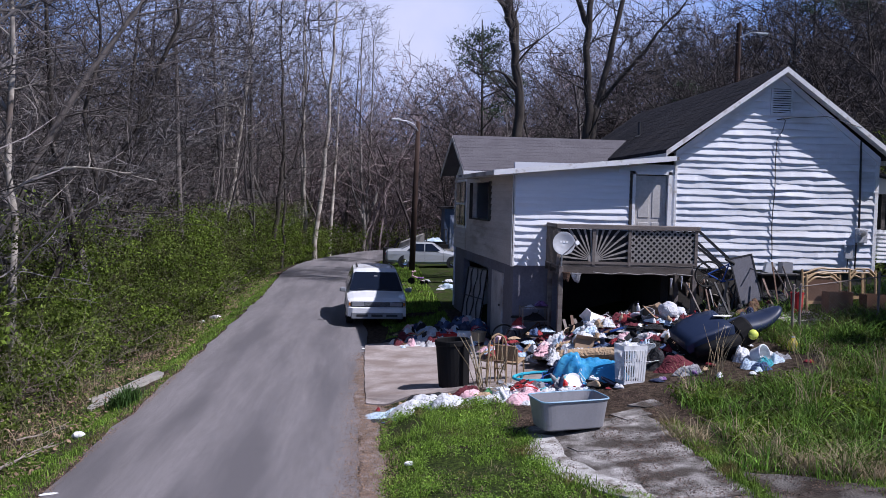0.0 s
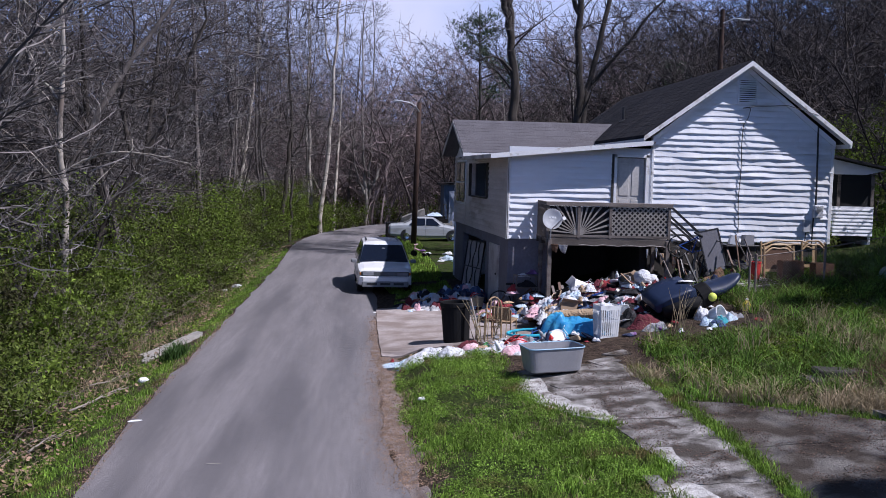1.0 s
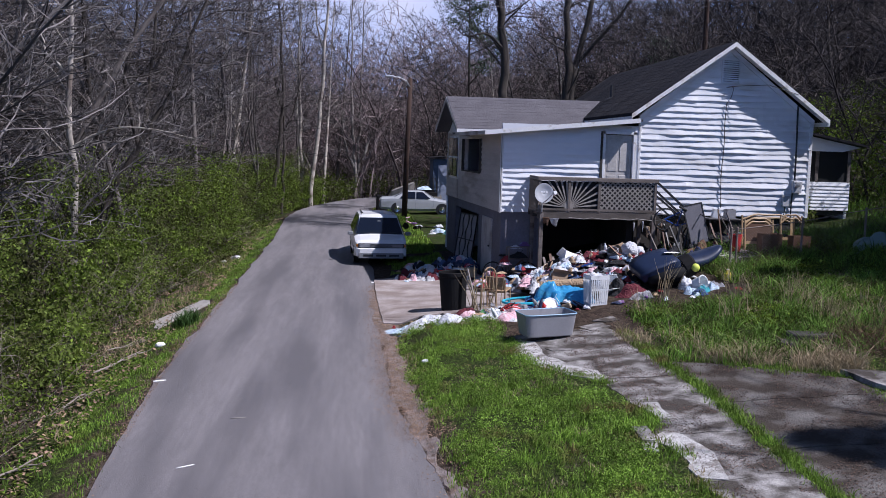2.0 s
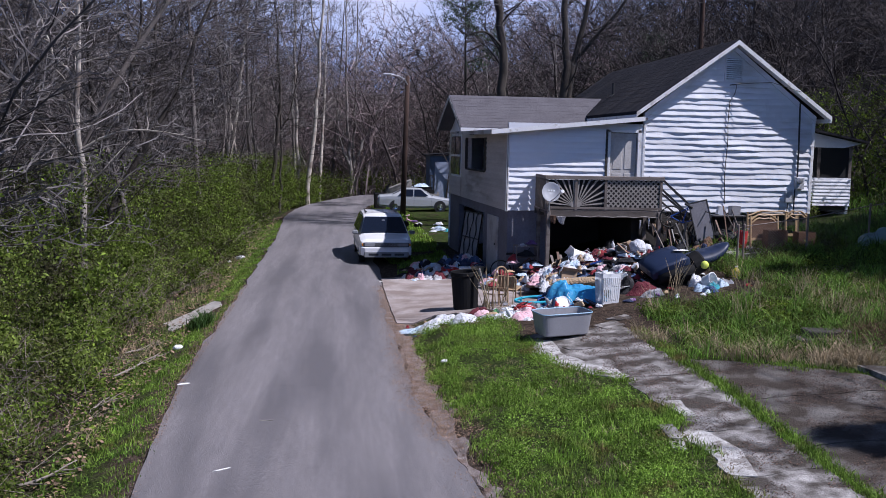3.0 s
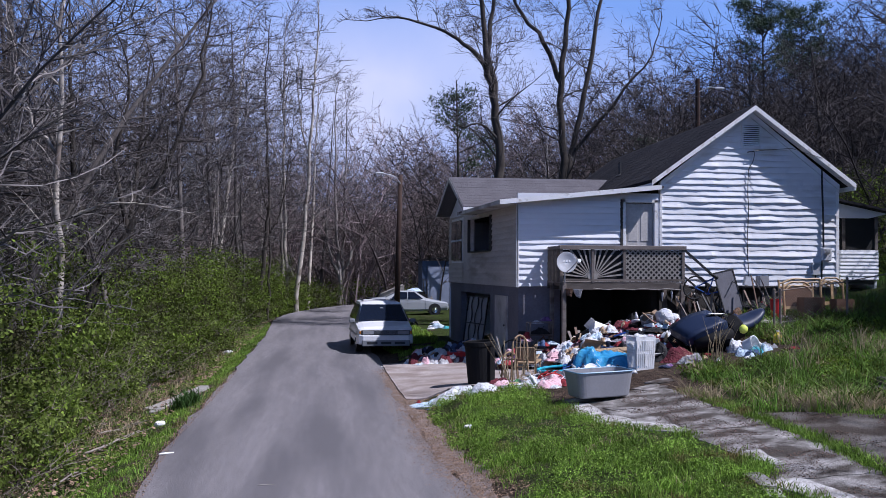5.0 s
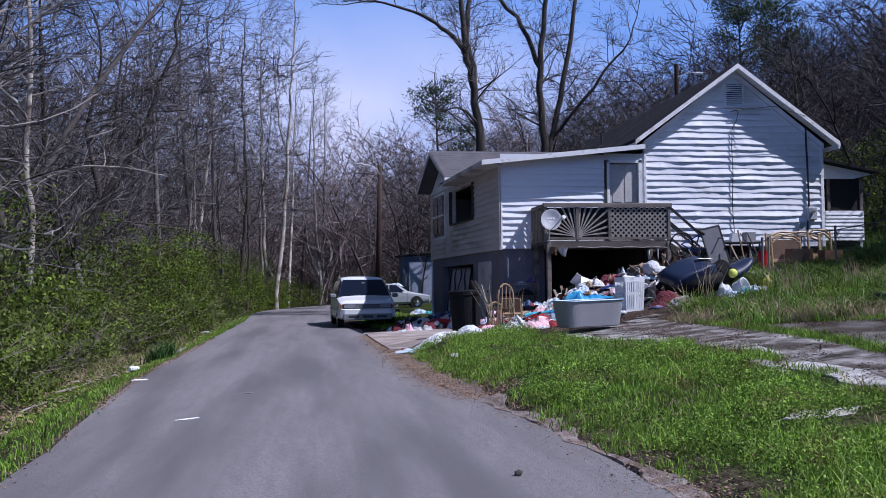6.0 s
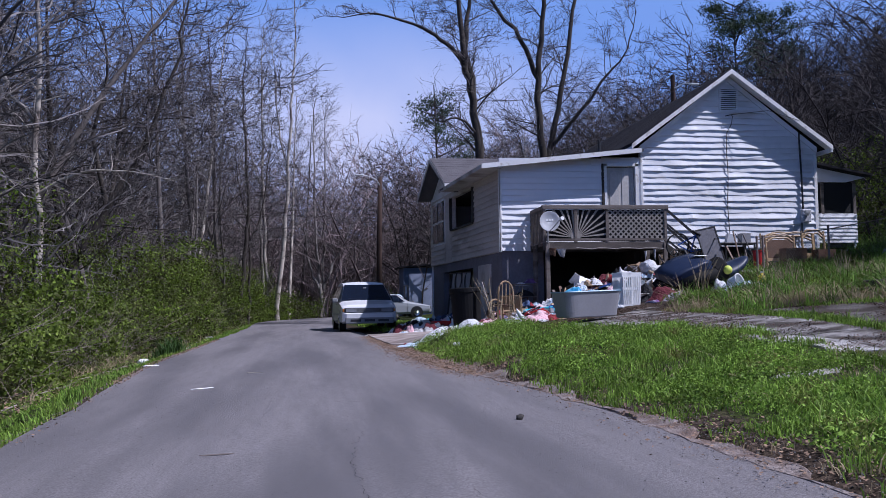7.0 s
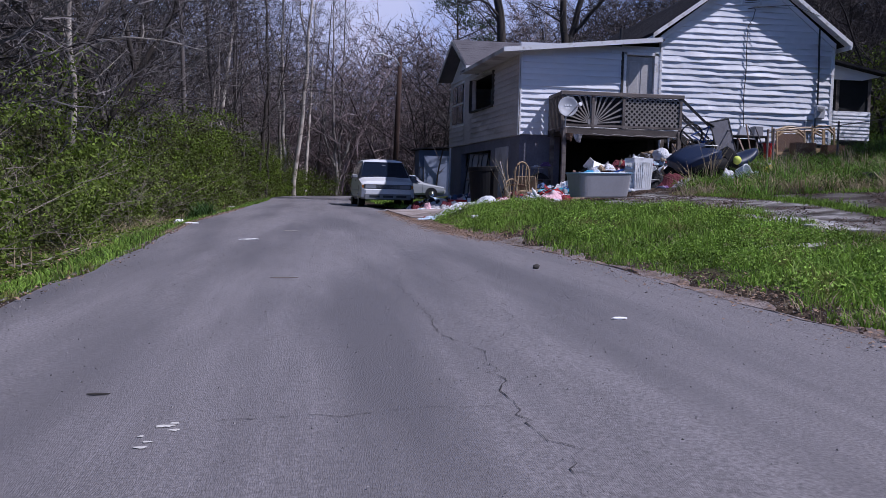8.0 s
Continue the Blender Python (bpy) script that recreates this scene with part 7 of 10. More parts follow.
def crack(path, seed, w=0.007):
    r = random.Random(seed)
    pts = []
    for (x0, y0), (x1, y1) in zip(path, path[1:]):
        n = max(2, int(math.hypot(x1 - x0, y1 - y0) / 0.05))
        for i in range(n):
            pts.append((x0 + (x1 - x0) * i / n + r.gauss(0, 0.012), y0 + (y1 - y0) * i / n + r.gauss(0, 0.012)))
    V, F = [], []
    for i, (x, y) in enumerate(pts):
        ww = 0.6 * w * r.uniform(0.15, 1.0) * (1 if r.random() < 0.85 else 0.1)
        dx, dy = pts[min(i + 1, len(pts) - 1)][0] - pts[max(0, i - 1)][0], pts[min(i + 1, len(pts) - 1)][1] - pts[max(0, i - 1)][1]
        L = math.hypot(dx, dy) + 1e-6
        for s in (1, -1):
            V.append((x - dy / L * ww * s * 0.5, y + dx / L * ww * s * 0.5, road_z(x, y) + 0.0025))
        if i:
            F.append((2 * i - 2, 2 * i - 1, 2 * i + 1, 2 * i))
    ob = raw_mesh("road_crack", V, F, CRACK)
    return tagged(ob, "thin dark crack in the asphalt", "crack", kind="structure")


crack([(-1.60, -1.9), (-1.56, -1.2), (-1.55, -1.02), (-1.50, -0.86), (-1.56, -0.72), (-1.55, -0.40), (-1.54, -0.25), (-1.50, 0.2), (-1.49, 0.54), (-1.61, 1.04), (-1.58, 1.5), (-1.62, 2.9), (-1.5, 4.2)], 1, 0.008)
crack([(-2.42, -0.56), (-2.30, -0.52), (-2.1, -0.50), (-1.83, -0.43), (-1.55, -0.40)], 2)
crack([(-1.47, 0.66), (-1.2, 1.2), (-1.1, 2.2)], 3, 0.006)
crack([(-3.4, 6.0), (-2.6, 6.2), (-1.2, 6.1)], 4, 0.008)
for k in range(14):
    y = 12 + k * 2.6
    crack([(-3.3 + 0.3 * math.sin(k), y), (-2.2, y + 0.15 * math.cos(k * 2)), (-1.2 + 0.4 * math.sin(k * 3), y + 0.1)], 10 + k, 0.010)
rc = random.Random(77)


def road_bit(name, x, y, lx, ly, h, a, mat, label, cat):
    bm = bmesh.new()
    bmesh.ops.create_icosphere(bm, subdivisions=2, radius=1.0)
    for v in bm.verts:
        v.co *= 1 + 0.3 * noise.noise(v.co * 2 + Vector((x, y, 0)))
    bmesh.ops.transform(bm, matrix=pose(0, 0, h * 0.3, 0, 0, a) @ Matrix.Diagonal((lx / 2, ly / 2, h / 2, 1)), verts=bm.verts)
    ob = part(name, bm, mat)
    ob.location = (x, y, road_z(x, y) + 0.002 if float(road_left(y)) < x < float(road_right(y)) else lands(x, y) + 0.02)
    return tagged(ob, label, cat)


PAPER = material("litter_paper", (0.75, 0.75, 0.74), 0.8, 0.1, 4, 0.1, 40)
road_bit("stick", -2.75, -0.22, 0.07, 0.006, 0.008, 3, DARK, "short dark twig on the asphalt", "stick")
road_bit("stick", -2.35, 3.37, 0.2, 0.010, 0.010, 12, DECKWOOD, "pale stick on the asphalt", "stick")
road_bit("paper_scrap", -2.92, 7.9, 0.26, 0.03, 0.015, 35, PAPER, "white paper strip on the lane", "litter")
road_bit("paper_scrap", -0.62, 1.52, 0.09, 0.02, 0.015, 10, PAPER, "white paper scrap on the lane", "litter")
road_bit("stone", -0.34, 4.6, 0.06, 0.05, 0.05, 0, DARK, "small dark stone on the lane", "stone")
road_bit("stick", -2.52, 10.05, 0.25, 0.02, 0.012, 8, LATTICE, "pale stick on the lane", "stick")
road_bit("paper_cup", -4.85, 15.9, 0.20, 0.14, 0.12, 20, PAPER, "crushed white cup on the verge", "litter")
road_bit("paper_bag", -5.35, 32.3, 0.45, 0.25, 0.16, 20, PAPER, "crumpled white paper on the verge", "litter")
road_bit("paper_bag", -5.75, 32.0, 0.25, 0.2, 0.12, 50, PAPER, "crumpled white paper on the verge", "litter")
road_bit("paper_scrap", -4.15, 12.36, 0.24, 0.07, 0.03, 25, PAPER, "white scrap at the lane's edge", "litter")
road_bit("paper_scrap", -0.1, 24.6, 0.5, 0.12, 0.02, 30, PAPER, "white paper strip on the driveway", "litter")
road_bit("pale_stone", 0.55, 13.2, 0.16, 0.1, 0.07, 0, PAPER, "pale stone at the lane's edge", "stone")
for dx, dy, s in ((0, 0, 0.022), (0.02, 0.20, 0.03), (0.05, 0.16, 0.02), (-0.02, 0.1, 0.012), (0.04, 0.23, 0.018), (0.0, 0.05, 0.014)):
    bm = bmesh.new()
    lathe(bm, [(0.0, 0), (s, 0), (s * 0.7, 0.0012), (0.0, 0.0015)], 14, Matrix.Diagonal((0.75, 0.45, 1, 1)))
    for v in bm.verts:
        f = 1 + 0.9 * noise.noise(Vector((v.co.x * 90 + dx * 50, v.co.y * 90, dy * 30)))
        v.co.x, v.co.y = v.co.x * f, v.co.y * f
    ob = part("paint_fleck", bm, CHIP)
    ob.location = (-2.52 + dx, -0.80 + dy, road_z(-2.5, -0.7) + 0.002)
    tagged(ob, "pale worn fleck on the asphalt", "mark", kind="structure")
V, F = [], []
for k in range(9000):
    if k < 2600:
        x, y = rc.uniform(-3.9, 0.6), rc.uniform(-2, 14)
        if x > float(road_right(y)) or x < float(road_left(y)):
            continue
        s, z = rc.uniform(0.002, 0.005), road_z(x, y) + 0.006
    else:
        y = rc.uniform(-2, 24) if k % 3 else rc.uniform(-2, 9)
        x = float(road_right(y)) + rc.gauss(0.08, 0.26) if k % 4 else float(road_left(y)) + rc.gauss(-0.02, 0.12)
        inside = float(road_left(y)) < x < float(road_right(y))
        s, z = rc.uniform(0.002, 0.0065), (road_z(x, y) + 0.006 if inside else lands(x, y) + 0.02)
    i = len(V)
    a = rc.random() * 6
    V += [(x + s * math.cos(a + q), y + s * math.sin(a + q), z) for q in (0, 2.1, 4.2)] + [(x, y, z + s)]
    F += [(i, i + 1, i + 3), (i + 1, i + 2, i + 3), (i + 2, i, i + 3)]
tagged(raw_mesh("road_grit", V, F, material("grit", (0.2, 0.19, 0.185), 0.9, 0.3, 9, 0, 10, rnd=0.6, island=True)), "loose grit on the asphalt", "grit", kind="stuff")


# ---- the yard's clutter ----
PRINT = dict(white=(0.46, 0.48, 0.54), pale_blue=(0.55, 0.6, 0.66), pink=(0.6, 0.55, 0.56), red=(0.16, 0.01, 0.02), maroon=(0.05, 0.01, 0.015), navy=(0.08, 0.09, 0.13), black=(0.05, 0.05, 0.055), teal=(0.4, 0.5, 0.5), orange=(0.2, 0.05, 0.02), tan=(0.25, 0.17, 0.1), grey=(0.5, 0.5, 0.5), denim=(0.03, 0.05, 0.12), purple=(0.35, 0.3, 0.4), green=(0.3, 0.4, 0.3), brown=(0.06, 0.035, 0.02), yellow=(0.4, 0.3, 0.05))
CLOTH = {}
for nm, col in dict(white=(0.60, 0.61, 0.64), pale_blue=(0.45, 0.56, 0.68), pink=(0.68, 0.42, 0.47), red=(0.25, 0.028, 0.035), maroon=(0.12, 0.02, 0.03), navy=(0.025, 0.035, 0.08), black=(0.015, 0.015, 0.018), teal=(0.05, 0.32, 0.38),
                    orange=(0.55, 0.16, 0.03), tan=(0.42, 0.30, 0.19), grey=(0.30, 0.30, 0.32), denim=(0.07, 0.11, 0.22), purple=(0.16, 0.08, 0.22), green=(0.06, 0.2, 0.07), brown=(0.14, 0.08, 0.05), yellow=(0.65, 0.52, 0.06)).items():
    CLOTH[nm] = material(nm + "_fabric", col, 0.9, 0.2, 5.0, 0.3, 120, dark=PRINT[nm], stain=0.22, stain_scale=5, folds=0.045)
PLASTIC = {}
for nm, col in dict(white=(0.75, 0.76, 0.77), black=(0.016, 0.016, 0.018), blue=(0.03, 0.08, 0.30), teal=(0.05, 0.42, 0.55), grey=(0.26, 0.26, 0.277), red=(0.5, 0.03, 0.03), yellow=(0.75, 0.60, 0.05), navy=(0.018, 0.028, 0.062), lime=(0.62, 0.70, 0.12), green=(0.04, 0.2, 0.08), tan=(0.45, 0.34, 0.22)).items():
    PLASTIC[nm] = material(nm + "_plastic", col, 0.42, 0.08, 3.0, 0.03, 60, spec=0.25, dark=tuple(c * 0.7 for c in col), stain=0.1, stain_scale=4)
TARP = material("blue_tarp", (0.04, 0.26, 0.52), 0.3, 0.15, 3, 0.15, 25, dark=(0.10, 0.42, 0.62), stain=0.35, stain_scale=3, spec=0.5, folds=0.012)
CARD = material("cardboard", (0.27, 0.19, 0.125), 0.9, 0.12, 3, 0.1, 40)
WOODTAN = material("varnished_tan_wood", (0.38, 0.26, 0.135), 0.5, 0.2, 2, 0.1, 30, stretch=(1, 1, 5))
WOODBROWN = material("brown_board", (0.10, 0.052, 0.03), 0.6, 0.25, 2, 0.15, 30, stretch=(1, 1, 4))
RUSTY = material("rusty_pipe", (0.20, 0.16, 0.14), 0.75, 0.25, 6, 0.2, 60)
WICKER = material("dry_wicker", (0.30, 0.21, 0.125), 0.85, 0.25, 9, 0.5, 60)


def fold_dome(rx, ry, h, seed, folds=0.6, segs=34, rings=13, power=2.6):
    """Crumpled cloth: a few slumped lobes with drawn folds across them and an uneven hem; power squares the lobes."""
    r = random.Random(int(seed * 1000) + 7)
    lobes = [(0.0, 0.0, 1.0, 0.6)] + [(r.uniform(-0.5, 0.5), r.uniform(-0.5, 0.5), r.uniform(0.4, 0.75), r.uniform(0.6, 1.05)) for k in range(r.randint(2, 4))]
    th, waves = r.uniform(0, math.pi), r.uniform(4.0, 8.5)
    bm = bmesh.new()

    def height(px, py, u):
        base = max(hh * (1 - min(1.0, math.hypot(px - lx, py - ly) / lr) ** power) for lx, ly, lr, hh in lobes) * h
        q = Vector((px * 2.1 + seed, py * 2.1, seed * 1.3))
        f = (px * math.cos(th) + py * math.sin(th)) * waves + 3.2 * noise.noise(q)
        ridge = 0.5 + 0.5 * math.cos(2 * f)
        fine = 1 - min(1, abs(noise.noise(q * 3.1)) * 3.0) ** 0.8
        return base + min(h, 0.15) * folds * (0.34 * ridge + 0.16 * fine - 0.15) * (1 - u ** 3)

    top = bm.verts.new((0, 0, max(0.01, height(0, 0, 0))))
    grid = []
    for i in range(1, rings + 1):
        u = i / rings
        ring = []
        for k in range(segs):
            a = 2 * math.pi * k / segs
            e = 1 + 0.42 * noise.noise(Vector((math.cos(a) * 1.3, math.sin(a) * 1.3, seed))) + 0.17 * noise.noise(Vector((math.cos(a) * 4, math.sin(a) * 4, seed + 3)))
            px, py = u * math.cos(a), u * math.sin(a)
            ring.append(bm.verts.new((rx * px * e, ry * py * e, max(0.0, height(px, py, u) * (1 - u ** 6)) if i < rings else 0.0)))
        grid.append(ring)
    for k in range(segs):
        bm.faces.new((top, grid[0][k], grid[0][(k + 1) % segs]))
    for a, b in zip(grid, grid[1:]):
        for k in range(segs):
            bm.faces.new((a[k], b[k], b[(k + 1) % segs], a[(k + 1) % segs]))
    bm.faces.new(grid[-1])
    return bm


def seat_on_land(bm, x, y, extra=0.0, rot=0.0, tilt=(0, 0)):
    """Turn about z and let the underside follow the ground."""
    m = pose(0, 0, 0, tilt[0], tilt[1], rot)
    z0 = lands(x, y)
    for v in bm.verts:
        v.co = m @ v.co
        if extra == 0.0:
            v.co.z += lands(x + v.co.x, y + v.co.y) - z0 - 0.01
    return z0


def garment(name, label, x, y, rx, ry, h, mat, seed, extra=0.0, rot=0.0, cat="clothes", folds=0.75, tilt=(0, 0), segs=36, rings=13, power=2.6):
    if name == "garment":
        # name by what such a cloth would be
        kinds = {"white_fabric": "towel", "pale_blue_fabric": "bed_sheet", "denim_fabric": "trousers", "black_fabric": "jacket", "navy_fabric": "jacket", "pink_fabric": "blouse", "red_fabric": "shirt", "maroon_fabric": "shirt", "grey_fabric": "sweater", "tan_fabric": "blanket", "brown_fabric": "blanket"}
        name = kinds.get(mat.name.split(".")[0], "garment")
    bm = fold_dome(rx, ry, min(h, 1.25 * min(rx, ry) + 0.03), seed, folds, segs, rings, power)
    z0 = seat_on_land(bm, x, y, extra, rot, tilt)
    ob = part(name, bm, mat, smooth=True)
    ob.location = (x, y, z0 + extra)
    return tagged(ob, label, cat)


def carton(x, y, z, w, d, h, rot, mat, label, name="carton", cat="box", tilt=(0, 0), flaps=True):
    t = thing(name, label, cat)
    bm = bmesh.new()
    for x0, x1, y0, y1 in ((-w / 2, w / 2, -d / 2, -d / 2 + 0.012), (-w / 2, w / 2, d / 2 - 0.012, d / 2), (-w / 2, -w / 2 + 0.012, -d / 2 + 0.012, d / 2 - 0.012), (w / 2 - 0.012, w / 2, -d / 2 + 0.012, d / 2 - 0.012)):
        box(bm, x0, x1, y0, y1, 0, h)
    box(bm, -w / 2 + 0.012, w / 2 - 0.012, -d / 2 + 0.012, d / 2 - 0.012, 0, 0.012)
    part("body", bm, mat, t)
    if flaps:
        for s in (-1, 1):
            bm = bmesh.new()
            prism(bm, [(-w / 2, s * d / 2, h), (w / 2, s * d / 2, h), (w / 2, s * (d / 2 + 0.12), h + 0.05), (-w / 2, s * (d / 2 + 0.12), h + 0.05)], (0, 0, 0.008))
            part("flap", bm, mat, t)
    t.matrix_basis = pose(x, y, z, tilt[0], tilt[1], rot)
    return t


def bucket(x, y, z, r, h, mat, label, name="bucket", tilt=(0, 0)):
    t = thing(name, label, "bucket")
    bm = bmesh.new()
    lathe(bm, [(r * 0.0, 0.0), (r * 0.78, 0.0), (r * 0.98, h - 0.03), (r * 1.06, h - 0.03), (r * 1.06, h), (r * 0.95, h), (r * 0.75, 0.03), (0.0, 0.03)], 20)
    part("body", bm, mat, t, smooth=False)
    bm = bmesh.new()
    tube(bm, [(r * math.cos(a) * 1.02, -0.05 - 0.10 * math.sin(a), h - 0.02 + r * 0.7 * math.sin(a)) for a in np.linspace(0, math.pi, 9)], 0.006, 5)
    part("handle", bm, STEEL, t)
    t.matrix_basis = pose(x, y, z, tilt[0], tilt[1], 30)
    return t


def bag(x, y, z, r, mat, label, seed, name="rubbish_bag", squash=0.8):
    bm = bmesh.new()
    bmesh.ops.create_icosphere(bm, subdivisions=3, radius=1.0)
    for v in bm.verts:
        n = v.co.normalized()
        f = 1 + 0.22 * noise.noise(n * 1.5 + Vector((seed, 0, 0))) + 0.2 * (1 - 2 * abs(noise.noise(n * 2.8 + Vector((0, seed, 0))))) + 0.1 * (1 - 3 * abs(noise.noise(n * 6.5 + Vector((seed, seed, 0)))))
        v.co = Vector((n.x * f, n.y * f, max(-0.75, n.z * f * (1.0 if n.z < 0.5 else 1.12)) * squash)) * r
    ob = part(name, bm, mat, smooth=True)
    ob.location = (x, y, z + r * 0.75 * squash)
    return tagged(ob, label, "bag")


# the barrel
PLASTIC["black"] = material("matt_black_plastic", (0.012, 0.012, 0.013), 0.7, 0.15, 3.0, 0.05, 60, spec=0.12)
barrel = thing("trash_barrel", "black plastic trash barrel standing on the driveway", "barrel")
bm = bmesh.new()
lathe(bm, [(0.0, 0), (0.285, 0.0), (0.30, 0.02), (0.335, 0.86), (0.35, 0.865), (0.35, 0.92), (0.325, 0.92), (0.29, 0.05), (0.0, 0.05)], 28)
part("body", bm, PLASTIC["black"], barrel, smooth=False)
bm = bmesh.new()
lathe(bm, [(0.330, 0.83), (0.352, 0.845), (0.354, 0.93), (0.338, 0.945), (0.322, 0.93), (0.322, 0.83)], 28)
part("rim", bm, PLASTIC["black"], barrel)
bm = bmesh.new()
lathe(bm, [(0.0, 0.80), (0.30, 0.80), (0.29, 0.84), (0.0, 0.86)], 20)
part("fill", bm, PLASTIC["black"], barrel)
barrel.matrix_basis = pose(1.60, 18.42, lands(1.6, 18.42) + 0.035, 0, -3, 0)

# the tub
tub = thing("plastic_tub", "grey plastic stock tub with a pale blue rim on the path", "tub")


def oval(a, b, z, n=32, p=7.0):
    return [Vector((a * math.copysign(abs(math.cos(t)) ** (2 / p), math.cos(t)), b * math.copysign(abs(math.sin(t)) ** (2 / p), math.sin(t)), z)) for t in (2 * math.pi * k / n for k in range(n))]


def ovals(bm, rows):
    rings = [[bm.verts.new(q) for q in oval(*r)] for r in rows]
    for a, b in zip(rings, rings[1:]):
        for k in range(len(a)):
            bm.faces.new((a[k], a[(k + 1) % len(a)], b[(k + 1) % len(a)], b[k]))
    bm.faces.new(rings[0][::-1])
    bm.faces.new(rings[-1])
    return bm


bm = ovals(bmesh.new(), [(0.50, 0.29, 0), (0.52, 0.31, 0.02), (0.585, 0.365, 0.46), (0.575, 0.355, 0.46), (0.50, 0.29, 0.03)])
part("body", bm, PLASTIC["grey"], tub, "grey plastic")
bm = bmesh.new()
pts = oval(0.59, 0.37, 0.465)
tube(bm, pts + [pts[0]], 0.015, 6, False)
part("rim", bm, material("pale_blue_plastic", (0.22, 0.36, 0.48), 0.4), tub, "pale blue rim")
tub.matrix_basis = pose(2.95, 13.92, lands(2.95, 13.8) + 0.08, 0, -1.5, 12) @ Matrix.Diagonal((0.93, 0.93, 0.95, 1))
garment("rag", "grey rag slumped inside the tub", 3.05, 13.95, 0.3, 0.2, 0.18, CLOTH["grey"], 3.3, extra=0.13)

# laundry baskets
def basket(x, y, z, w, d, h, mat, label, rot, tilt=(0, 0)):
    t = thing("laundry_basket", label, "basket")
    bm = bmesh.new()
    box(bm, -w / 2 * 0.86, w / 2 * 0.86, -d / 2 * 0.86, d / 2 * 0.86, 0, 0.02)
    part("base", bm, mat, t)
    for zz, hh in ((0.0, 0.07), (h * 0.5, 0.05), (h - 0.09, 0.09)):
        s0, s1 = 0.86 + 0.14 * zz / h, 0.86 + 0.14 * (zz + hh) / h
        bm = bmesh.new()
        ring = [[(w / 2 * s * sx, d / 2 * s * sy, q) for sx, sy in ((-1, -1), (1, -1), (1, 1), (-1, 1))] for s, q in ((s0, zz), (s1, zz + hh), (s1 - 0.03, zz + hh), (s0 - 0.03, zz))]
        vs = [[bm.verts.new(p) for p in r] for r in ring]
        for a, b in zip(vs, vs[1:] + vs[:1]):
            for k in range(4):
                bm.faces.new((a[k], a[(k + 1) % 4], b[(k + 1) % 4], b[k]))
        part("band", bm, mat, t)
    for side in range(4):
        n = 9
        for k in range(n):
            u = -1 + 2 * (k + 0.5) / n
            p0 = {0: (u * w / 2, -d / 2), 1: (u * w / 2, d / 2), 2: (-w / 2, u * d / 2), 3: (w / 2, u * d / 2)}[side]
            bm = bmesh.new()
            beam(bm, (p0[0] * 0.87, p0[1] * 0.87, 0.06), (p0[0] * 0.985, p0[1] * 0.985, h - 0.08), 0.022, 0.012)
            part("slat", bm, mat, t)
    t.matrix_basis = pose(x, y, z, tilt[0], tilt[1], rot)
    return t


basket(4.60, 16.55, lands(4.6, 16.5), 0.46, 0.40, 0.70, PLASTIC["white"], "tall white plastic laundry basket", 12)
garment("linen", "white linen heaped in the basket", 4.60, 16.55, 0.2, 0.17, 0.14, CLOTH["white"], 8.1, extra=0.62)
basket(5.05, 17.6, lands(5.05, 17.6) + 0.2, 0.5, 0.35, 0.3, PLASTIC["white"], "low white plastic basket tipped on its side", 35, (60, 0))
basket(6.0, 18.5, lands(6.0, 18.5) + 0.15, 0.5, 0.35, 0.28, PLASTIC["black"], "dark plastic crate tipped on the heap", 60, (50, 10))

# blue tarp over a box
garment("tarp", "shiny crumpled blue tarpaulin thrown over boxes", 3.92, 17.2, 0.82, 0.52, 0.58, TARP, 4.7, folds=0.9, rot=-15, cat="tarp", segs=60, rings=22, power=5.0)
garment("tarp", "dark teal cover bunched beside the blue tarpaulin", 3.42, 17.5, 0.30, 0.42, 0.54, CLOTH["navy"], 9.2, folds=0.8, cat="tarp")

# child's play table rim
ring_t = thing("play_table", "bright teal oval plastic play table rim lying in clothes", "toy")
bm = bmesh.new()
tube(bm, [(0.52 * math.cos(a), 0.30 * math.sin(a), 0.13 + 0.04 * math.cos(a)) for a in np.linspace(0, 2 * math.pi, 33)], 0.030, 8, False)
part("rim", bm, PLASTIC["teal"], ring_t)
for x, y in ((0.0, -0.30), (0.36, 0.21), (-0.36, 0.21)):
    bm = bmesh.new()
    tube(bm, [(x, y, 0.13), (x * 1.05, y * 1.05, -0.06)], 0.026, 8)
    part("leg", bm, PLASTIC["teal"], ring_t)
ring_t.matrix_basis = pose(3.12, 17.2, lands(3.05, 17.15) + 0.06, 4, 0, -8)

# wooden stand beside the barrel, tangled in dry straw
stand = thing("bentwood_chair", "broken pale bentwood chair tangled with dry straw", "chair")
for y, w, hgt in ((-0.2, 0.20, 0.98), (0.18, 0.19, 0.62)):
    bm = bmesh.new()
    tube(bm, [(-w * 1.15, y, 0.0), (-w, y, hgt * 0.6)] + [(-w * math.cos(a), y, hgt * 0.72 + hgt * 0.28 * math.sin(a)) for a in np.linspace(0, math.pi, 9)] + [(w, y, hgt * 0.6), (w * 1.15, y, 0.0)], 0.022, 7)
    part("bent_frame", bm, WICKER, stand)
for z0, z1 in ((0.30, 0.30), (0.44, 0.46)):
    for x in (-0.2, 0.2):
        bm = bmesh.new()
        tube(bm, [(x, -0.2, z0), (x, 0.18, z1)], 0.016, 6)
        part("side_rail", bm, WICKER, stand)
bm = bmesh.new()
box(bm, -0.20, 0.20, -0.18, 0.10, 0.44, 0.47, 0.008)
part("seat", bm, WOODBROWN, stand, "split brown seat board")
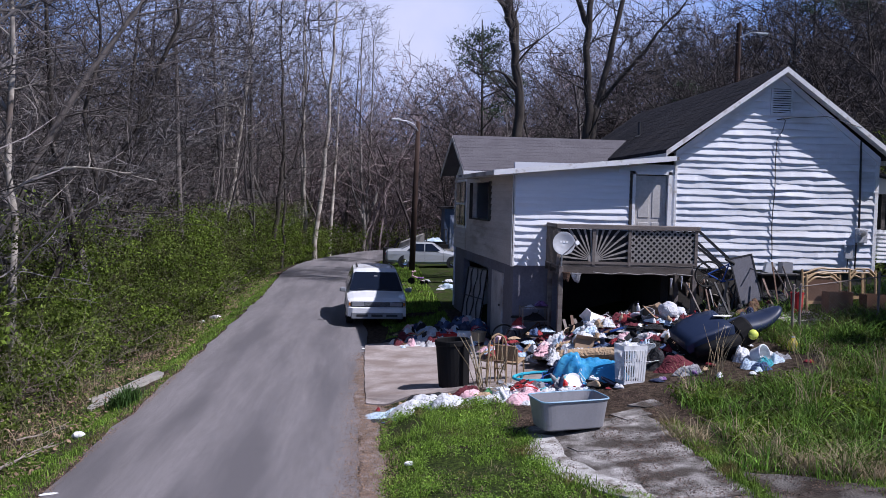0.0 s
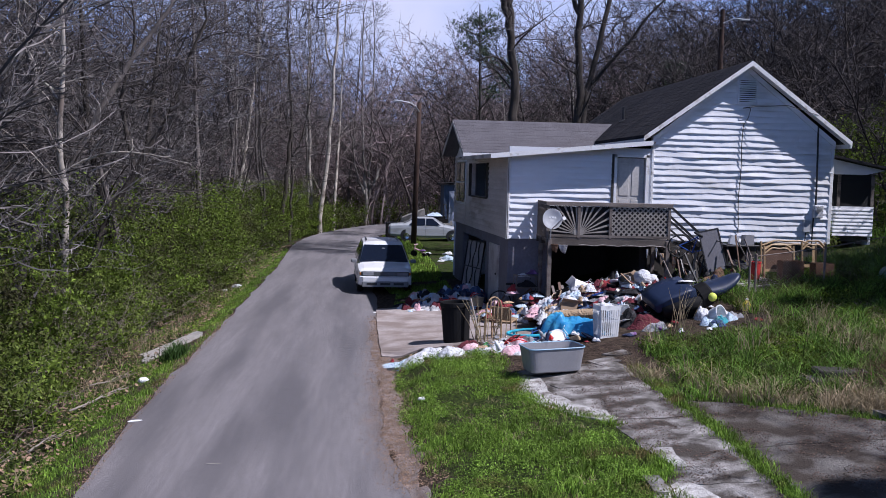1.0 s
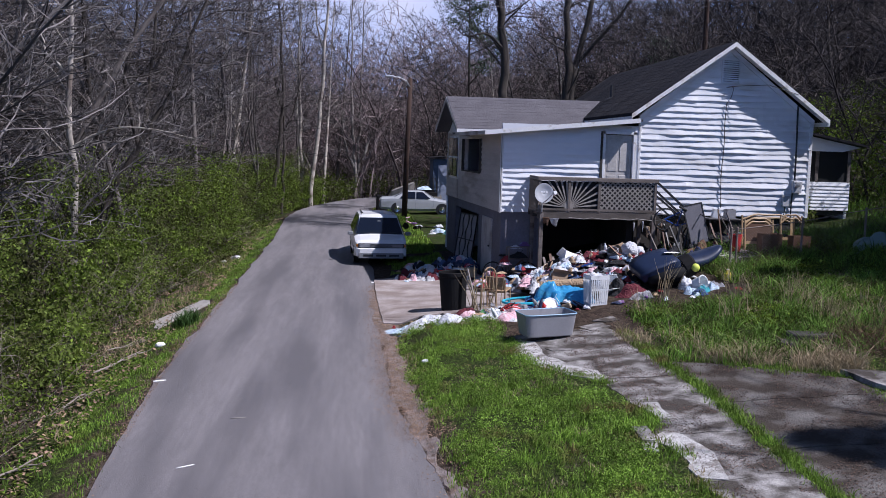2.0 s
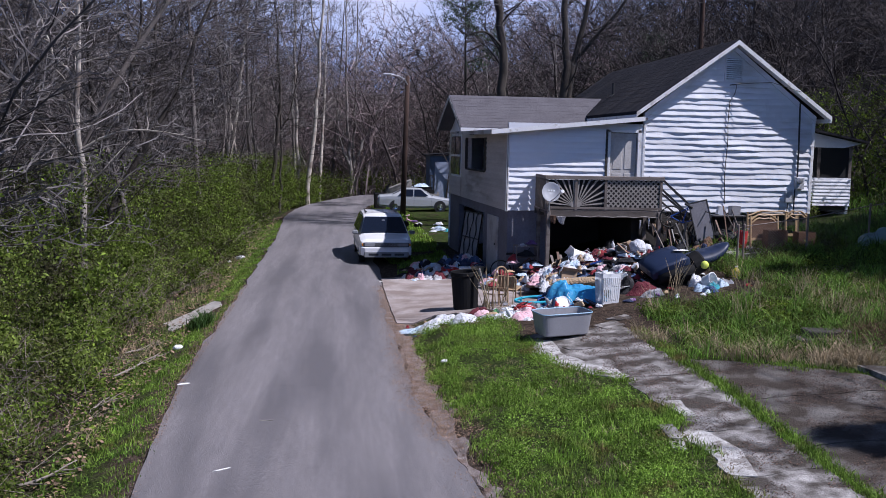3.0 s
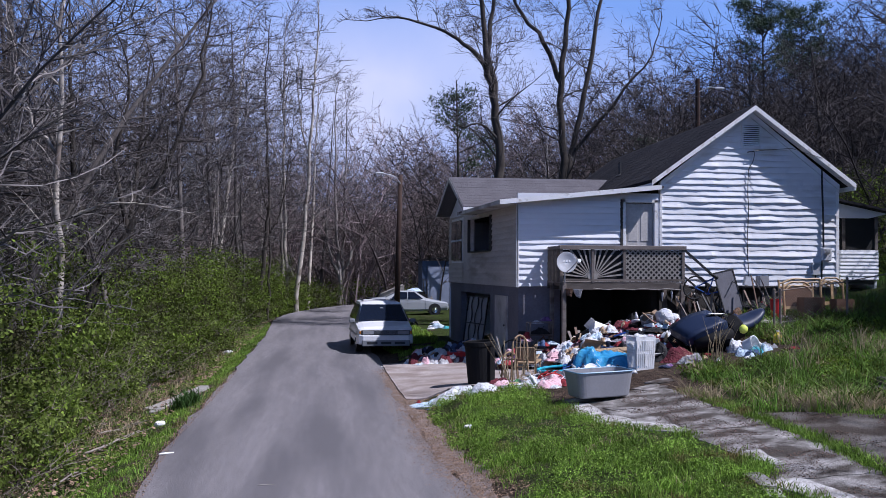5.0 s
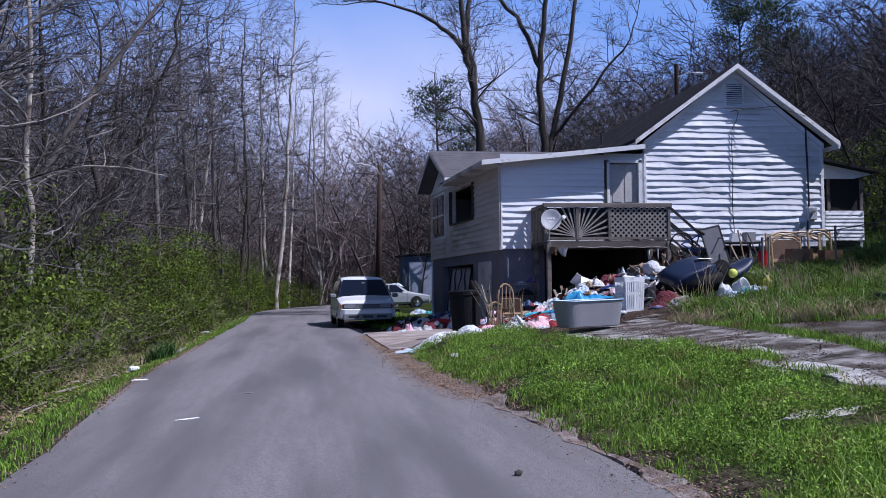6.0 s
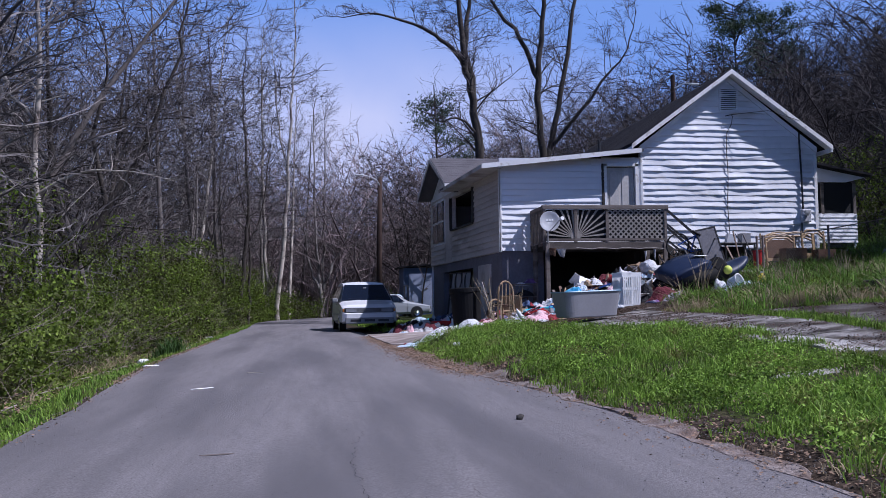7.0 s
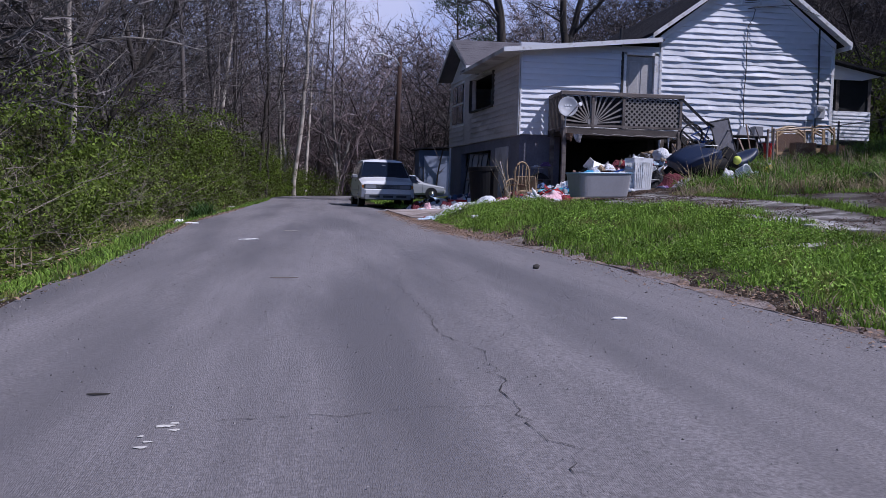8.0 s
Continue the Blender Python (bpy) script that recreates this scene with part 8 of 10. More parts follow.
for k in range(3):
    bm = bmesh.new()
    tube(bm, [(-0.1 + 0.1 * k, -0.2, 0.47), (-0.09 + 0.1 * k, -0.2, 0.92)], 0.012, 6)
    part("spindle", bm, WICKER, stand)
stand.matrix_basis = pose(2.32, 18.35, lands(2.32, 18.35) + 0.04, -6, 5, 24)
bm = bmesh.new()
beam(bm, (2.12, 17.95, lands(2.12, 17.95)), (1.86, 18.05, lands(2.0, 18.1) + 1.02), 0.07, 0.02)
tagged(part("board", bm, LATTICE), "pale split board leaning on the barrel", "board")
chair = thing("wicker_chair", "small broken wicker chair beside the stool", "chair")
for a, b in (((-0.2, -0.2, 0), (-0.22, -0.24, 0.75)), ((0.2, -0.2, 0), (0.2, -0.2, 0.42)), ((-0.2, 0.2, 0), (-0.22, 0.24, 0.8)), ((0.2, 0.2, 0), (0.2, 0.2, 0.42))):
    bm = bmesh.new()
    tube(bm, [a, b], 0.018, 6)
    part("leg", bm, WICKER, chair)
bm = bmesh.new()
box(bm, -0.23, 0.23, -0.23, 0.23, 0.40, 0.44, 0.01)
part("seat", bm, WICKER, chair)
bm = bmesh.new()
box(bm, -0.25, -0.21, -0.22, 0.22, 0.48, 0.80, 0.01)
part("backrest", bm, WICKER, chair)
chair.matrix_basis = pose(2.85, 19.2, lands(2.85, 19.2) + 0.04, 0, -8, 60)


def stalks(name, x, y, n, h, spread, mat, label, seed, w=0.010):
    r = random.Random(seed)
    bm = bmesh.new()
    for k in range(n):
        a, q = r.uniform(0, 6.28), r.uniform(0, spread)
        px, py = x + q * 0.5 * math.cos(a), y + q * 0.5 * math.sin(a)
        hh = h * r.uniform(0.5, 1.0)
        tx, ty = px + r.gauss(0, 0.28) * hh, py + r.gauss(0, 0.28) * hh
        z = lands(px, py)
        tube(bm, [(px, py, z - 0.02), ((px * 0.6 + tx * 0.4), (py * 0.6 + ty * 0.4), z + hh * 0.55), (tx, ty, z + hh)], [w, w * 0.8, w * 0.3], 4)
    ob = part(name, bm, mat)
    return tagged(ob, label, "weeds", kind="stuff")


stalks("dry_stalks", 2.02, 17.75, 10, 1.15, 0.35, STRAW, "tall dry weed stalks beside the barrel", 3)
stalks("dry_stalks", 2.45, 17.9, 8, 0.95, 0.5, STRAW, "tall dry weed stalks among clothes", 4)
stalks("dry_stalks", 6.15, 16.4, 16, 1.0, 0.5, STRAW, "dry brown weed stalks before the blue recliner", 5, 0.007)
stalks("dry_stalks", 7.3, 15.2, 14, 0.8, 0.7, STRAW, "dry brown weed stalks in the grass", 6, 0.006)
stalks("dry_stalks", 8.0, 14.2, 12, 0.7, 0.7, STRAW, "dry brown weed stalks in the grass", 7, 0.006)
stalks("dry_stalks", 6.6, 13.6, 14, 0.7, 0.8, STRAW, "dry brown weed stalks in the grass", 8, 0.006)

# clothes along the driveway's edge
G1 = [(0.22, 16.9, 0.34, 0.30, 0.13, "pale_blue"), (0.55, 16.55, 0.36, 0.28, 0.20, "white"), (0.95, 16.75, 0.42, 0.30, 0.20, "white"), (1.32, 16.45, 0.40, 0.33, 0.32, "white"), (0.30, 16.35, 0.22, 0.16, 0.08, "denim"), (0.42, 16.5, 0.15, 0.11, 0.10, "orange"), (0.08, 16.6, 0.2, 0.16, 0.06, "black"),
      (0.75, 17.15, 0.42, 0.2, 0.12, "black"), (1.2, 17.25, 0.35, 0.2, 0.12, "black"), (1.72, 17.1, 0.26, 0.22, 0.22, "maroon"), (1.78, 16.85, 0.24, 0.2, 0.18, "pink"), (0.55, 16.95, 0.2, 0.15, 0.10, "teal"), (1.6, 16.35, 0.2, 0.15, 0.10, "grey"), (0.65, 16.2, 0.25, 0.14, 0.07, "white")]
G2 = [(1.95, 16.45, 0.36, 0.2, 0.14, "grey"), (2.25, 16.4, 0.34, 0.26, 0.18, "white"), (2.55, 16.2, 0.36, 0.28, 0.20, "pink"), (2.75, 16.55, 0.32, 0.26, 0.26, "pink"), (2.4, 16.85, 0.3, 0.25, 0.2, "white"), (2.7, 16.95, 0.26, 0.22, 0.26, "red"), (2.2, 17.05, 0.24, 0.18, 0.16, "green"), (3.1, 16.5, 0.26, 0.2, 0.14, "white"), (2.95, 16.15, 0.22, 0.2, 0.13, "red"),
      (3.0, 16.9, 0.24, 0.2, 0.16, "pale_blue"), (3.35, 16.75, 0.26, 0.18, 0.12, "grey"), (3.45, 16.3, 0.24, 0.2, 0.14, "white"), (3.15, 15.95, 0.18, 0.14, 0.12, "tan"), (2.0, 16.75, 0.2, 0.16, 0.12, "tan"), (2.6, 15.95, 0.18, 0.14, 0.09, "white"), (3.75, 16.15, 0.2, 0.16, 0.12, "black"), (3.3, 16.05, 0.16, 0.14, 0.14, "brown")]
for i, (x, y, rx, ry, h, c) in enumerate(G1 + G2):
    garment("garment", "crumpled %s cloth dropped beside the driveway" % c.replace("_", " "), x, y, rx * 1.1, ry * 1.1, h * 0.75, CLOTH[c], 1.7 * i + 0.4, rot=37 * i)["group"] = "scattered clothes"

# scraps trodden flat round the piles
rs_ = random.Random(91)
for k in range(110):
    if k < 45:
        x, y = rs_.uniform(0.0, 3.9), rs_.uniform(15.9, 17.5)
    elif k < 80:
        x, y = rs_.uniform(3.4, 8.0), rs_.uniform(16.0, 19.5)
    else:
        x, y = rs_.uniform(0.6, 3.2), rs_.uniform(24.4, 27.0)
    c = rs_.choice(["white", "white", "pink", "red", "navy", "black", "tan", "teal", "grey", "pale_blue", "brown", "purple"])
    garment("scrap", "small %s rag trodden flat on the ground" % c.replace("_", " "), x, y, rs_.uniform(0.05, 0.15), rs_.uniform(0.04, 0.10), rs_.uniform(0.03, 0.08), CLOTH[c], 900 + 1.7 * k, rot=61 * k, extra=0.045 if (0 < x < 3.9 and y > 17.5) else 0.02, segs=12, rings=5)["group"] = "trodden scraps"

# the heap before and under the deck
rh = random.Random(14)


def heap_h(x, y):
    return 0.80 * math.exp(-((x - 5.4) / 1.7) ** 2 - ((y - 20.9) / 1.3) ** 2) + 0.35 * math.exp(-((x - 6.6) / 1.0) ** 2 - ((y - 19.4) / 0.9) ** 2)


COLS = ["white", "white", "pink", "red", "maroon", "navy", "black", "black", "grey", "denim", "purple", "brown", "tan", "pale_blue", "red", "white"]
for k in range(26):
    x, y = rh.gauss(5.6, 0.95), rh.gauss(20.7, 0.75)
    c = rh.choice(["black", "navy", "maroon", "grey", "brown", "denim"])
    garment("garment", "dark %s clothes in the heap under the deck" % c, x, y, rh.uniform(0.4, 0.6), rh.uniform(0.35, 0.5), max(0.2, heap_h(x, y)) * rh.uniform(0.8, 1.05), CLOTH[c], 40 + k * 1.3, rot=k * 51)["group"] = "rubbish heap"
for k in range(290):
    x, y = rh.uniform(3.5, 7.8), rh.uniform(18.2, 22.3)
    if (x > 6.9 and y < 19.3) or (4.2 < x < 5.1 and y < 19.2) or (x < 4.25 and y < 20.2):
        continue
    c = rh.choice(COLS)
    garment("garment", "crumpled %s cloth on the heap before the deck" % c.replace("_", " "), x, y, rh.uniform(0.12, 0.30), rh.uniform(0.09, 0.20), rh.uniform(0.05, 0.13), CLOTH[c], 90 + k * 2.1, extra=max(0.0, heap_h(x, y) * 0.92 - 0.02), rot=k * 77, folds=1.5, segs=24, rings=9, power=2.2)["group"] = "rubbish heap"
for k in range(7):
    x, y = rh.uniform(4.3, 7.0), rh.uniform(19.0, 21.8)
    m = rh.choice(["white", "black", "grey", "tan", "white"])
    bucket(x, y, lands(x, y) + heap_h(x, y) * 0.92, rh.uniform(0.09, 0.16), rh.uniform(0.18, 0.32), PLASTIC[m], "%s plastic bucket lying on the heap" % m, tilt=(rh.uniform(-80, 80), rh.uniform(-40, 40)))["group"] = "buckets on the heap"
for k in range(6):
    x, y = rh.uniform(4.2, 7.0), rh.uniform(19.2, 22.2)
    carton(x, y, lands(x, y) + heap_h(x, y) * 0.9, rh.uniform(0.25, 0.45), rh.uniform(0.2, 0.35), rh.uniform(0.15, 0.3), rh.uniform(0, 180), rh.choice([CARD, PLASTIC["white"], PLASTIC["black"], CARD]), "open carton sunk in the heap", tilt=(rh.uniform(-35, 35), rh.uniform(-35, 35)))["group"] = "cartons on the heap"
bag(6.35, 20.0, lands(6.35, 20) + 0.60, 0.19, CLOTH["white"], "white knotted rubbish bag on top of the heap", 3.0)
bag(6.65, 20.15, lands(6.6, 20) + 0.52, 0.13, CLOTH["white"], "small white rubbish bag on the heap", 5.0)
for k in range(16):
    x, y = rh.gauss(5.3, 0.45), rh.gauss(20.3, 0.35)
    c = rh.choice(["red", "maroon", "red", "maroon", "white", "pink"])
    garment("garment", "crumpled %s shirt on top of the heap" % c, x, y, rh.uniform(0.16, 0.28), rh.uniform(0.12, 0.22), rh.uniform(0.08, 0.16), CLOTH[c], 1600 + 2.3 * k, extra=heap_h(x, y) * 0.95, rot=67 * k, folds=1.3, segs=24, rings=9)["group"] = "rubbish heap"
bag(4.55, 20.2, lands(4.5, 20.2) + 0.4, 0.2, CLOTH["white"], "white cushion on the heap", 11.0)
rq = random.Random(88)
for k in range(34):
    x, y = rq.uniform(3.7, 5.0), rq.uniform(19.6, 21.6)
    c = rq.choice(["white", "tan", "white", "pink", "grey", "tan", "pale_blue", "red"])
    garment("garment", "crumpled %s cloth thrown down beside the deck post" % c.replace("_", " "), x, y, rq.uniform(0.14, 0.3), rq.uniform(0.1, 0.22), rq.uniform(0.08, 0.2), CLOTH[c], 1400 + 1.9 * k, extra=0.06 + max(0.0, heap_h(x, y) * 0.95), rot=59 * k, folds=1.3, segs=22, rings=8)["group"] = "rubbish heap"
# rolled carpet
roll = thing("carpet_roll", "rolled tan carpet lying across the heap", "carpet")
bm = bmesh.new()
tube(bm, [(-0.55, 0, 0.13), (0, 0.02, 0.13), (0.55, 0, 0.12)], 0.13, 14)
part("roll", bm, CLOTH["tan"], roll, smooth=False)
roll.matrix_basis = pose(4.55, 19.0, lands(4.55, 19.0) + 0.12, 0, -6, -12)
for k in range(24):
    x, y = rq.uniform(4.9, 7.4), rq.uniform(22.3, 23.4)
    c = rq.choice(["black", "brown", "grey", "maroon", "tan", "denim", "white"])
    garment("coat", "%s coats stacked in the dark under the deck" % c, x, y, rq.uniform(0.25, 0.4), rq.uniform(0.2, 0.3), rq.uniform(0.4, 1.0), CLOTH[c], 1700 + 2.1 * k, rot=37 * k, folds=1.2, segs=22, rings=8, power=3.5)["group"] = "dark bundles"
# boards leaning under the deck
for k in range(7):
    bm = bmesh.new()
    x = 4.45 + k * 0.12
    beam(bm, (x, 21.2 + 0.1 * (k % 3), lands(x, 21.2) + 0.1), (x + rh.uniform(-0.2, 0.2), 22.0, lands(x, 22) + rh.uniform(0.55, 0.9)), 0.07, 0.02)
    tagged(part("board", bm, rh.choice([CARD, DECKWOOD, WOODBROWN, DECKWOOD])), "weathered board leaning under the deck", "board", "boards under the deck")

# heap beside the van, in the shade of the house
ra = random.Random(52)
for k in range(46):
    u = ra.random()
    x, y = 0.75 + 2.3 * u + ra.gauss(0, 0.12), 24.75 - 0.35 * u + abs(ra.gauss(0, 0.75))
    c = ra.choice(["white", "white", "grey", "maroon", "black", "navy", "denim", "pale_blue", "pink", "black", "grey", "tan"])
    garment("garment", "crumpled %s cloth spread before the house wall" % c.replace("_", " "), x, y, ra.uniform(0.14, 0.30), ra.uniform(0.12, 0.24), ra.uniform(0.10, 0.24), CLOTH[c], 500 + 1.7 * k, rot=47 * k, extra=0.03, segs=20, rings=8)["group"] = "clothes by the wall"
for k in range(34):
    x, y = ra.uniform(1.0, 3.0), ra.uniform(25.0, 27.6)
    c = ra.choice(["white", "white", "pale_blue", "red", "grey", "denim", "black", "pink", "navy"])
    garment("garment", "crumpled %s cloth piled against the house wall" % c.replace("_", " "), x, y, ra.uniform(0.15, 0.34), ra.uniform(0.14, 0.26), ra.uniform(0.14, 0.22) + 0.10 * (x - 1), CLOTH[c], 700 + 1.7 * k, rot=47 * k, extra=0.05 + 0.08 * (x - 1), segs=20, rings=8)["group"] = "clothes by the wall"
SH = [(0.95, 24.75, 0.40, 0.22, 0.10, "white"), (1.5, 24.7, 0.42, 0.22, 0.12, "white"), (1.35, 25.25, 0.35, 0.3, 0.24, "pale_blue"), (1.05, 25.35, 0.24, 0.2, 0.22, "denim"), (1.9, 25.7, 0.4, 0.3, 0.3, "pink"), (2.3, 26.1, 0.5, 0.4, 0.42, "navy"), (2.75, 26.4, 0.4, 0.4, 0.5, "denim"), (3.1, 26.9, 0.28, 0.3, 0.75, "denim"),
      (1.7, 26.3, 0.5, 0.35, 0.3, "black"), (2.6, 25.3, 0.35, 0.3, 0.25, "grey"), (3.0, 25.6, 0.35, 0.3, 0.3, "black"), (0.7, 25.1, 0.2, 0.2, 0.1, "black"), (2.2, 27.1, 0.5, 0.4, 0.35, "black"), (1.6, 25.05, 0.2, 0.2, 0.15, "tan"), (0.55, 25.9, 0.4, 0.3, 0.12, "black"), (2.95, 27.6, 0.3, 0.3, 0.4, "black")]
for i, (x, y, rx, ry, h, c) in enumerate(SH):
    garment("garment", "crumpled %s cloth beside the house wall" % c.replace("_", " "), x, y, rx, ry, h, CLOTH[c], 200 + 1.9 * i, rot=29 * i)["group"] = "clothes by the wall"
carton(1.95, 25.2, lands(1.95, 25.2) + 0.03, 0.5, 0.35, 0.26, 8, PLASTIC["red"], "red plastic storage box among clothes", "storage_box", "box", flaps=False)
carton(2.45, 25.0, lands(2.45, 25) + 0.03, 0.45, 0.35, 0.3, -5, PLASTIC["white"], "white storage box with clothes", "storage_box", "box", flaps=False)
bucket(2.75, 24.6, lands(2.7, 24.6) + 0.03, 0.2, 0.35, PLASTIC["tan"], "tan flower pot beside the boxes", "flower_pot")
# black bundle with bicycle parts near the post
for i, (x, y, r, c) in enumerate(((3.15, 21.7, 0.32, "black"), (3.5, 22.0, 0.34, "navy"), (3.85, 22.25, 0.3, "black"), (3.4, 22.4, 0.36, "black"), (3.0, 22.1, 0.25, "maroon"), (4.0, 21.9, 0.22, "grey"), (3.7, 21.6, 0.2, "purple"))):
    garment("coat", "dark %s coat heaped before the basement wall" % c, x, y, r, r * 0.8, 0.42 - 0.03 * i, CLOTH[c], 300 + 2.3 * i, folds=0.9)["group"] = "dark bundles"


# the pile goes on between the post and the basement wall
for i, (x, y, r_, h_, c) in enumerate(((3.25, 22.7, 0.42, 0.75, "black"), (3.75, 22.9, 0.45, 0.9, "navy"), (4.15, 22.7, 0.4, 0.7, "maroon"), (2.95, 22.4, 0.35, 0.5, "brown"), (3.6, 22.3, 0.4, 0.55, "black"))):
    garment("coat", "dark %s coats piled between post and wall" % c, x, y, r_, r_ * 0.85, h_, CLOTH[c], 340 + 2.3 * i, folds=1.0, power=3.0)["group"] = "dark bundles"
rp = random.Random(63)
for k in range(42):
    x, y = rp.uniform(2.7, 4.25), rp.uniform(21.6, 22.9)
    up = 0.20 + 0.55 * smooth01(21.7, 22.8, y) * math.exp(-((x - 3.7) / 0.6) ** 2)
    c = rp.choice(["white", "red", "orange", "purple", "denim", "tan", "grey", "tan", "red", "pale_blue", "pink"])
    garment("garment", "crumpled %s cloth on the pile by the post" % c.replace("_", " "), x, y, rp.uniform(0.12, 0.26), rp.uniform(0.09, 0.19), rp.uniform(0.06, 0.15), CLOTH[c], 380 + 1.9 * k, extra=float(up), rot=53 * k, segs=18, rings=7)["group"] = "dark bundles"


def bicycle(label, mat):
    t = thing("bicycle", label, "bicycle")
    for x in (-0.5, 0.52):
        bm = bmesh.new()
        tube(bm, [(x + 0.31 * math.cos(a), 0, 0.32 + 0.31 * math.sin(a)) for a in np.linspace(0, 2 * math.pi, 25)], 0.022, 6, False)
        w = part("wheel", bm, RUBBER, t)
        bm = bmesh.new()
        for k in range(10):
            a = k * math.pi / 5
            tube(bm, [(x, 0, 0.32), (x + 0.30 * math.cos(a), 0, 0.32 + 0.30 * math.sin(a))], 0.003, 3)
        part("spokes", bm, STEEL, w)
    bm = bmesh.new()
    for a, b in (((-0.5, 0, 0.32), (-0.08, 0, 0.32)), ((-0.08, 0, 0.32), (-0.18, 0, 0.80)), ((-0.18, 0, 0.75), (-0.5, 0, 0.32)), ((-0.16, 0, 0.72), (0.36, 0, 0.78)), ((-0.08, 0, 0.32), (0.38, 0, 0.70)), ((0.34, 0, 0.88), (0.52, 0, 0.32))):
        tube(bm, [a, b], 0.018, 7)
    part("frame", bm, mat, t)
    bm = bmesh.new()
    tube(bm, [(0.33, -0.28, 0.95), (0.34, -0.1, 0.92), (0.34, 0.1, 0.92), (0.33, 0.28, 0.95)], 0.014, 6)
    part("handlebar", bm, BLACKMETAL, t)
    bm = bmesh.new()
    box(bm, -0.32, -0.06, -0.06, 0.06, 0.80, 0.86, 0.02)
    part("saddle", bm, RUBBER, t)
    return t


bk = bicycle("dark blue bicycle leaning over the deck steps", PLASTIC["blue"])
bk.matrix_basis = pose(8.2, 22.05, 1.85, 14, 25, 8)
bk2 = bicycle("rusty bicycle leaning on the basement wall", CLOTH["brown"])
bk2.matrix_basis = pose(3.75, 23.2, lands(3.75, 23.2) + 0.05, -14, 0, 4)

# metal shelf by the wall, with cloths
shelf = thing("metal_shelf", "rusty metal shelf with odds and ends by the wall", "shelf")
for x in (-0.32, 0.32):
    for y in (-0.16, 0.16):
        bm = bmesh.new()
        box(bm, x - 0.015, x + 0.015, y - 0.015, y + 0.015, 0, 1.12)
        part("leg", bm, DECKWOOD, shelf)
for z in (0.35, 0.75, 1.08):
    bm = bmesh.new()
    box(bm, -0.34, 0.34, -0.18, 0.18, z, z + 0.025, 0.004)
    part("board", bm, DECKWOOD, shelf)
shelf.matrix_basis = pose(3.92, 22.95, lands(3.92, 22.95) + 0.02, 0, 0, 5)
zs = lands(3.92, 22.95) + 1.13
garment("cloth", "red cloth hanging over the shelf corner", 3.52, 22.85, 0.14, 0.16, 0.42, CLOTH["red"], 411, extra=0.75, rot=10)
garment("cloth", "white cloth folded on the shelf", 3.8, 22.9, 0.2, 0.15, 0.08, CLOTH["white"], 412, extra=1.12)
garment("cloth", "purple cloth folded on the shelf", 4.08, 22.95, 0.2, 0.15, 0.1, CLOTH["purple"], 413, extra=1.12)
garment("cloth", "dark cloth on the shelf's middle board", 3.92, 22.95, 0.28, 0.15, 0.2, CLOTH["black"], 414, extra=0.80)

# things hung from the deck edge
for x, z, w, h, c in ((4.78, 2.28, 0.26, 0.26, "grey"), (4.55, 2.3, 0.2, 0.24, "brown"), (7.35, 2.25, 0.05, 0.3, "white"), (7.5, 2.1, 0.12, 0.35, "tan"), (7.1, 2.2, 0.05, 0.25, "white"), (7.85, 2.1, 0.12, 0.5, "tan")):
    bm = fold_dome(w / 2, 0.06, h, x * 3, 0.3, 16, 6)
    bmesh.ops.rotate(bm, verts=bm.verts, matrix=Euler((math.pi, 0, 0)).to_matrix())
    ob = part("hanging_cloth", bm, CLOTH[c])
    ob.location = (x, 22.20, z)
    tagged(ob, "%s cloth hung from the deck edge" % c, "cloth", "hanging cloths")

# satellite dish on the deck's corner
dish = thing("satellite_dish", "grey satellite dish fixed to the deck railing", "satellite dish", (4.36, 22.12, 2.55))
md = look((4.42, 22.00, 2.98), (3.2, 16.0, 4.6)) @ pose(0, 0, 0, 0, 180, 0)
bm = bmesh.new()
prof = [(0.0, 0.0), (0.10, 0.008), (0.20, 0.03), (0.275, 0.058), (0.282, 0.058), (0.282, 0.046), (0.2, 0.018), (0.1, -0.006), (0.0, -0.012)]
lathe(bm, prof, 28, md @ Matrix.Diagonal((0.93, 1.0, 1.0, 1)))
part("reflector", bm, GREYPLASTIC, dish, "pale grey reflector", smooth=True)
bm = bmesh.new()
tube(bm, [md @ Vector((0, -0.26, 0.04)), md @ Vector((0.1, -0.22, 0.25)), md @ Vector((0.26, -0.06, 0.36))], 0.014, 6)
arm_d = part("arm", bm, STEEL, dish)
bm = bmesh.new()
lathe(bm, [(0.0, 0), (0.05, 0), (0.06, 0.05), (0.05, 0.12), (0.0, 0.12)], 12, md @ pose(0.27, -0.05, 0.30, 0, 20, 0))
part("receiver", bm, PLASTIC["white"], dish, "white receiver head")
bm = bmesh.new()
tube(bm, [md @ Vector((0, 0, -0.01)), md @ Vector((0, 0, -0.10)), (4.42, 22.20, 2.75), (4.42, 22.22, 2.45)], 0.022, 8)
part("mount", bm, STEEL, dish)
for k in range(3):
    bm = bmesh.new()
    box(bm, -0.09 + k * 0.07, -0.04 + k * 0.07, 0.02, 0.07, 0.006, 0.012, 0, md)
    part("mark", bm, PLASTIC["white"], dish)

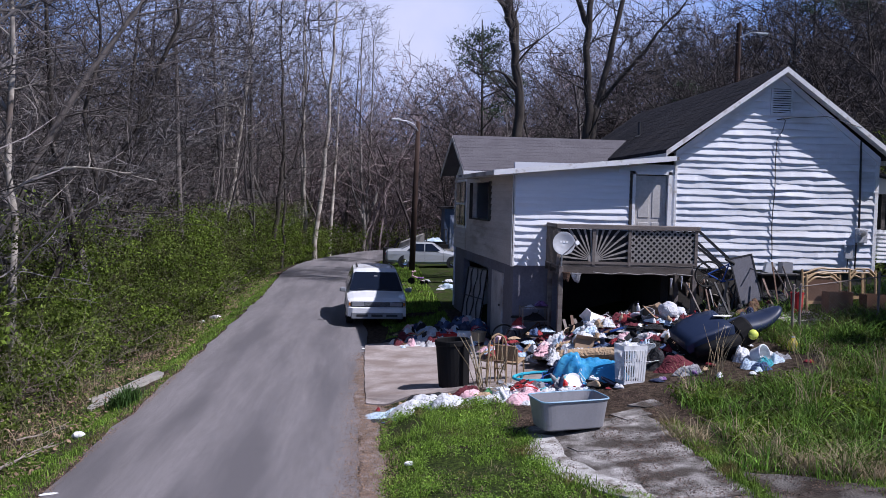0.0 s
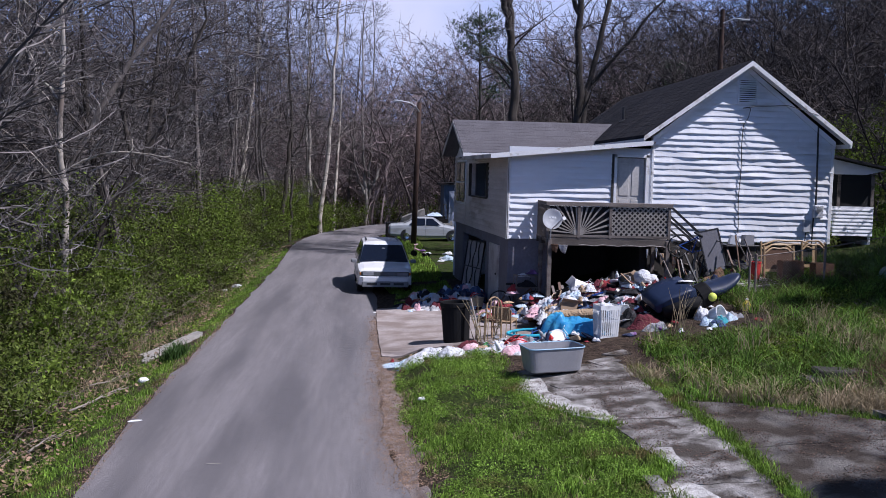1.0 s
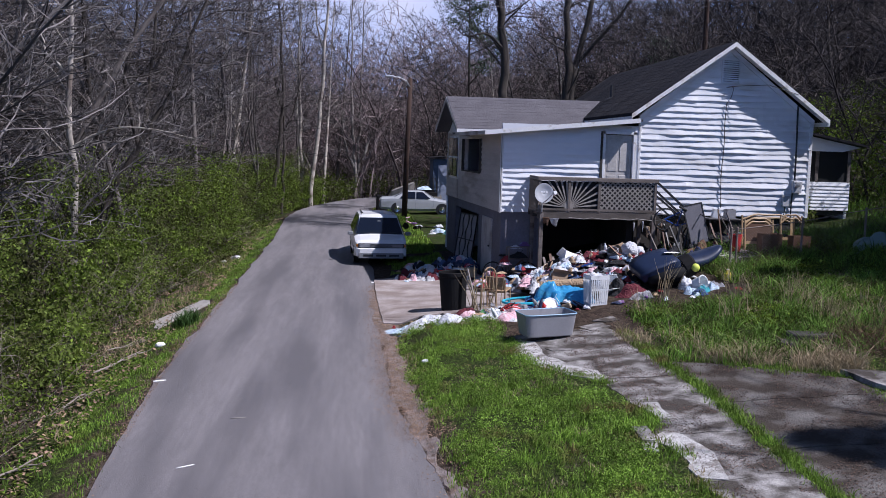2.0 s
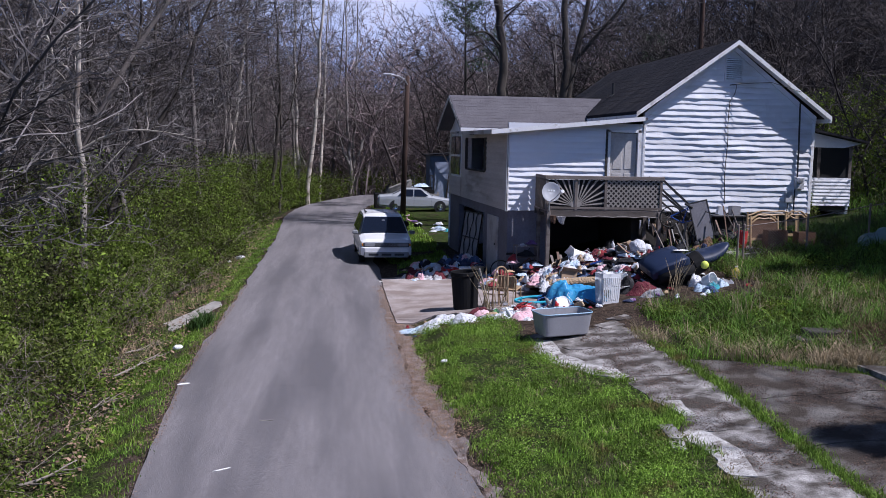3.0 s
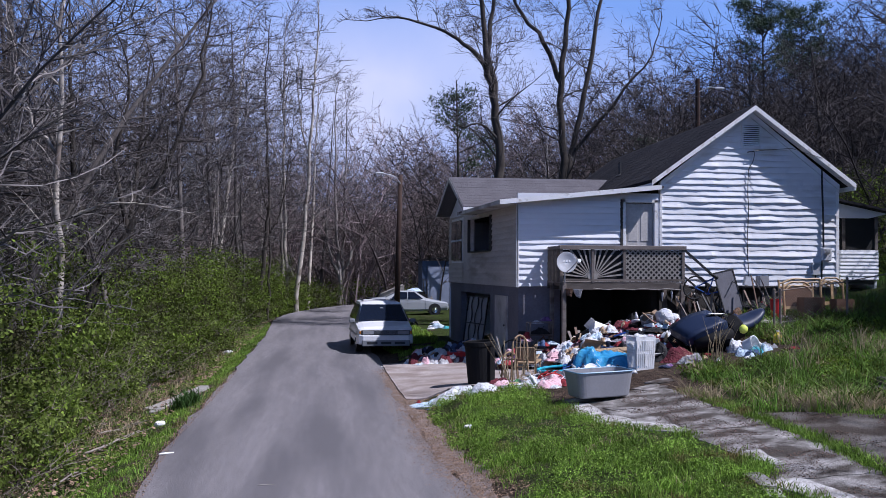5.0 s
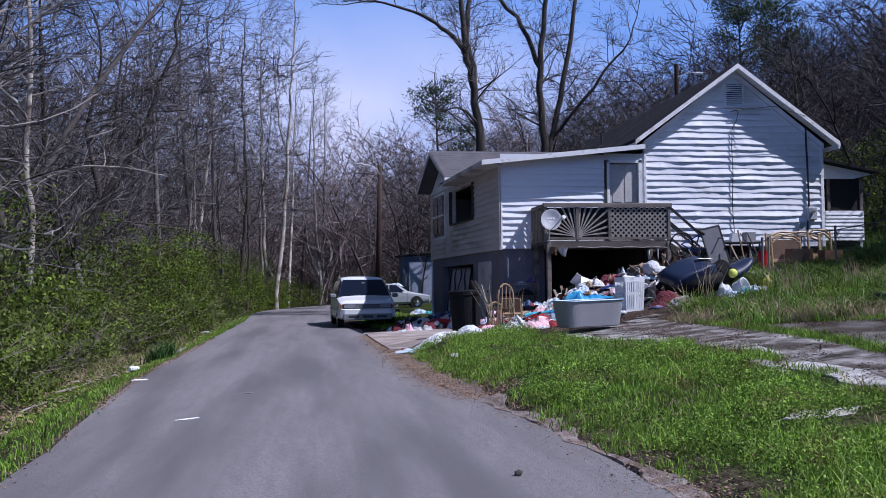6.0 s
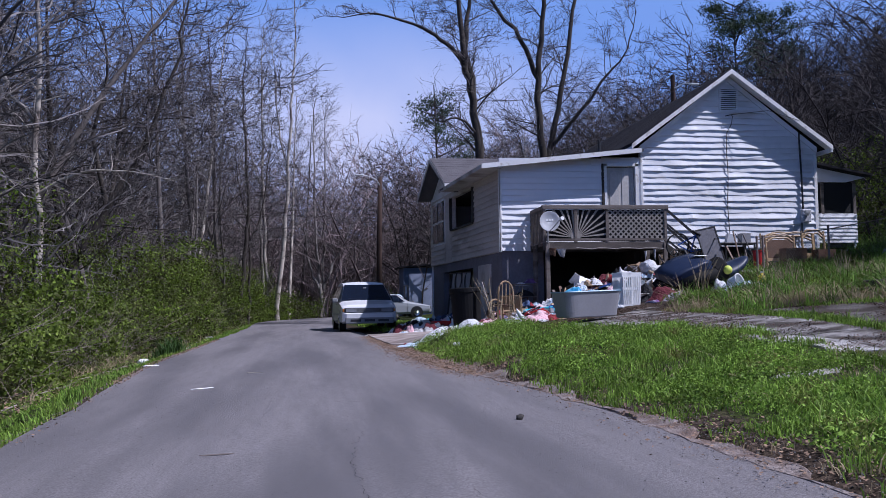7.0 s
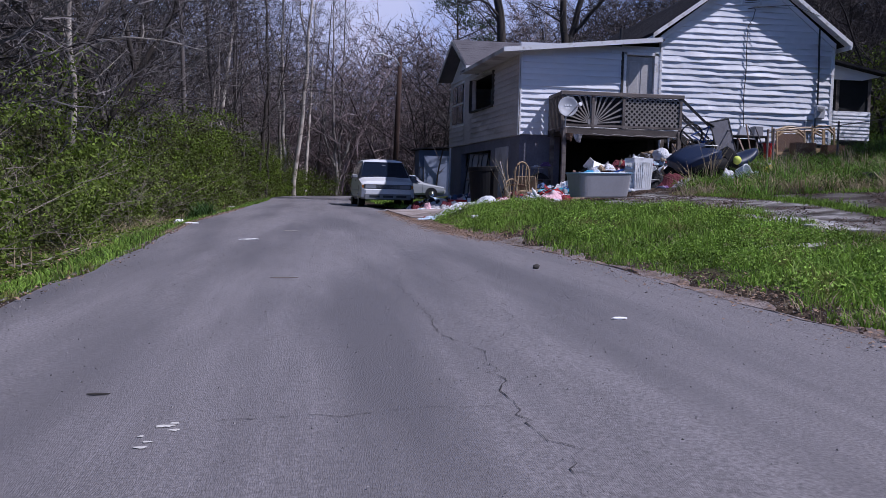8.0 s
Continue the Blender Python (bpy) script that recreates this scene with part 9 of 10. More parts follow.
# overturned blue recliner, with a long navy cushion behind it
rec = thing("recliner", "overturned dark blue vinyl recliner lying in the yard", "armchair")
bm = bmesh.new()
box(bm, -0.55, 0.55, -0.45, 0.45, 0, 0.62)
bmesh.ops.bevel(bm, geom=bm.edges[:], offset=0.16, segments=3, affect="EDGES")
bmesh.ops.transform(bm, matrix=pose(0.1, 0, 0.05, 0, 0, 0), verts=bm.verts)
part("seat_base", bm, PLASTIC["black"], rec, "black underside", smooth=True)
bm = bmesh.new()
box(bm, -0.62, 0.52, -0.50, 0.50, -0.12, 0.12)
bmesh.ops.subdivide_edges(bm, edges=bm.edges[:], cuts=4, use_grid_fill=True)
for v in bm.verts:
    v.co.z += 0.07 * (1 - (v.co.x / 0.62) ** 2) + 0.03 * noise.noise(v.co * 3)
    v.co.y *= 1 - 0.12 * (v.co.x / 0.6) ** 2
bmesh.ops.transform(bm, matrix=pose(-0.12, 0, 0.66, 16, -22, 0), verts=bm.verts)
part("backrest", bm, PLASTIC["navy"], rec, "dark blue vinyl back", smooth=True)
for s in (-1, 1):
    bm = bmesh.new()
    tube(bm, [(-0.5, s * 0.46, 0.25), (0.0, s * 0.48, 0.42), (0.5, s * 0.46, 0.55)], [0.12, 0.15, 0.13], 12)
    part("arm", bm, PLASTIC["black"], rec, smooth=True)
bm = bmesh.new()
lathe(bm, [(0, 0), (0.30, 0), (0.33, 0.05), (0.33, 0.32), (0.3, 0.37), (0, 0.37)], 20, pose(0.62, 0.0, 0.55, 0, 62, 0))
part("foot_rest", bm, PLASTIC["black"], rec, smooth=False)
rec.matrix_basis = pose(6.45, 17.75, lands(6.4, 17.7) - 0.02, 0, 0, 6) @ Matrix.Scale(0.86, 4)
cush = thing("boat_cushion", "long curved navy cushion lying behind the recliner", "cushion")
bm = bmesh.new()
bmesh.ops.create_icosphere(bm, subdivisions=3, radius=1)
for v in bm.verts:
    x = v.co.x
    v.co = Vector((x * 0.72, v.co.y * 0.30, v.co.z * 0.16 + 0.22 * x * x * (1 if x > 0 else 0.4)))
part("cushion", bm, PLASTIC["navy"], cush, smooth=True)
cush.matrix_basis = pose(7.85, 19.15, lands(7.85, 19.15) + 0.32, 18, -12, 10)
garment("paper", "white paper on the recliner", 6.75, 17.8, 0.2, 0.1, 0.02, PAPER, 500, extra=0.80, cat="paper")
garment("cloth", "maroon cloth slumped before the recliner", 5.65, 17.2, 0.45, 0.28, 0.27, CLOTH["maroon"], 501)
garment("cloth", "maroon cloth beside the basket", 5.35, 17.6, 0.3, 0.3, 0.5, CLOTH["black"], 502)
garment("cloth", "grey cloth on the ground by the recliner", 5.75, 16.75, 0.3, 0.14, 0.2, CLOTH["grey"], 503)
for k, (x, y, z, r, c, lab) in enumerate(((7.25, 17.55, 0.32, 0.10, "lime", "yellow-green ball on the junk"),)):
    bm = bmesh.new()
    bmesh.ops.create_icosphere(bm, subdivisions=3, radius=r)
    for v in bm.verts:
        v.co *= 1 + 0.015 * noise.noise(v.co * 30)
    ob = part("ball", bm, PLASTIC[c], smooth=True)
    ob.location = (x, y, lands(x, y) + z + r)
    tagged(ob, lab, "ball")
bucket(7.1, 17.1, lands(7.1, 17.1) + 0.1, 0.18, 0.24, PLASTIC["white"], "white plastic bowl turned on its side", "basin", (70, 20))
garment("cloth", "white cloth beside the recliner", 6.98, 17.35, 0.2, 0.26, 0.3, CLOTH["white"], 504)
for i, (x, y, c) in enumerate(((6.9, 16.75, "pale_blue"), (7.2, 16.8, "teal"), (7.45, 16.9, "pale_blue"), (7.0, 16.55, "denim"), (7.35, 17.2, "white"), (7.6, 17.05, "grey"))):
    garment("garment", "crumpled %s cloth at the foot of the junk" % c.replace("_", " "), x, y, 0.22, 0.16, 0.14, CLOTH[c], 520 + i * 1.7, rot=40 * i)["group"] = "scattered clothes"
jug = thing("jug", "yellow plastic jug standing in the grass", "jug")
bm = bmesh.new()
lathe(bm, [(0, 0), (0.085, 0), (0.09, 0.02), (0.09, 0.16), (0.04, 0.22), (0.03, 0.25), (0, 0.25)], 14)
part("body", bm, PLASTIC["yellow"], jug)
bm = bmesh.new()
lathe(bm, [(0, 0.25), (0.034, 0.25), (0.034, 0.28), (0, 0.28)], 10)
part("cap", bm, PLASTIC["white"], jug)
jug.matrix_basis = pose(8.1, 17.7, lands(8.1, 17.7) - 0.01, 0, 4, 0)

# chain-link fence
fence = thing("chain_link_fence", "sagging rusty chain-link fence across the slope", "fence", (8.78, 19.1, lands(8.78, 19.1)))
FP = [(8.72, 19.1), (8.86, 19.08), (10.7, 19.35), (12.6, 19.7), (14.5, 20.1), (16.6, 20.6)]
for i, (x, y) in enumerate(FP):
    z = lands(x, y)
    bm = bmesh.new()
    tube(bm, [(x, y, z - 0.1), (x, y, z + 1.0)], 0.028, 8)
    post = part("post", bm, RUSTY, fence)
    bm = bmesh.new()
    lathe(bm, [(0, 0), (0.034, 0), (0.034, 0.03), (0.0, 0.055)], 8, pose(x, y, z + 1.0))
    part("cap", bm, RUSTY, post)
bm = bmesh.new()
tube(bm, [(x, y, lands(x, y) + 0.96 + (0.02 if i % 2 else -0.02)) for i, (x, y) in enumerate(FP)], 0.014, 6)
part("top_rail", bm, RUSTY, fence)
V, F = [], []
for (x0, y0), (x1, y1) in zip(FP[1:], FP[2:]):
    L = math.hypot(x1 - x0, y1 - y0)
    n = int(L / 0.075)
    for k in range(-13, n):
        for s in (1, -1):
            u0, u1 = k * 0.075, (k + 13) * 0.075
            a0, a1 = max(0, -u0) / 0.975, min(1, (L - u0) / 0.975)
            if a1 <= a0:
                continue
            q = []
            for a in (a0, a1):
                u = (u0 + 0.975 * a) / L
                zz = a if s > 0 else 1 - a
                px, py = x0 + (x1 - x0) * u, y0 + (y1 - y0) * u
                q.append(Vector((px, py, lands(px, py) + 0.02 + 0.92 * zz)))
            i = len(V)
            w = Vector((0, 0, 0.0022))
            V += [q[0] + w, q[0] - w, q[1] - w, q[1] + w]
            F.append((i, i + 1, i + 2, i + 3))
raw_mesh("wire_mesh", [v - Vector(fence.location) for v in V], F, RUSTY, fence)

# bed frames stored behind the fence
def headboard(x, y, w, h, panel_on, rot, label):
    t = thing("bed", label, "bed frame")
    for s in (-1, 1):
        bm = bmesh.new()
        tube(bm, [(s * w / 2, 0, 0), (s * w / 2, 0, h * 0.8), (s * w / 2, 0, h * 0.94)], [0.03, 0.03, 0.024], 8)
        part("post", bm, WOODTAN, t)
    for dz in (0.0, -0.09):
        bm = bmesh.new()
        tube(bm, [(u * w / 2, 0, h * 0.86 + dz + 0.12 * math.cos(u * 1.5) ** 2 - 0.03 * math.cos(u * 6)) for u in np.linspace(-1, 1, 17)], 0.026, 7)
        part("top_rail", bm, WOODTAN, t)
    bm = bmesh.new()
    box(bm, -w / 2, w / 2, -0.02, 0.02, h * 0.22, h * 0.30)
    part("cross_rail", bm, WOODTAN, t)
    if panel_on:
        bm = bmesh.new()
        box(bm, -w / 2 + 0.03, w / 2 - 0.03, -0.012, 0.012, h * 0.30, h * 0.82)
        part("panel", bm, WOODBROWN, t, "brown board")
    else:
        bm = bmesh.new()
        box(bm, -w * 0.05, w * 0.05, -0.015, 0.015, h * 0.3, h * 0.86)
        part("splat", bm, WOODTAN, t)
    t.matrix_basis = pose(x, y, lands(x, y) + 0.05, -6, 0, rot)
    return t


headboard(10.05, 20.45, 0.80, 0.92, True, 4, "tan wooden bed end with a brown panel behind the fence")
headboard(10.98, 20.5, 0.62, 0.90, False, 3, "open tan wooden bed end with a curved rail behind the fence")
headboard(10.5, 20.9, 1.5, 0.92, False, 2, "wide tan wooden bed end with a curved rail behind the fence")
cab = carton(10.25, 20.25, lands(10.2, 20.2), 0.55, 0.35, 0.55, 0, WOODBROWN, "low brown cabinet carcass behind the fence", "cabinet", "cabinet", flaps=False)
carton(11.05, 20.2, lands(11, 20.2), 0.5, 0.3, 0.4, 5, WOODBROWN, "low brown drawer box behind the fence", "drawer", "drawer", flaps=False)
# work table with boxes, a leaning panel, red can, pallet
table = thing("work_table", "dark metal table covered with junk beside the house", "table")
bm = bmesh.new()
box(bm, -0.48, 0.48, -0.3, 0.3, 0.78, 0.83, 0.008)
part("tabletop", bm, BLACKMETAL, table)
for x in (-0.42, 0.42):
    for y in (-0.25, 0.25):
        bm = bmesh.new()
        box(bm, x - 0.02, x + 0.02, y - 0.02, y + 0.02, 0, 0.78)
        part("leg", bm, BLACKMETAL, table)
bm = bmesh.new()
box(bm, -0.46, 0.46, 0.27, 0.29, 0.15, 0.76)
part("back_panel", bm, DARK, table)
tz = lands(9.6, 22.1)
table.matrix_basis = pose(9.6, 22.1, tz, 0, 0, 3)
carton(9.85, 22.1, tz + 0.83, 0.26, 0.24, 0.26, 5, PLASTIC["grey"], "grey metal box on the table", "metal_box", "box", flaps=False)
carton(9.45, 22.15, tz + 0.83, 0.22, 0.22, 0.24, -8, PLASTIC["white"], "pale box on the table", "metal_box", "box", flaps=False, tilt=(0, 12))
garment("cloth", "black cloth hanging from the table", 9.35, 21.85, 0.3, 0.1, 0.5, CLOTH["black"], 600, extra=0.3)
scr = thing("window_screen", "dark framed window screen leaning on the junk", "screen")
bm = bmesh.new()
for x0, x1, z0, z1 in ((-0.3, -0.27, 0, 1.15), (0.27, 0.3, 0, 1.15), (-0.27, 0.27, 0, 0.03), (-0.27, 0.27, 1.12, 1.15)):
    box(bm, x0, x1, -0.015, 0.015, z0, z1)
part("frame", bm, BLACKMETAL, scr)
bm = bmesh.new()
box(bm, -0.27, 0.27, -0.003, 0.003, 0.03, 1.12)
part("mesh", bm, material("grey_screen", (0.12, 0.12, 0.14), 0.7, 0.1, 5, 0.3, 300), scr)
scr.matrix_basis = pose(8.92, 21.75, lands(8.9, 21.7) + 0.25, -10, -12, 8)
can = bucket(9.35, 20.3, lands(9.35, 20.3), 0.14, 0.62, PLASTIC["red"], "tall red metal can behind the fence posts", "metal_can")
pal = thing("pallet", "grey wooden pallet lying behind the fence", "pallet")
for k in range(5):
    bm = bmesh.new()
    box(bm, -0.5, 0.5, -0.45 + k * 0.2, -0.33 + k * 0.2, 0.10, 0.125)
    part("slat", bm, LATTICE, pal)
for y in (-0.4, 0.0, 0.4):
    bm = bmesh.new()
    box(bm, -0.5, 0.5, y - 0.03, y + 0.03, 0.0, 0.10)
    part("bearer", bm, LATTICE, pal)
pal.matrix_basis = pose(9.25, 20.0, lands(9.25, 20) + 0.03, 4, -6, 10)
garment("tarp", "faded grey-green tarpaulin in the grass", 12.6, 19.2, 0.8, 0.4, 0.45, material("grey_green_tarp", (0.16, 0.22, 0.2), 0.6, 0.15, 2, 0.2, 20), 610, cat="tarp", segs=34, rings=11)
# poles and rods leaning beside the deck
for k in range(9):
    x = 7.75 + 0.16 * k
    bm = bmesh.new()
    beam(bm, (x, 21.5 + 0.06 * k, lands(x, 21.5)), (x + rh.uniform(-0.45, 0.35), 22.15, lands(x, 22.1) + rh.uniform(0.8, 1.35)), 0.035, 0.035)
    tagged(part("pole", bm, rh.choice([DECKWOOD, DARK, WOODBROWN, BLACKMETAL])), "old pole leaning beside the deck", "pole", "leaning poles")
for k, (x, y, c) in enumerate(((8.1, 21.3, "black"), (8.6, 21.2, "brown"), (8.3, 20.6, "navy"), (9.0, 21.0, "black"), (7.6, 21.2, "brown"), (9.5, 21.3, "black"), (7.4, 20.5, "black"), (10.2, 21.6, "black"))):
    garment("coat", "dark %s coat among the junk" % c, x, y, 0.4, 0.32, 0.5, CLOTH[c], 640 + k * 2.7, folds=0.9, rot=k * 33)["group"] = "dark bundles"

rj = random.Random(71)
for k in range(46):
    x, y = rj.uniform(7.7, 12.4), rj.uniform(21.6, 23.2)
    c = rj.choice(["black", "brown", "black", "maroon", "navy", "grey", "tan", "denim"])
    garment("coat", "%s cloth in the dark junk along the foundation" % c, x, y, rj.uniform(0.2, 0.42), rj.uniform(0.15, 0.3), rj.uniform(0.12, 0.5), CLOTH[c], 1200 + 1.7 * k, rot=41 * k, folds=1.2, segs=22, rings=8)["group"] = "dark bundles"
for k in range(16):
    x, y = rj.uniform(7.7, 9.9), rj.uniform(20.9, 22.6)
    bm = bmesh.new()
    z = lands(x, y)
    beam(bm, (x, y, z), (x + rj.gauss(0, 0.3), y + rj.uniform(0.2, 0.6), z + rj.uniform(0.5, 1.3)), rj.uniform(0.02, 0.06), 0.025)
    tagged(part("lath", bm, rj.choice([DECKWOOD, DARK, WOODBROWN, BLACKMETAL, RUSTY])), "old lath propped in the junk beside the steps", "stick", "leaning poles")


def bottle(mat):
    bm = bmesh.new()
    lathe(bm, [(0, 0), (0.038, 0), (0.042, 0.02), (0.042, 0.15), (0.018, 0.20), (0.016, 0.235), (0, 0.235)], 12)
    return "bottle", bm, mat, "plastic bottle", "bottle"


def tin(mat):
    bm = bmesh.new()
    lathe(bm, [(0, 0), (0.052, 0), (0.055, 0.006), (0.050, 0.012), (0.050, 0.118), (0.055, 0.124), (0.050, 0.13), (0, 0.126)], 14)
    return "tin", bm, mat, "tin", "tin"


def shoe(mat):
    bm = bmesh.new()
    rows = []
    for u, w, hh in ((0.0, 0.025, 0.05), (0.12, 0.042, 0.10), (0.3, 0.04, 0.11), (0.5, 0.042, 0.075), (0.75, 0.05, 0.055), (0.93, 0.042, 0.045), (1.0, 0.02, 0.03)):
        rows.append([bm.verts.new((0.28 * u, w * math.cos(a), max(0, hh * math.sin(a)))) for a in np.linspace(0, math.pi, 7)])
    for a, b in zip(rows, rows[1:]):
        for k in range(6):
            bm.faces.new((a[k], a[k + 1], b[k + 1], b[k]))
        bm.faces.new((a[6], a[0], b[0], b[6]))
    bm.faces.new(rows[0])
    bm.faces.new(rows[-1][::-1])
    return "shoe", bm, mat, "worn shoe", "shoe"


def book(mat):
    bm = bmesh.new()
    box(bm, -0.11, 0.11, -0.15, 0.15, 0, 0.006)
    box(bm, -0.11, 0.11, -0.15, 0.15, 0.034, 0.040)
    box(bm, -0.112, -0.106, -0.15, 0.15, 0.006, 0.034)
    box(bm, -0.105, 0.10, -0.14, 0.14, 0.0065, 0.0335)
    return "book", bm, mat, "swollen old book", "book"


def plate(mat):
    bm = bmesh.new()
    lathe(bm, [(0, 0), (0.15, 0), (0.165, 0.02), (0.165, 0.035), (0.15, 0.03), (0.12, 0.018), (0, 0.02)], 20)
    return "dinner_plate", bm, mat, "plastic plate", "plate"


def hanger(mat):
    bm = bmesh.new()
    tube(bm, [(0, 0, 0.15), (-0.2, 0, 0.02), (-0.2, 0, 0), (0.2, 0, 0), (0.2, 0, 0.02), (0, 0, 0.15), (0, 0, 0.19), (0.03, 0, 0.22), (0.05, 0, 0.19)], 0.007, 5)
    return "clothes_hanger", bm, mat, "plastic clothes hanger", "hanger"


def toy_block(mat):
    bm = bmesh.new()
    box(bm, -0.09, 0.09, -0.06, 0.06, 0, 0.09, 0.012)
    for x in (-0.045, 0.045):
        lathe(bm, [(0, 0.088), (0.028, 0.088), (0.028, 0.112), (0, 0.112)], 10, pose(x, 0, 0))
    return "toy_block", bm, mat, "plastic toy block", "toy"


def hose(mat):
    bm = bmesh.new()
    ph = rj.uniform(0, 6)
    tube(bm, [((0.2 + 0.05 * math.sin(1.7 * a + ph)) * math.cos(a), (0.17 + 0.04 * math.cos(2.3 * a)) * math.sin(a), 0.02 + 0.03 * (1 + math.sin(0.9 * a))) for a in np.linspace(0, 11, 40)], 0.012, 5)
    return "cord", bm, mat, "tangled cord", "cord"


ODD = [bottle, tin, shoe, shoe, book, plate, hanger, toy_block, hose, book, bottle]
for k in range(150):
    if k < 95:
        x, y = rj.uniform(3.8, 7.4), rj.uniform(18.3, 22.0)
        if (x > 6.0 and y < 18.8) or (4.2 < x < 5.1 and y < 19.2) or (x < 4.25 and y < 20.2):
            continue
        z = lands(x, y) + max(0.02, heap_h(x, y) * 0.92) + 0.07
    elif k < 120:
        x, y = rj.uniform(0.9, 3.1), rj.uniform(24.6, 26.6)
        z = lands(x, y) + 0.10 + 0.10 * max(0, x - 1)
    else:
        x, y = rj.uniform(2.2, 4.2), rj.uniform(15.9, 17.3)
        z = lands(x, y) + 0.12
    c = rj.choice(["white", "white", "white", "black", "black", "blue", "grey", "red", "grey", "navy", "tan", "tan"])
    nm, bm, mt, lab, cat = rj.choice(ODD)(PLASTIC[c])
    ob = part(nm, bm, mt)
    tagged(ob, "%s %s lying among the heaped clothes" % (c, lab), cat, "oddments on the heap")
    ob.matrix_basis = pose(x, y, z - 0.03, rj.gauss(0, 22), rj.gauss(0, 22), rj.uniform(0, 360))

# iron security door leaning on the basement wall
sec = thing("security_door", "black wrought-iron security door leaning on the basement wall", "door")
SWD, SHT = 1.5, 1.75
bm = bmesh.new()
for a, b in (((0, 0, 0), (SWD, 0, 0)), ((0, 0, SHT), (SWD, 0, SHT)), ((0, 0, 0), (0, 0, SHT)), ((SWD, 0, 0), (SWD, 0, SHT)), ((0, 0, SHT * 0.5), (SWD, 0, SHT * 0.5))):
    beam(bm, a, b, 0.035, 0.035)
part("frame", bm, BLACKMETAL, sec)
for k in range(1, 4):
    for z0, z1 in ((0.02, SHT * 0.5), (SHT * 0.5, SHT - 0.02)):
        bm = bmesh.new()
        x = SWD * k / 4
        tube(bm, [(x + 0.07 * math.sin(u * 2 * math.pi) * (1 if k % 2 else -1), 0, z0 + (z1 - z0) * u) for u in np.linspace(0, 1, 9)], 0.022, 5)
        part("scroll_bar", bm, BLACKMETAL, sec)
bm = bmesh.new()
box(bm, 0.02, SWD - 0.02, 0.03, 0.04, 0.02, SHT - 0.02)
part("backing", bm, material("dark_sheet", (0.32, 0.31, 0.305), 0.8, 0.15, 3), sec)
sec.matrix_basis = pose(side_x(29.2, 0.42), 29.2, lands(2.7, 29) + 0.03, -8, 0, -74)
# ---- beyond the house ----
shed = thing("garden_shed", "blue-grey shed with a pale door beyond the cars", "shed", (5.6, 62.0, lands(5.6, 62)))
SHEDW = material("shed_blue", (0.07, 0.10, 0.17), 0.8, 0.15, 1, 0.2, 20)
bm = bmesh.new()
box(bm, 4.4, 7.6, 61.0, 64.0, -0.1, 3.35)
part("wall", bm, SHEDW, shed)
bm = bmesh.new()
prism(bm, [(4.1, 60.8, 3.45), (7.9, 60.8, 3.75), (7.9, 64.2, 3.75), (4.1, 64.2, 3.45)], (0, 0, -0.1))
part("roof", bm, SHINGLE_DARK, shed)
bm = bmesh.new()
box(bm, 4.75, 6.3, 60.94, 60.99, 0.45, 2.95)
part("door", bm, material("pale_blue_door", (0.27, 0.31, 0.42), 0.7, 0.1, 1), shed)
# wheeled bin with its lid thrown back
wb = thing("wheeled_bin", "black wheeled bin with its lid open beside the lane", "bin")
bm = bmesh.new()
loft(bm, [(-0.30, [(0.26, 0.06), (0.26, 1.0), (-0.26, 1.0), (-0.26, 0.06)]), (0.30, [(0.30, 0.06), (0.30, 1.05), (-0.30, 1.05), (-0.30, 0.06)])])
part("body", bm, PLASTIC["black"], wb)
bm = bmesh.new()
prism(bm, [(0.30, -0.30, 1.05), (0.30, 0.30, 1.05), (0.62, 0.30, 1.62), (0.62, -0.30, 1.62)], (0.03, 0, -0.02))
part("lid", bm, PLASTIC["black"], wb)
for y in (-0.3, 0.3):
    bm = bmesh.new()
    lathe(bm, [(0, -0.03), (0.12, -0.03), (0.12, 0.03), (0, 0.03)], 14, pose(0.28, y, 0.12, 90, 0, 0))
    part("wheel", bm, RUBBER, wb)
wb.matrix_basis = pose(0.75, 55.4, lands(0.75, 55.4), 0, 0, 5)
# flat trailer behind the sedan and a dark utility vehicle
tr = thing("cargo_trailer", "weathered trailer with tall board sides behind the cars", "trailer")
bm = bmesh.new()
prism(bm, [(0, 0, 0.5), (1.7, 0, 0.6), (1.7, 0, 1.75), (0.25, 0, 1.15)], (0, 1.6, 0))
part("side_boards", bm, LATTICE, tr)
for y in (0.0, 1.6):
    bm = bmesh.new()
    lathe(bm, [(0, -0.09), (0.3, -0.09), (0.3, 0.09), (0, 0.09)], 16, pose(1.0, y, 0.3, 90, 0, 0))
    part("wheel", bm, RUBBER, tr)
tr.matrix_basis = pose(1.3, 58.6, lands(1.3, 58.6), 0, 0, 0)
atv = thing("utility_vehicle", "dark utility vehicle with a blue cover behind the sedan", "vehicle")
bm = bmesh.new()
box(bm, -0.75, 0.75, -0.5, 0.5, 0.5, 1.25)
bmesh.ops.bevel(bm, geom=bm.edges[:], offset=0.18, segments=2, affect="EDGES")
part("body", bm, PLASTIC["black"], atv)
for x in (-0.7, 0.7):
    bm = bmesh.new()
    tube(bm, [(x, -0.45, 1.1), (x * 0.9, -0.3, 2.0), (x * 0.9, 0.4, 2.0), (x, 0.5, 1.1)], 0.035, 7)
    part("roll_bar", bm, BLACKMETAL, atv)
    for y in (-0.6, 0.6):
        bm = bmesh.new()
        lathe(bm, [(0, -0.13), (0.3, -0.13), (0.36, 0), (0.3, 0.13), (0, 0.13)], 16, pose(x, y, 0.36, 0, 90, 0))
        part("wheel", bm, RUBBER, atv)
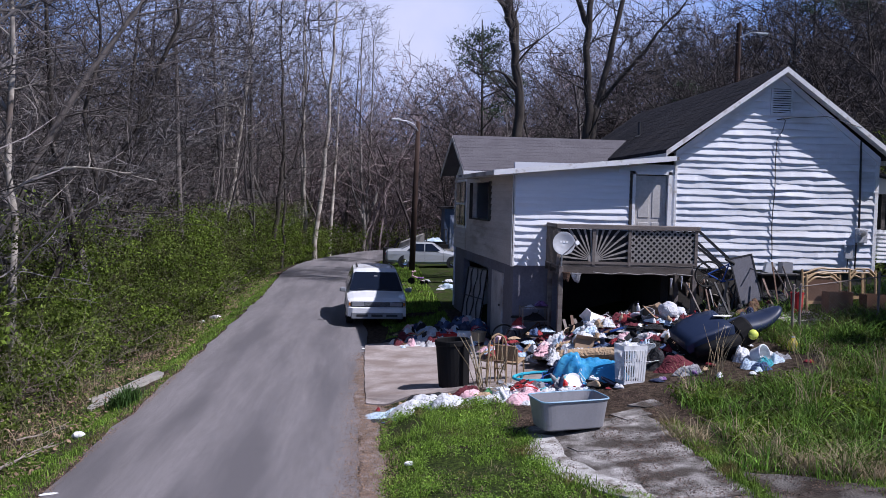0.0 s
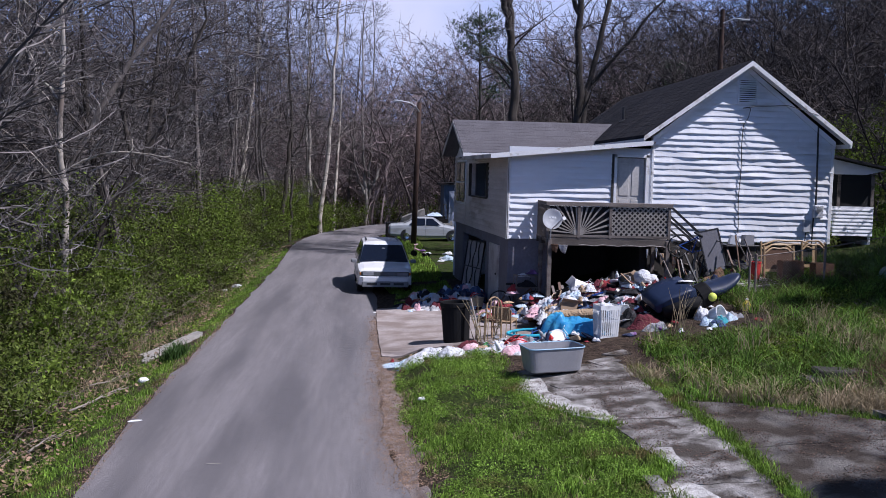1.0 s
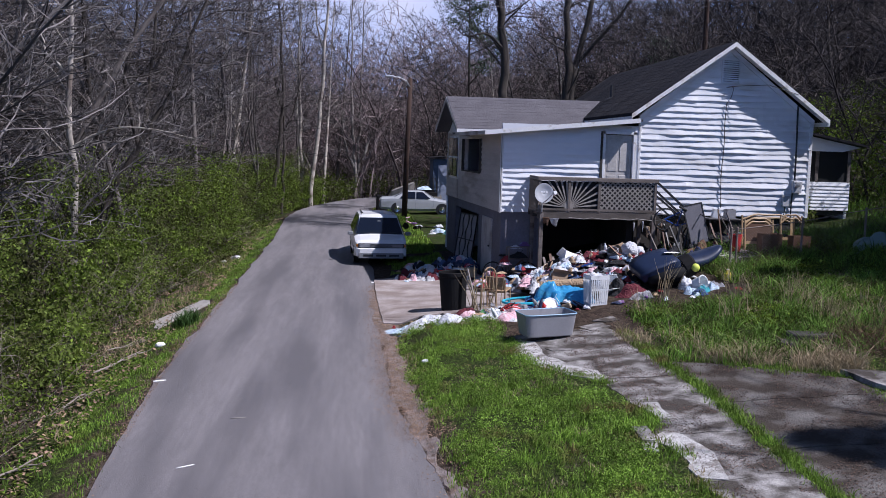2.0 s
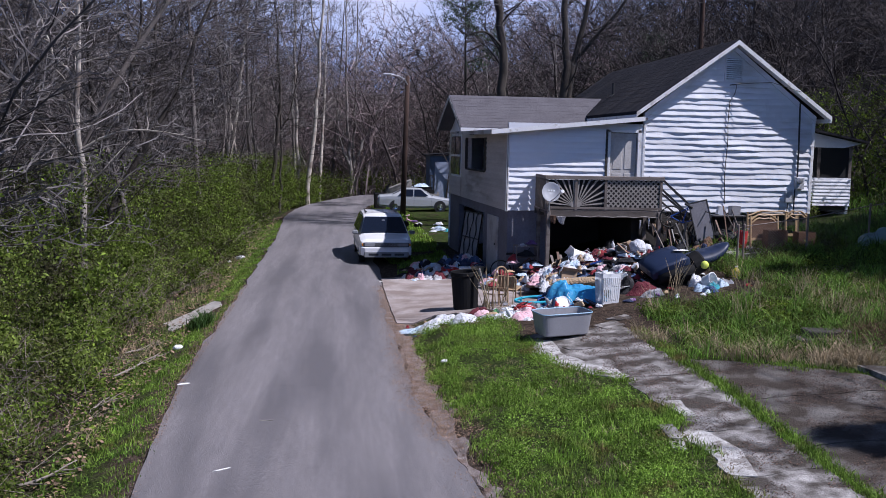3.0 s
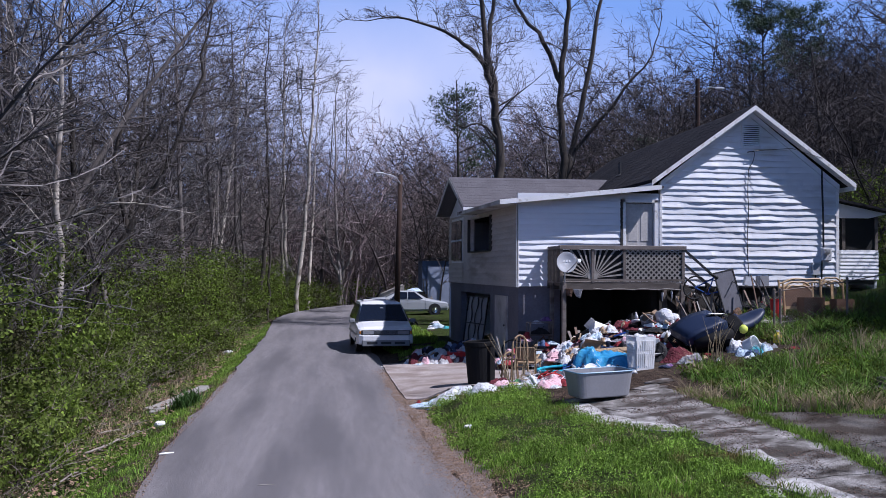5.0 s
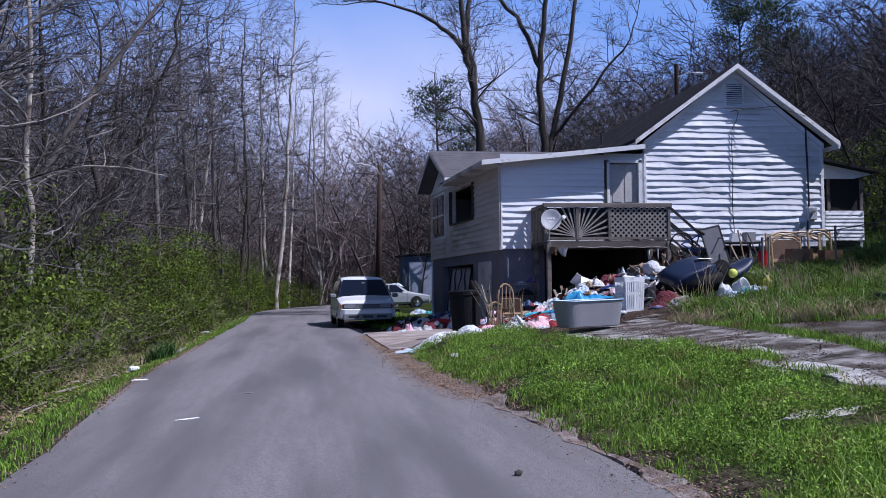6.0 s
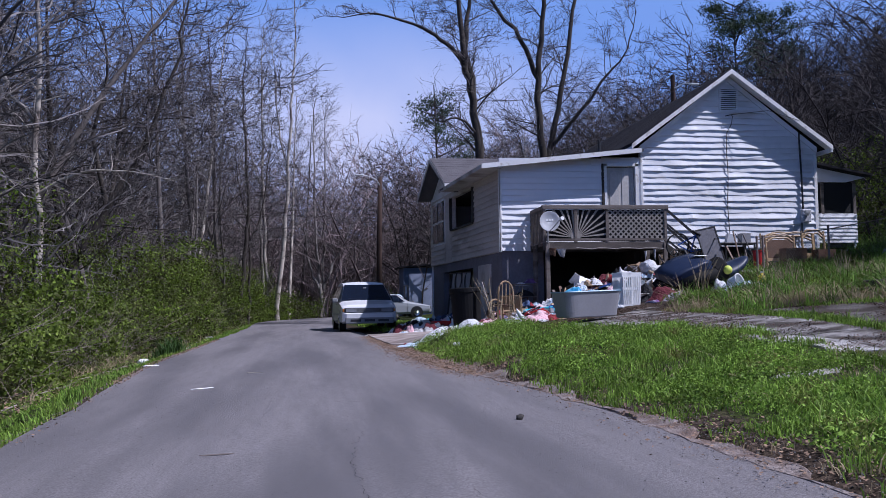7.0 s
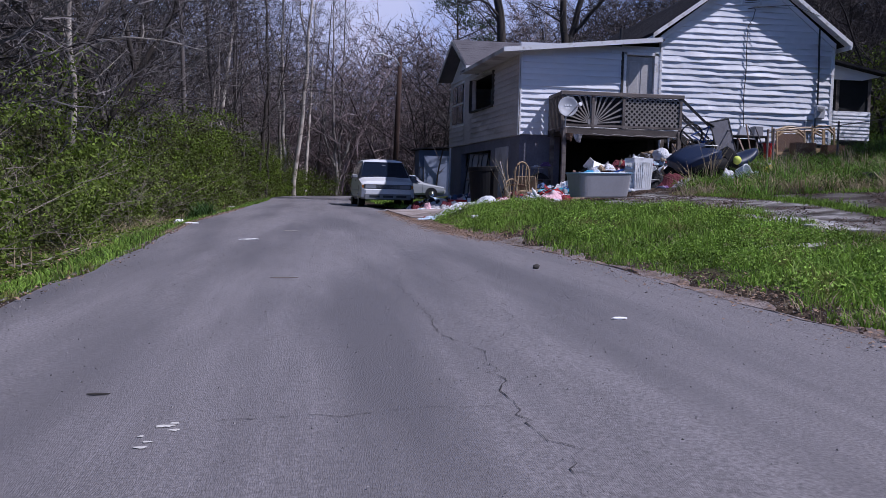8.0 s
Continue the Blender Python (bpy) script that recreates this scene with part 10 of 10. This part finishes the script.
bm = fold_dome(0.6, 0.45, 0.26, 44.0, 0.4)
bmesh.ops.translate(bm, verts=bm.verts, vec=(-0.1, 0, 1.25))
part("cover", bm, CLOTH["pale_blue"], atv)
atv.matrix_basis = pose(3.7, 58.5, lands(3.7, 58.5), 0, 0, 10)
# low wooden rail fence by the cars
rail = thing("rail_fence", "short pale wooden rail fence by the shed", "fence", (3.4, 57.0, lands(3.4, 57)))
for x in (2.6, 3.6, 4.6):
    bm = bmesh.new()
    box(bm, x - 0.05, x + 0.05, 56.95, 57.05, 0, 1.1)
    part("post", bm, LATTICE, rail)
bm = bmesh.new()
box(bm, 2.5, 4.7, 56.92, 56.95, 0.85, 0.98)
part("rail", bm, LATTICE, rail)
# toys on the far lawn
tri_t = thing("toy_tricycle", "pink and purple toy tricycle on the lawn", "tricycle")
for x, y, r in ((0.0, 0.35, 0.17), (-0.2, -0.3, 0.12), (0.2, -0.3, 0.12)):
    bm = bmesh.new()
    lathe(bm, [(0, -0.03), (r, -0.03), (r, 0.03), (0, 0.03)], 16, pose(x, y, r, 0, 90, 0))
    part("wheel", bm, PLASTIC["black"], tri_t)
bm = bmesh.new()
tube(bm, [(0, 0.35, 0.17), (0, 0.3, 0.5), (0, 0.25, 0.6)], 0.03, 8)
tube(bm, [(0, 0.3, 0.42), (0, -0.05, 0.3), (0, -0.3, 0.15)], 0.035, 8)
tube(bm, [(-0.2, 0.25, 0.62), (0.2, 0.25, 0.62)], 0.025, 8)
part("frame", bm, CLOTH["pink"], tri_t)
bm = bmesh.new()
box(bm, -0.13, 0.13, -0.25, 0.0, 0.3, 0.38, 0.03)
part("seat", bm, CLOTH["purple"], tri_t)
tri_t.matrix_basis = pose(1.95, 42.5, lands(1.95, 42.5), 0, 0, 60)
for i, (x, y, c, r) in enumerate(((3.2, 41.0, "pale_blue", 0.4), (3.0, 41.6, "white", 0.25), (2.8, 40.4, "white", 0.2), (1.5, 41.0, "white", 0.15), (2.4, 44.5, "white", 0.2), (3.4, 44.0, "white", 0.3), (1.3, 42.4, "purple", 0.2), (3.5, 40.2, "teal", 0.25), (2.3, 39.2, "white", 0.12))):
    garment("rag", "%s cloth dropped on the far lawn" % c.replace("_", " "), x, y, r, r * 0.7, r * 0.5, CLOTH[c], 700 + i * 1.3)["group"] = "rags on the lawn"

# pole behind the house with a lamp
bp = thing("light_pole", "wooden pole with a lamp behind the house", "pole", (17.6, 46.0, lands(17.6, 46)))
bm = bmesh.new()
tube(bm, [(17.6, 46, lands(17.6, 46) - 0.2), (17.62, 46, 13.0)], [0.17, 0.12], 10)
part("shaft", bm, POLEWOOD, bp)
bm = bmesh.new()
tube(bm, [(17.65, 45.9, 12.3), (18.2, 45.8, 12.55), (18.7, 45.7, 12.5)], 0.03, 6)
part("lamp_arm", bm, STEEL, bp)
bm = bmesh.new()
box(bm, 18.5, 18.95, 45.6, 45.8, 12.42, 12.52, 0.03)
part("lamp_head", bm, GREYPLASTIC, bp)
# climbing shrub at the porch
leaf_cloud("porch_vine", [(13.12, 24.35, 2.2, 0.22, 1.0, 260), (13.3, 24.3, 2.1, 0.3, 0.5, 160)], LEAF, "green vine climbing the porch corner", 0.05, 61)


# pines on the hill
def pine(x, y, h, seed, n_limb=34, lo=0.66):
    t = thing("pine", "tall pine with a rounded dark green crown on the hill", "tree", (x, y, lands(x, y)))
    r = random.Random(seed)
    z0 = lands(x, y)
    bm = bmesh.new()
    tube(bm, [(x, y, z0 - 0.3), (x + 0.1, y, z0 + h * 0.5), (x - 0.1, y, z0 + h)], [0.009 * h, 0.006 * h, 0.03], 8)
    part("trunk", bm, BARK_DARK, t)
    V = []
    rr = np.random.RandomState(seed)
    bm = bmesh.new()
    tips = []
    for k in range(n_limb):
        u = lo + (1 - lo) * r.random()
        a = r.uniform(0, 6.28)
        L = h * 0.12 * (1.45 - u) * r.uniform(0.6, 1.6) + 0.3
        p = Vector((x, y, z0 + h * u))
        q = p + Vector((math.cos(a) * L, math.sin(a) * L, L * 0.45))
        tube(bm, [p, p.lerp(q, 0.5) + Vector((0, 0, -0.05)), q], [0.05, 0.035, 0.012], 4)
        tips += [q, p.lerp(q, 0.75)]
    part("limb", bm, BARK_DARK, t)
    P = np.concatenate([np.array(q)[None] + rr.normal(size=(110, 3)) * (0.34, 0.34, 0.20) for q in tips])
    d = rr.normal(size=P.shape)
    d[:, 2] = np.abs(d[:, 2])
    d /= np.linalg.norm(d, axis=1)[:, None]
    b = np.cross(d, rr.normal(size=P.shape))
    b /= np.linalg.norm(b, axis=1)[:, None]
    V = np.stack([P + b * 0.03, P - b * 0.03, P + d * 0.24], 1).reshape(-1, 3) - np.array([x, y, z0])
    raw_mesh("needles", V.tolist(), np.arange(len(V)).reshape(-1, 3).tolist(), LEAF_DARK, t)
    return t


pine(27.0, 58.0, 16.0, 3)["group"] = "pines"
pine(30.3, 59.0, 14.4, 4)["group"] = "pines"
pine(6.0, 55.5, 14.2, 6, 14, 0.5)["group"] = "pines"
pine(22.0, 66.0, 8.6, 8, 16, 0.6)["group"] = "pines"


def cedar(x, y, h, seed, wide=0.2):
    t = thing("cedar", "dense dark green cedar out of view, added to shade the slope", "tree", (x, y, lands(x, y)), "cedars")
    rr = np.random.RandomState(seed)
    z0 = lands(x, y)
    bm = bmesh.new()
    tube(bm, [(x, y, z0 - 0.2), (x, y, z0 + h * 0.95)], [0.16, 0.03], 7)
    part("trunk", bm, BARK_DARK, t)
    n = 7000
    u = rr.rand(n) ** 0.8
    a = rr.uniform(0, 6.28, n)
    rad = h * wide * (1.02 - u) ** 0.8 * (0.35 + 0.65 * rr.rand(n) ** 0.5) * (1 + 0.35 * np.sin(a * 5 + u * 23 + seed))
    P = np.stack([np.cos(a) * rad, np.sin(a) * rad, h * (0.08 + 0.92 * u)], -1)
    d = np.stack([np.cos(a), np.sin(a), 0.5 + 0 * a], -1) + rr.normal(size=(n, 3)) * 0.6
    d /= np.linalg.norm(d, axis=1)[:, None]
    b = np.cross(d, rr.normal(size=(n, 3)))
    b /= np.linalg.norm(b, axis=1)[:, None]
    V = np.stack([P + b * 0.05, P - b * 0.05, P + d * 0.34], 1).reshape(-1, 3)
    raw_mesh("foliage", V.tolist(), np.arange(len(V)).reshape(-1, 3).tolist(), LEAF_DARK, t)
    return t


# out of view on the right: added to shade the slope and path
for i, (x, y, hh) in enumerate(((16.8, 12.4, 9.0), (18.8, 13.4, 10.0), (15.6, 16.8, 8.5), (17.2, 15.0, 9.5), (18.5, 18.0, 9.0), (12.6, 3.6, 10.5), (14.3, 14.8, 7.5), (17.0, 20.3, 8.0), (20.0, 16.2, 11.0), (16.0, 19.0, 7.0))):
    cedar(x, y, hh, 40 + i)
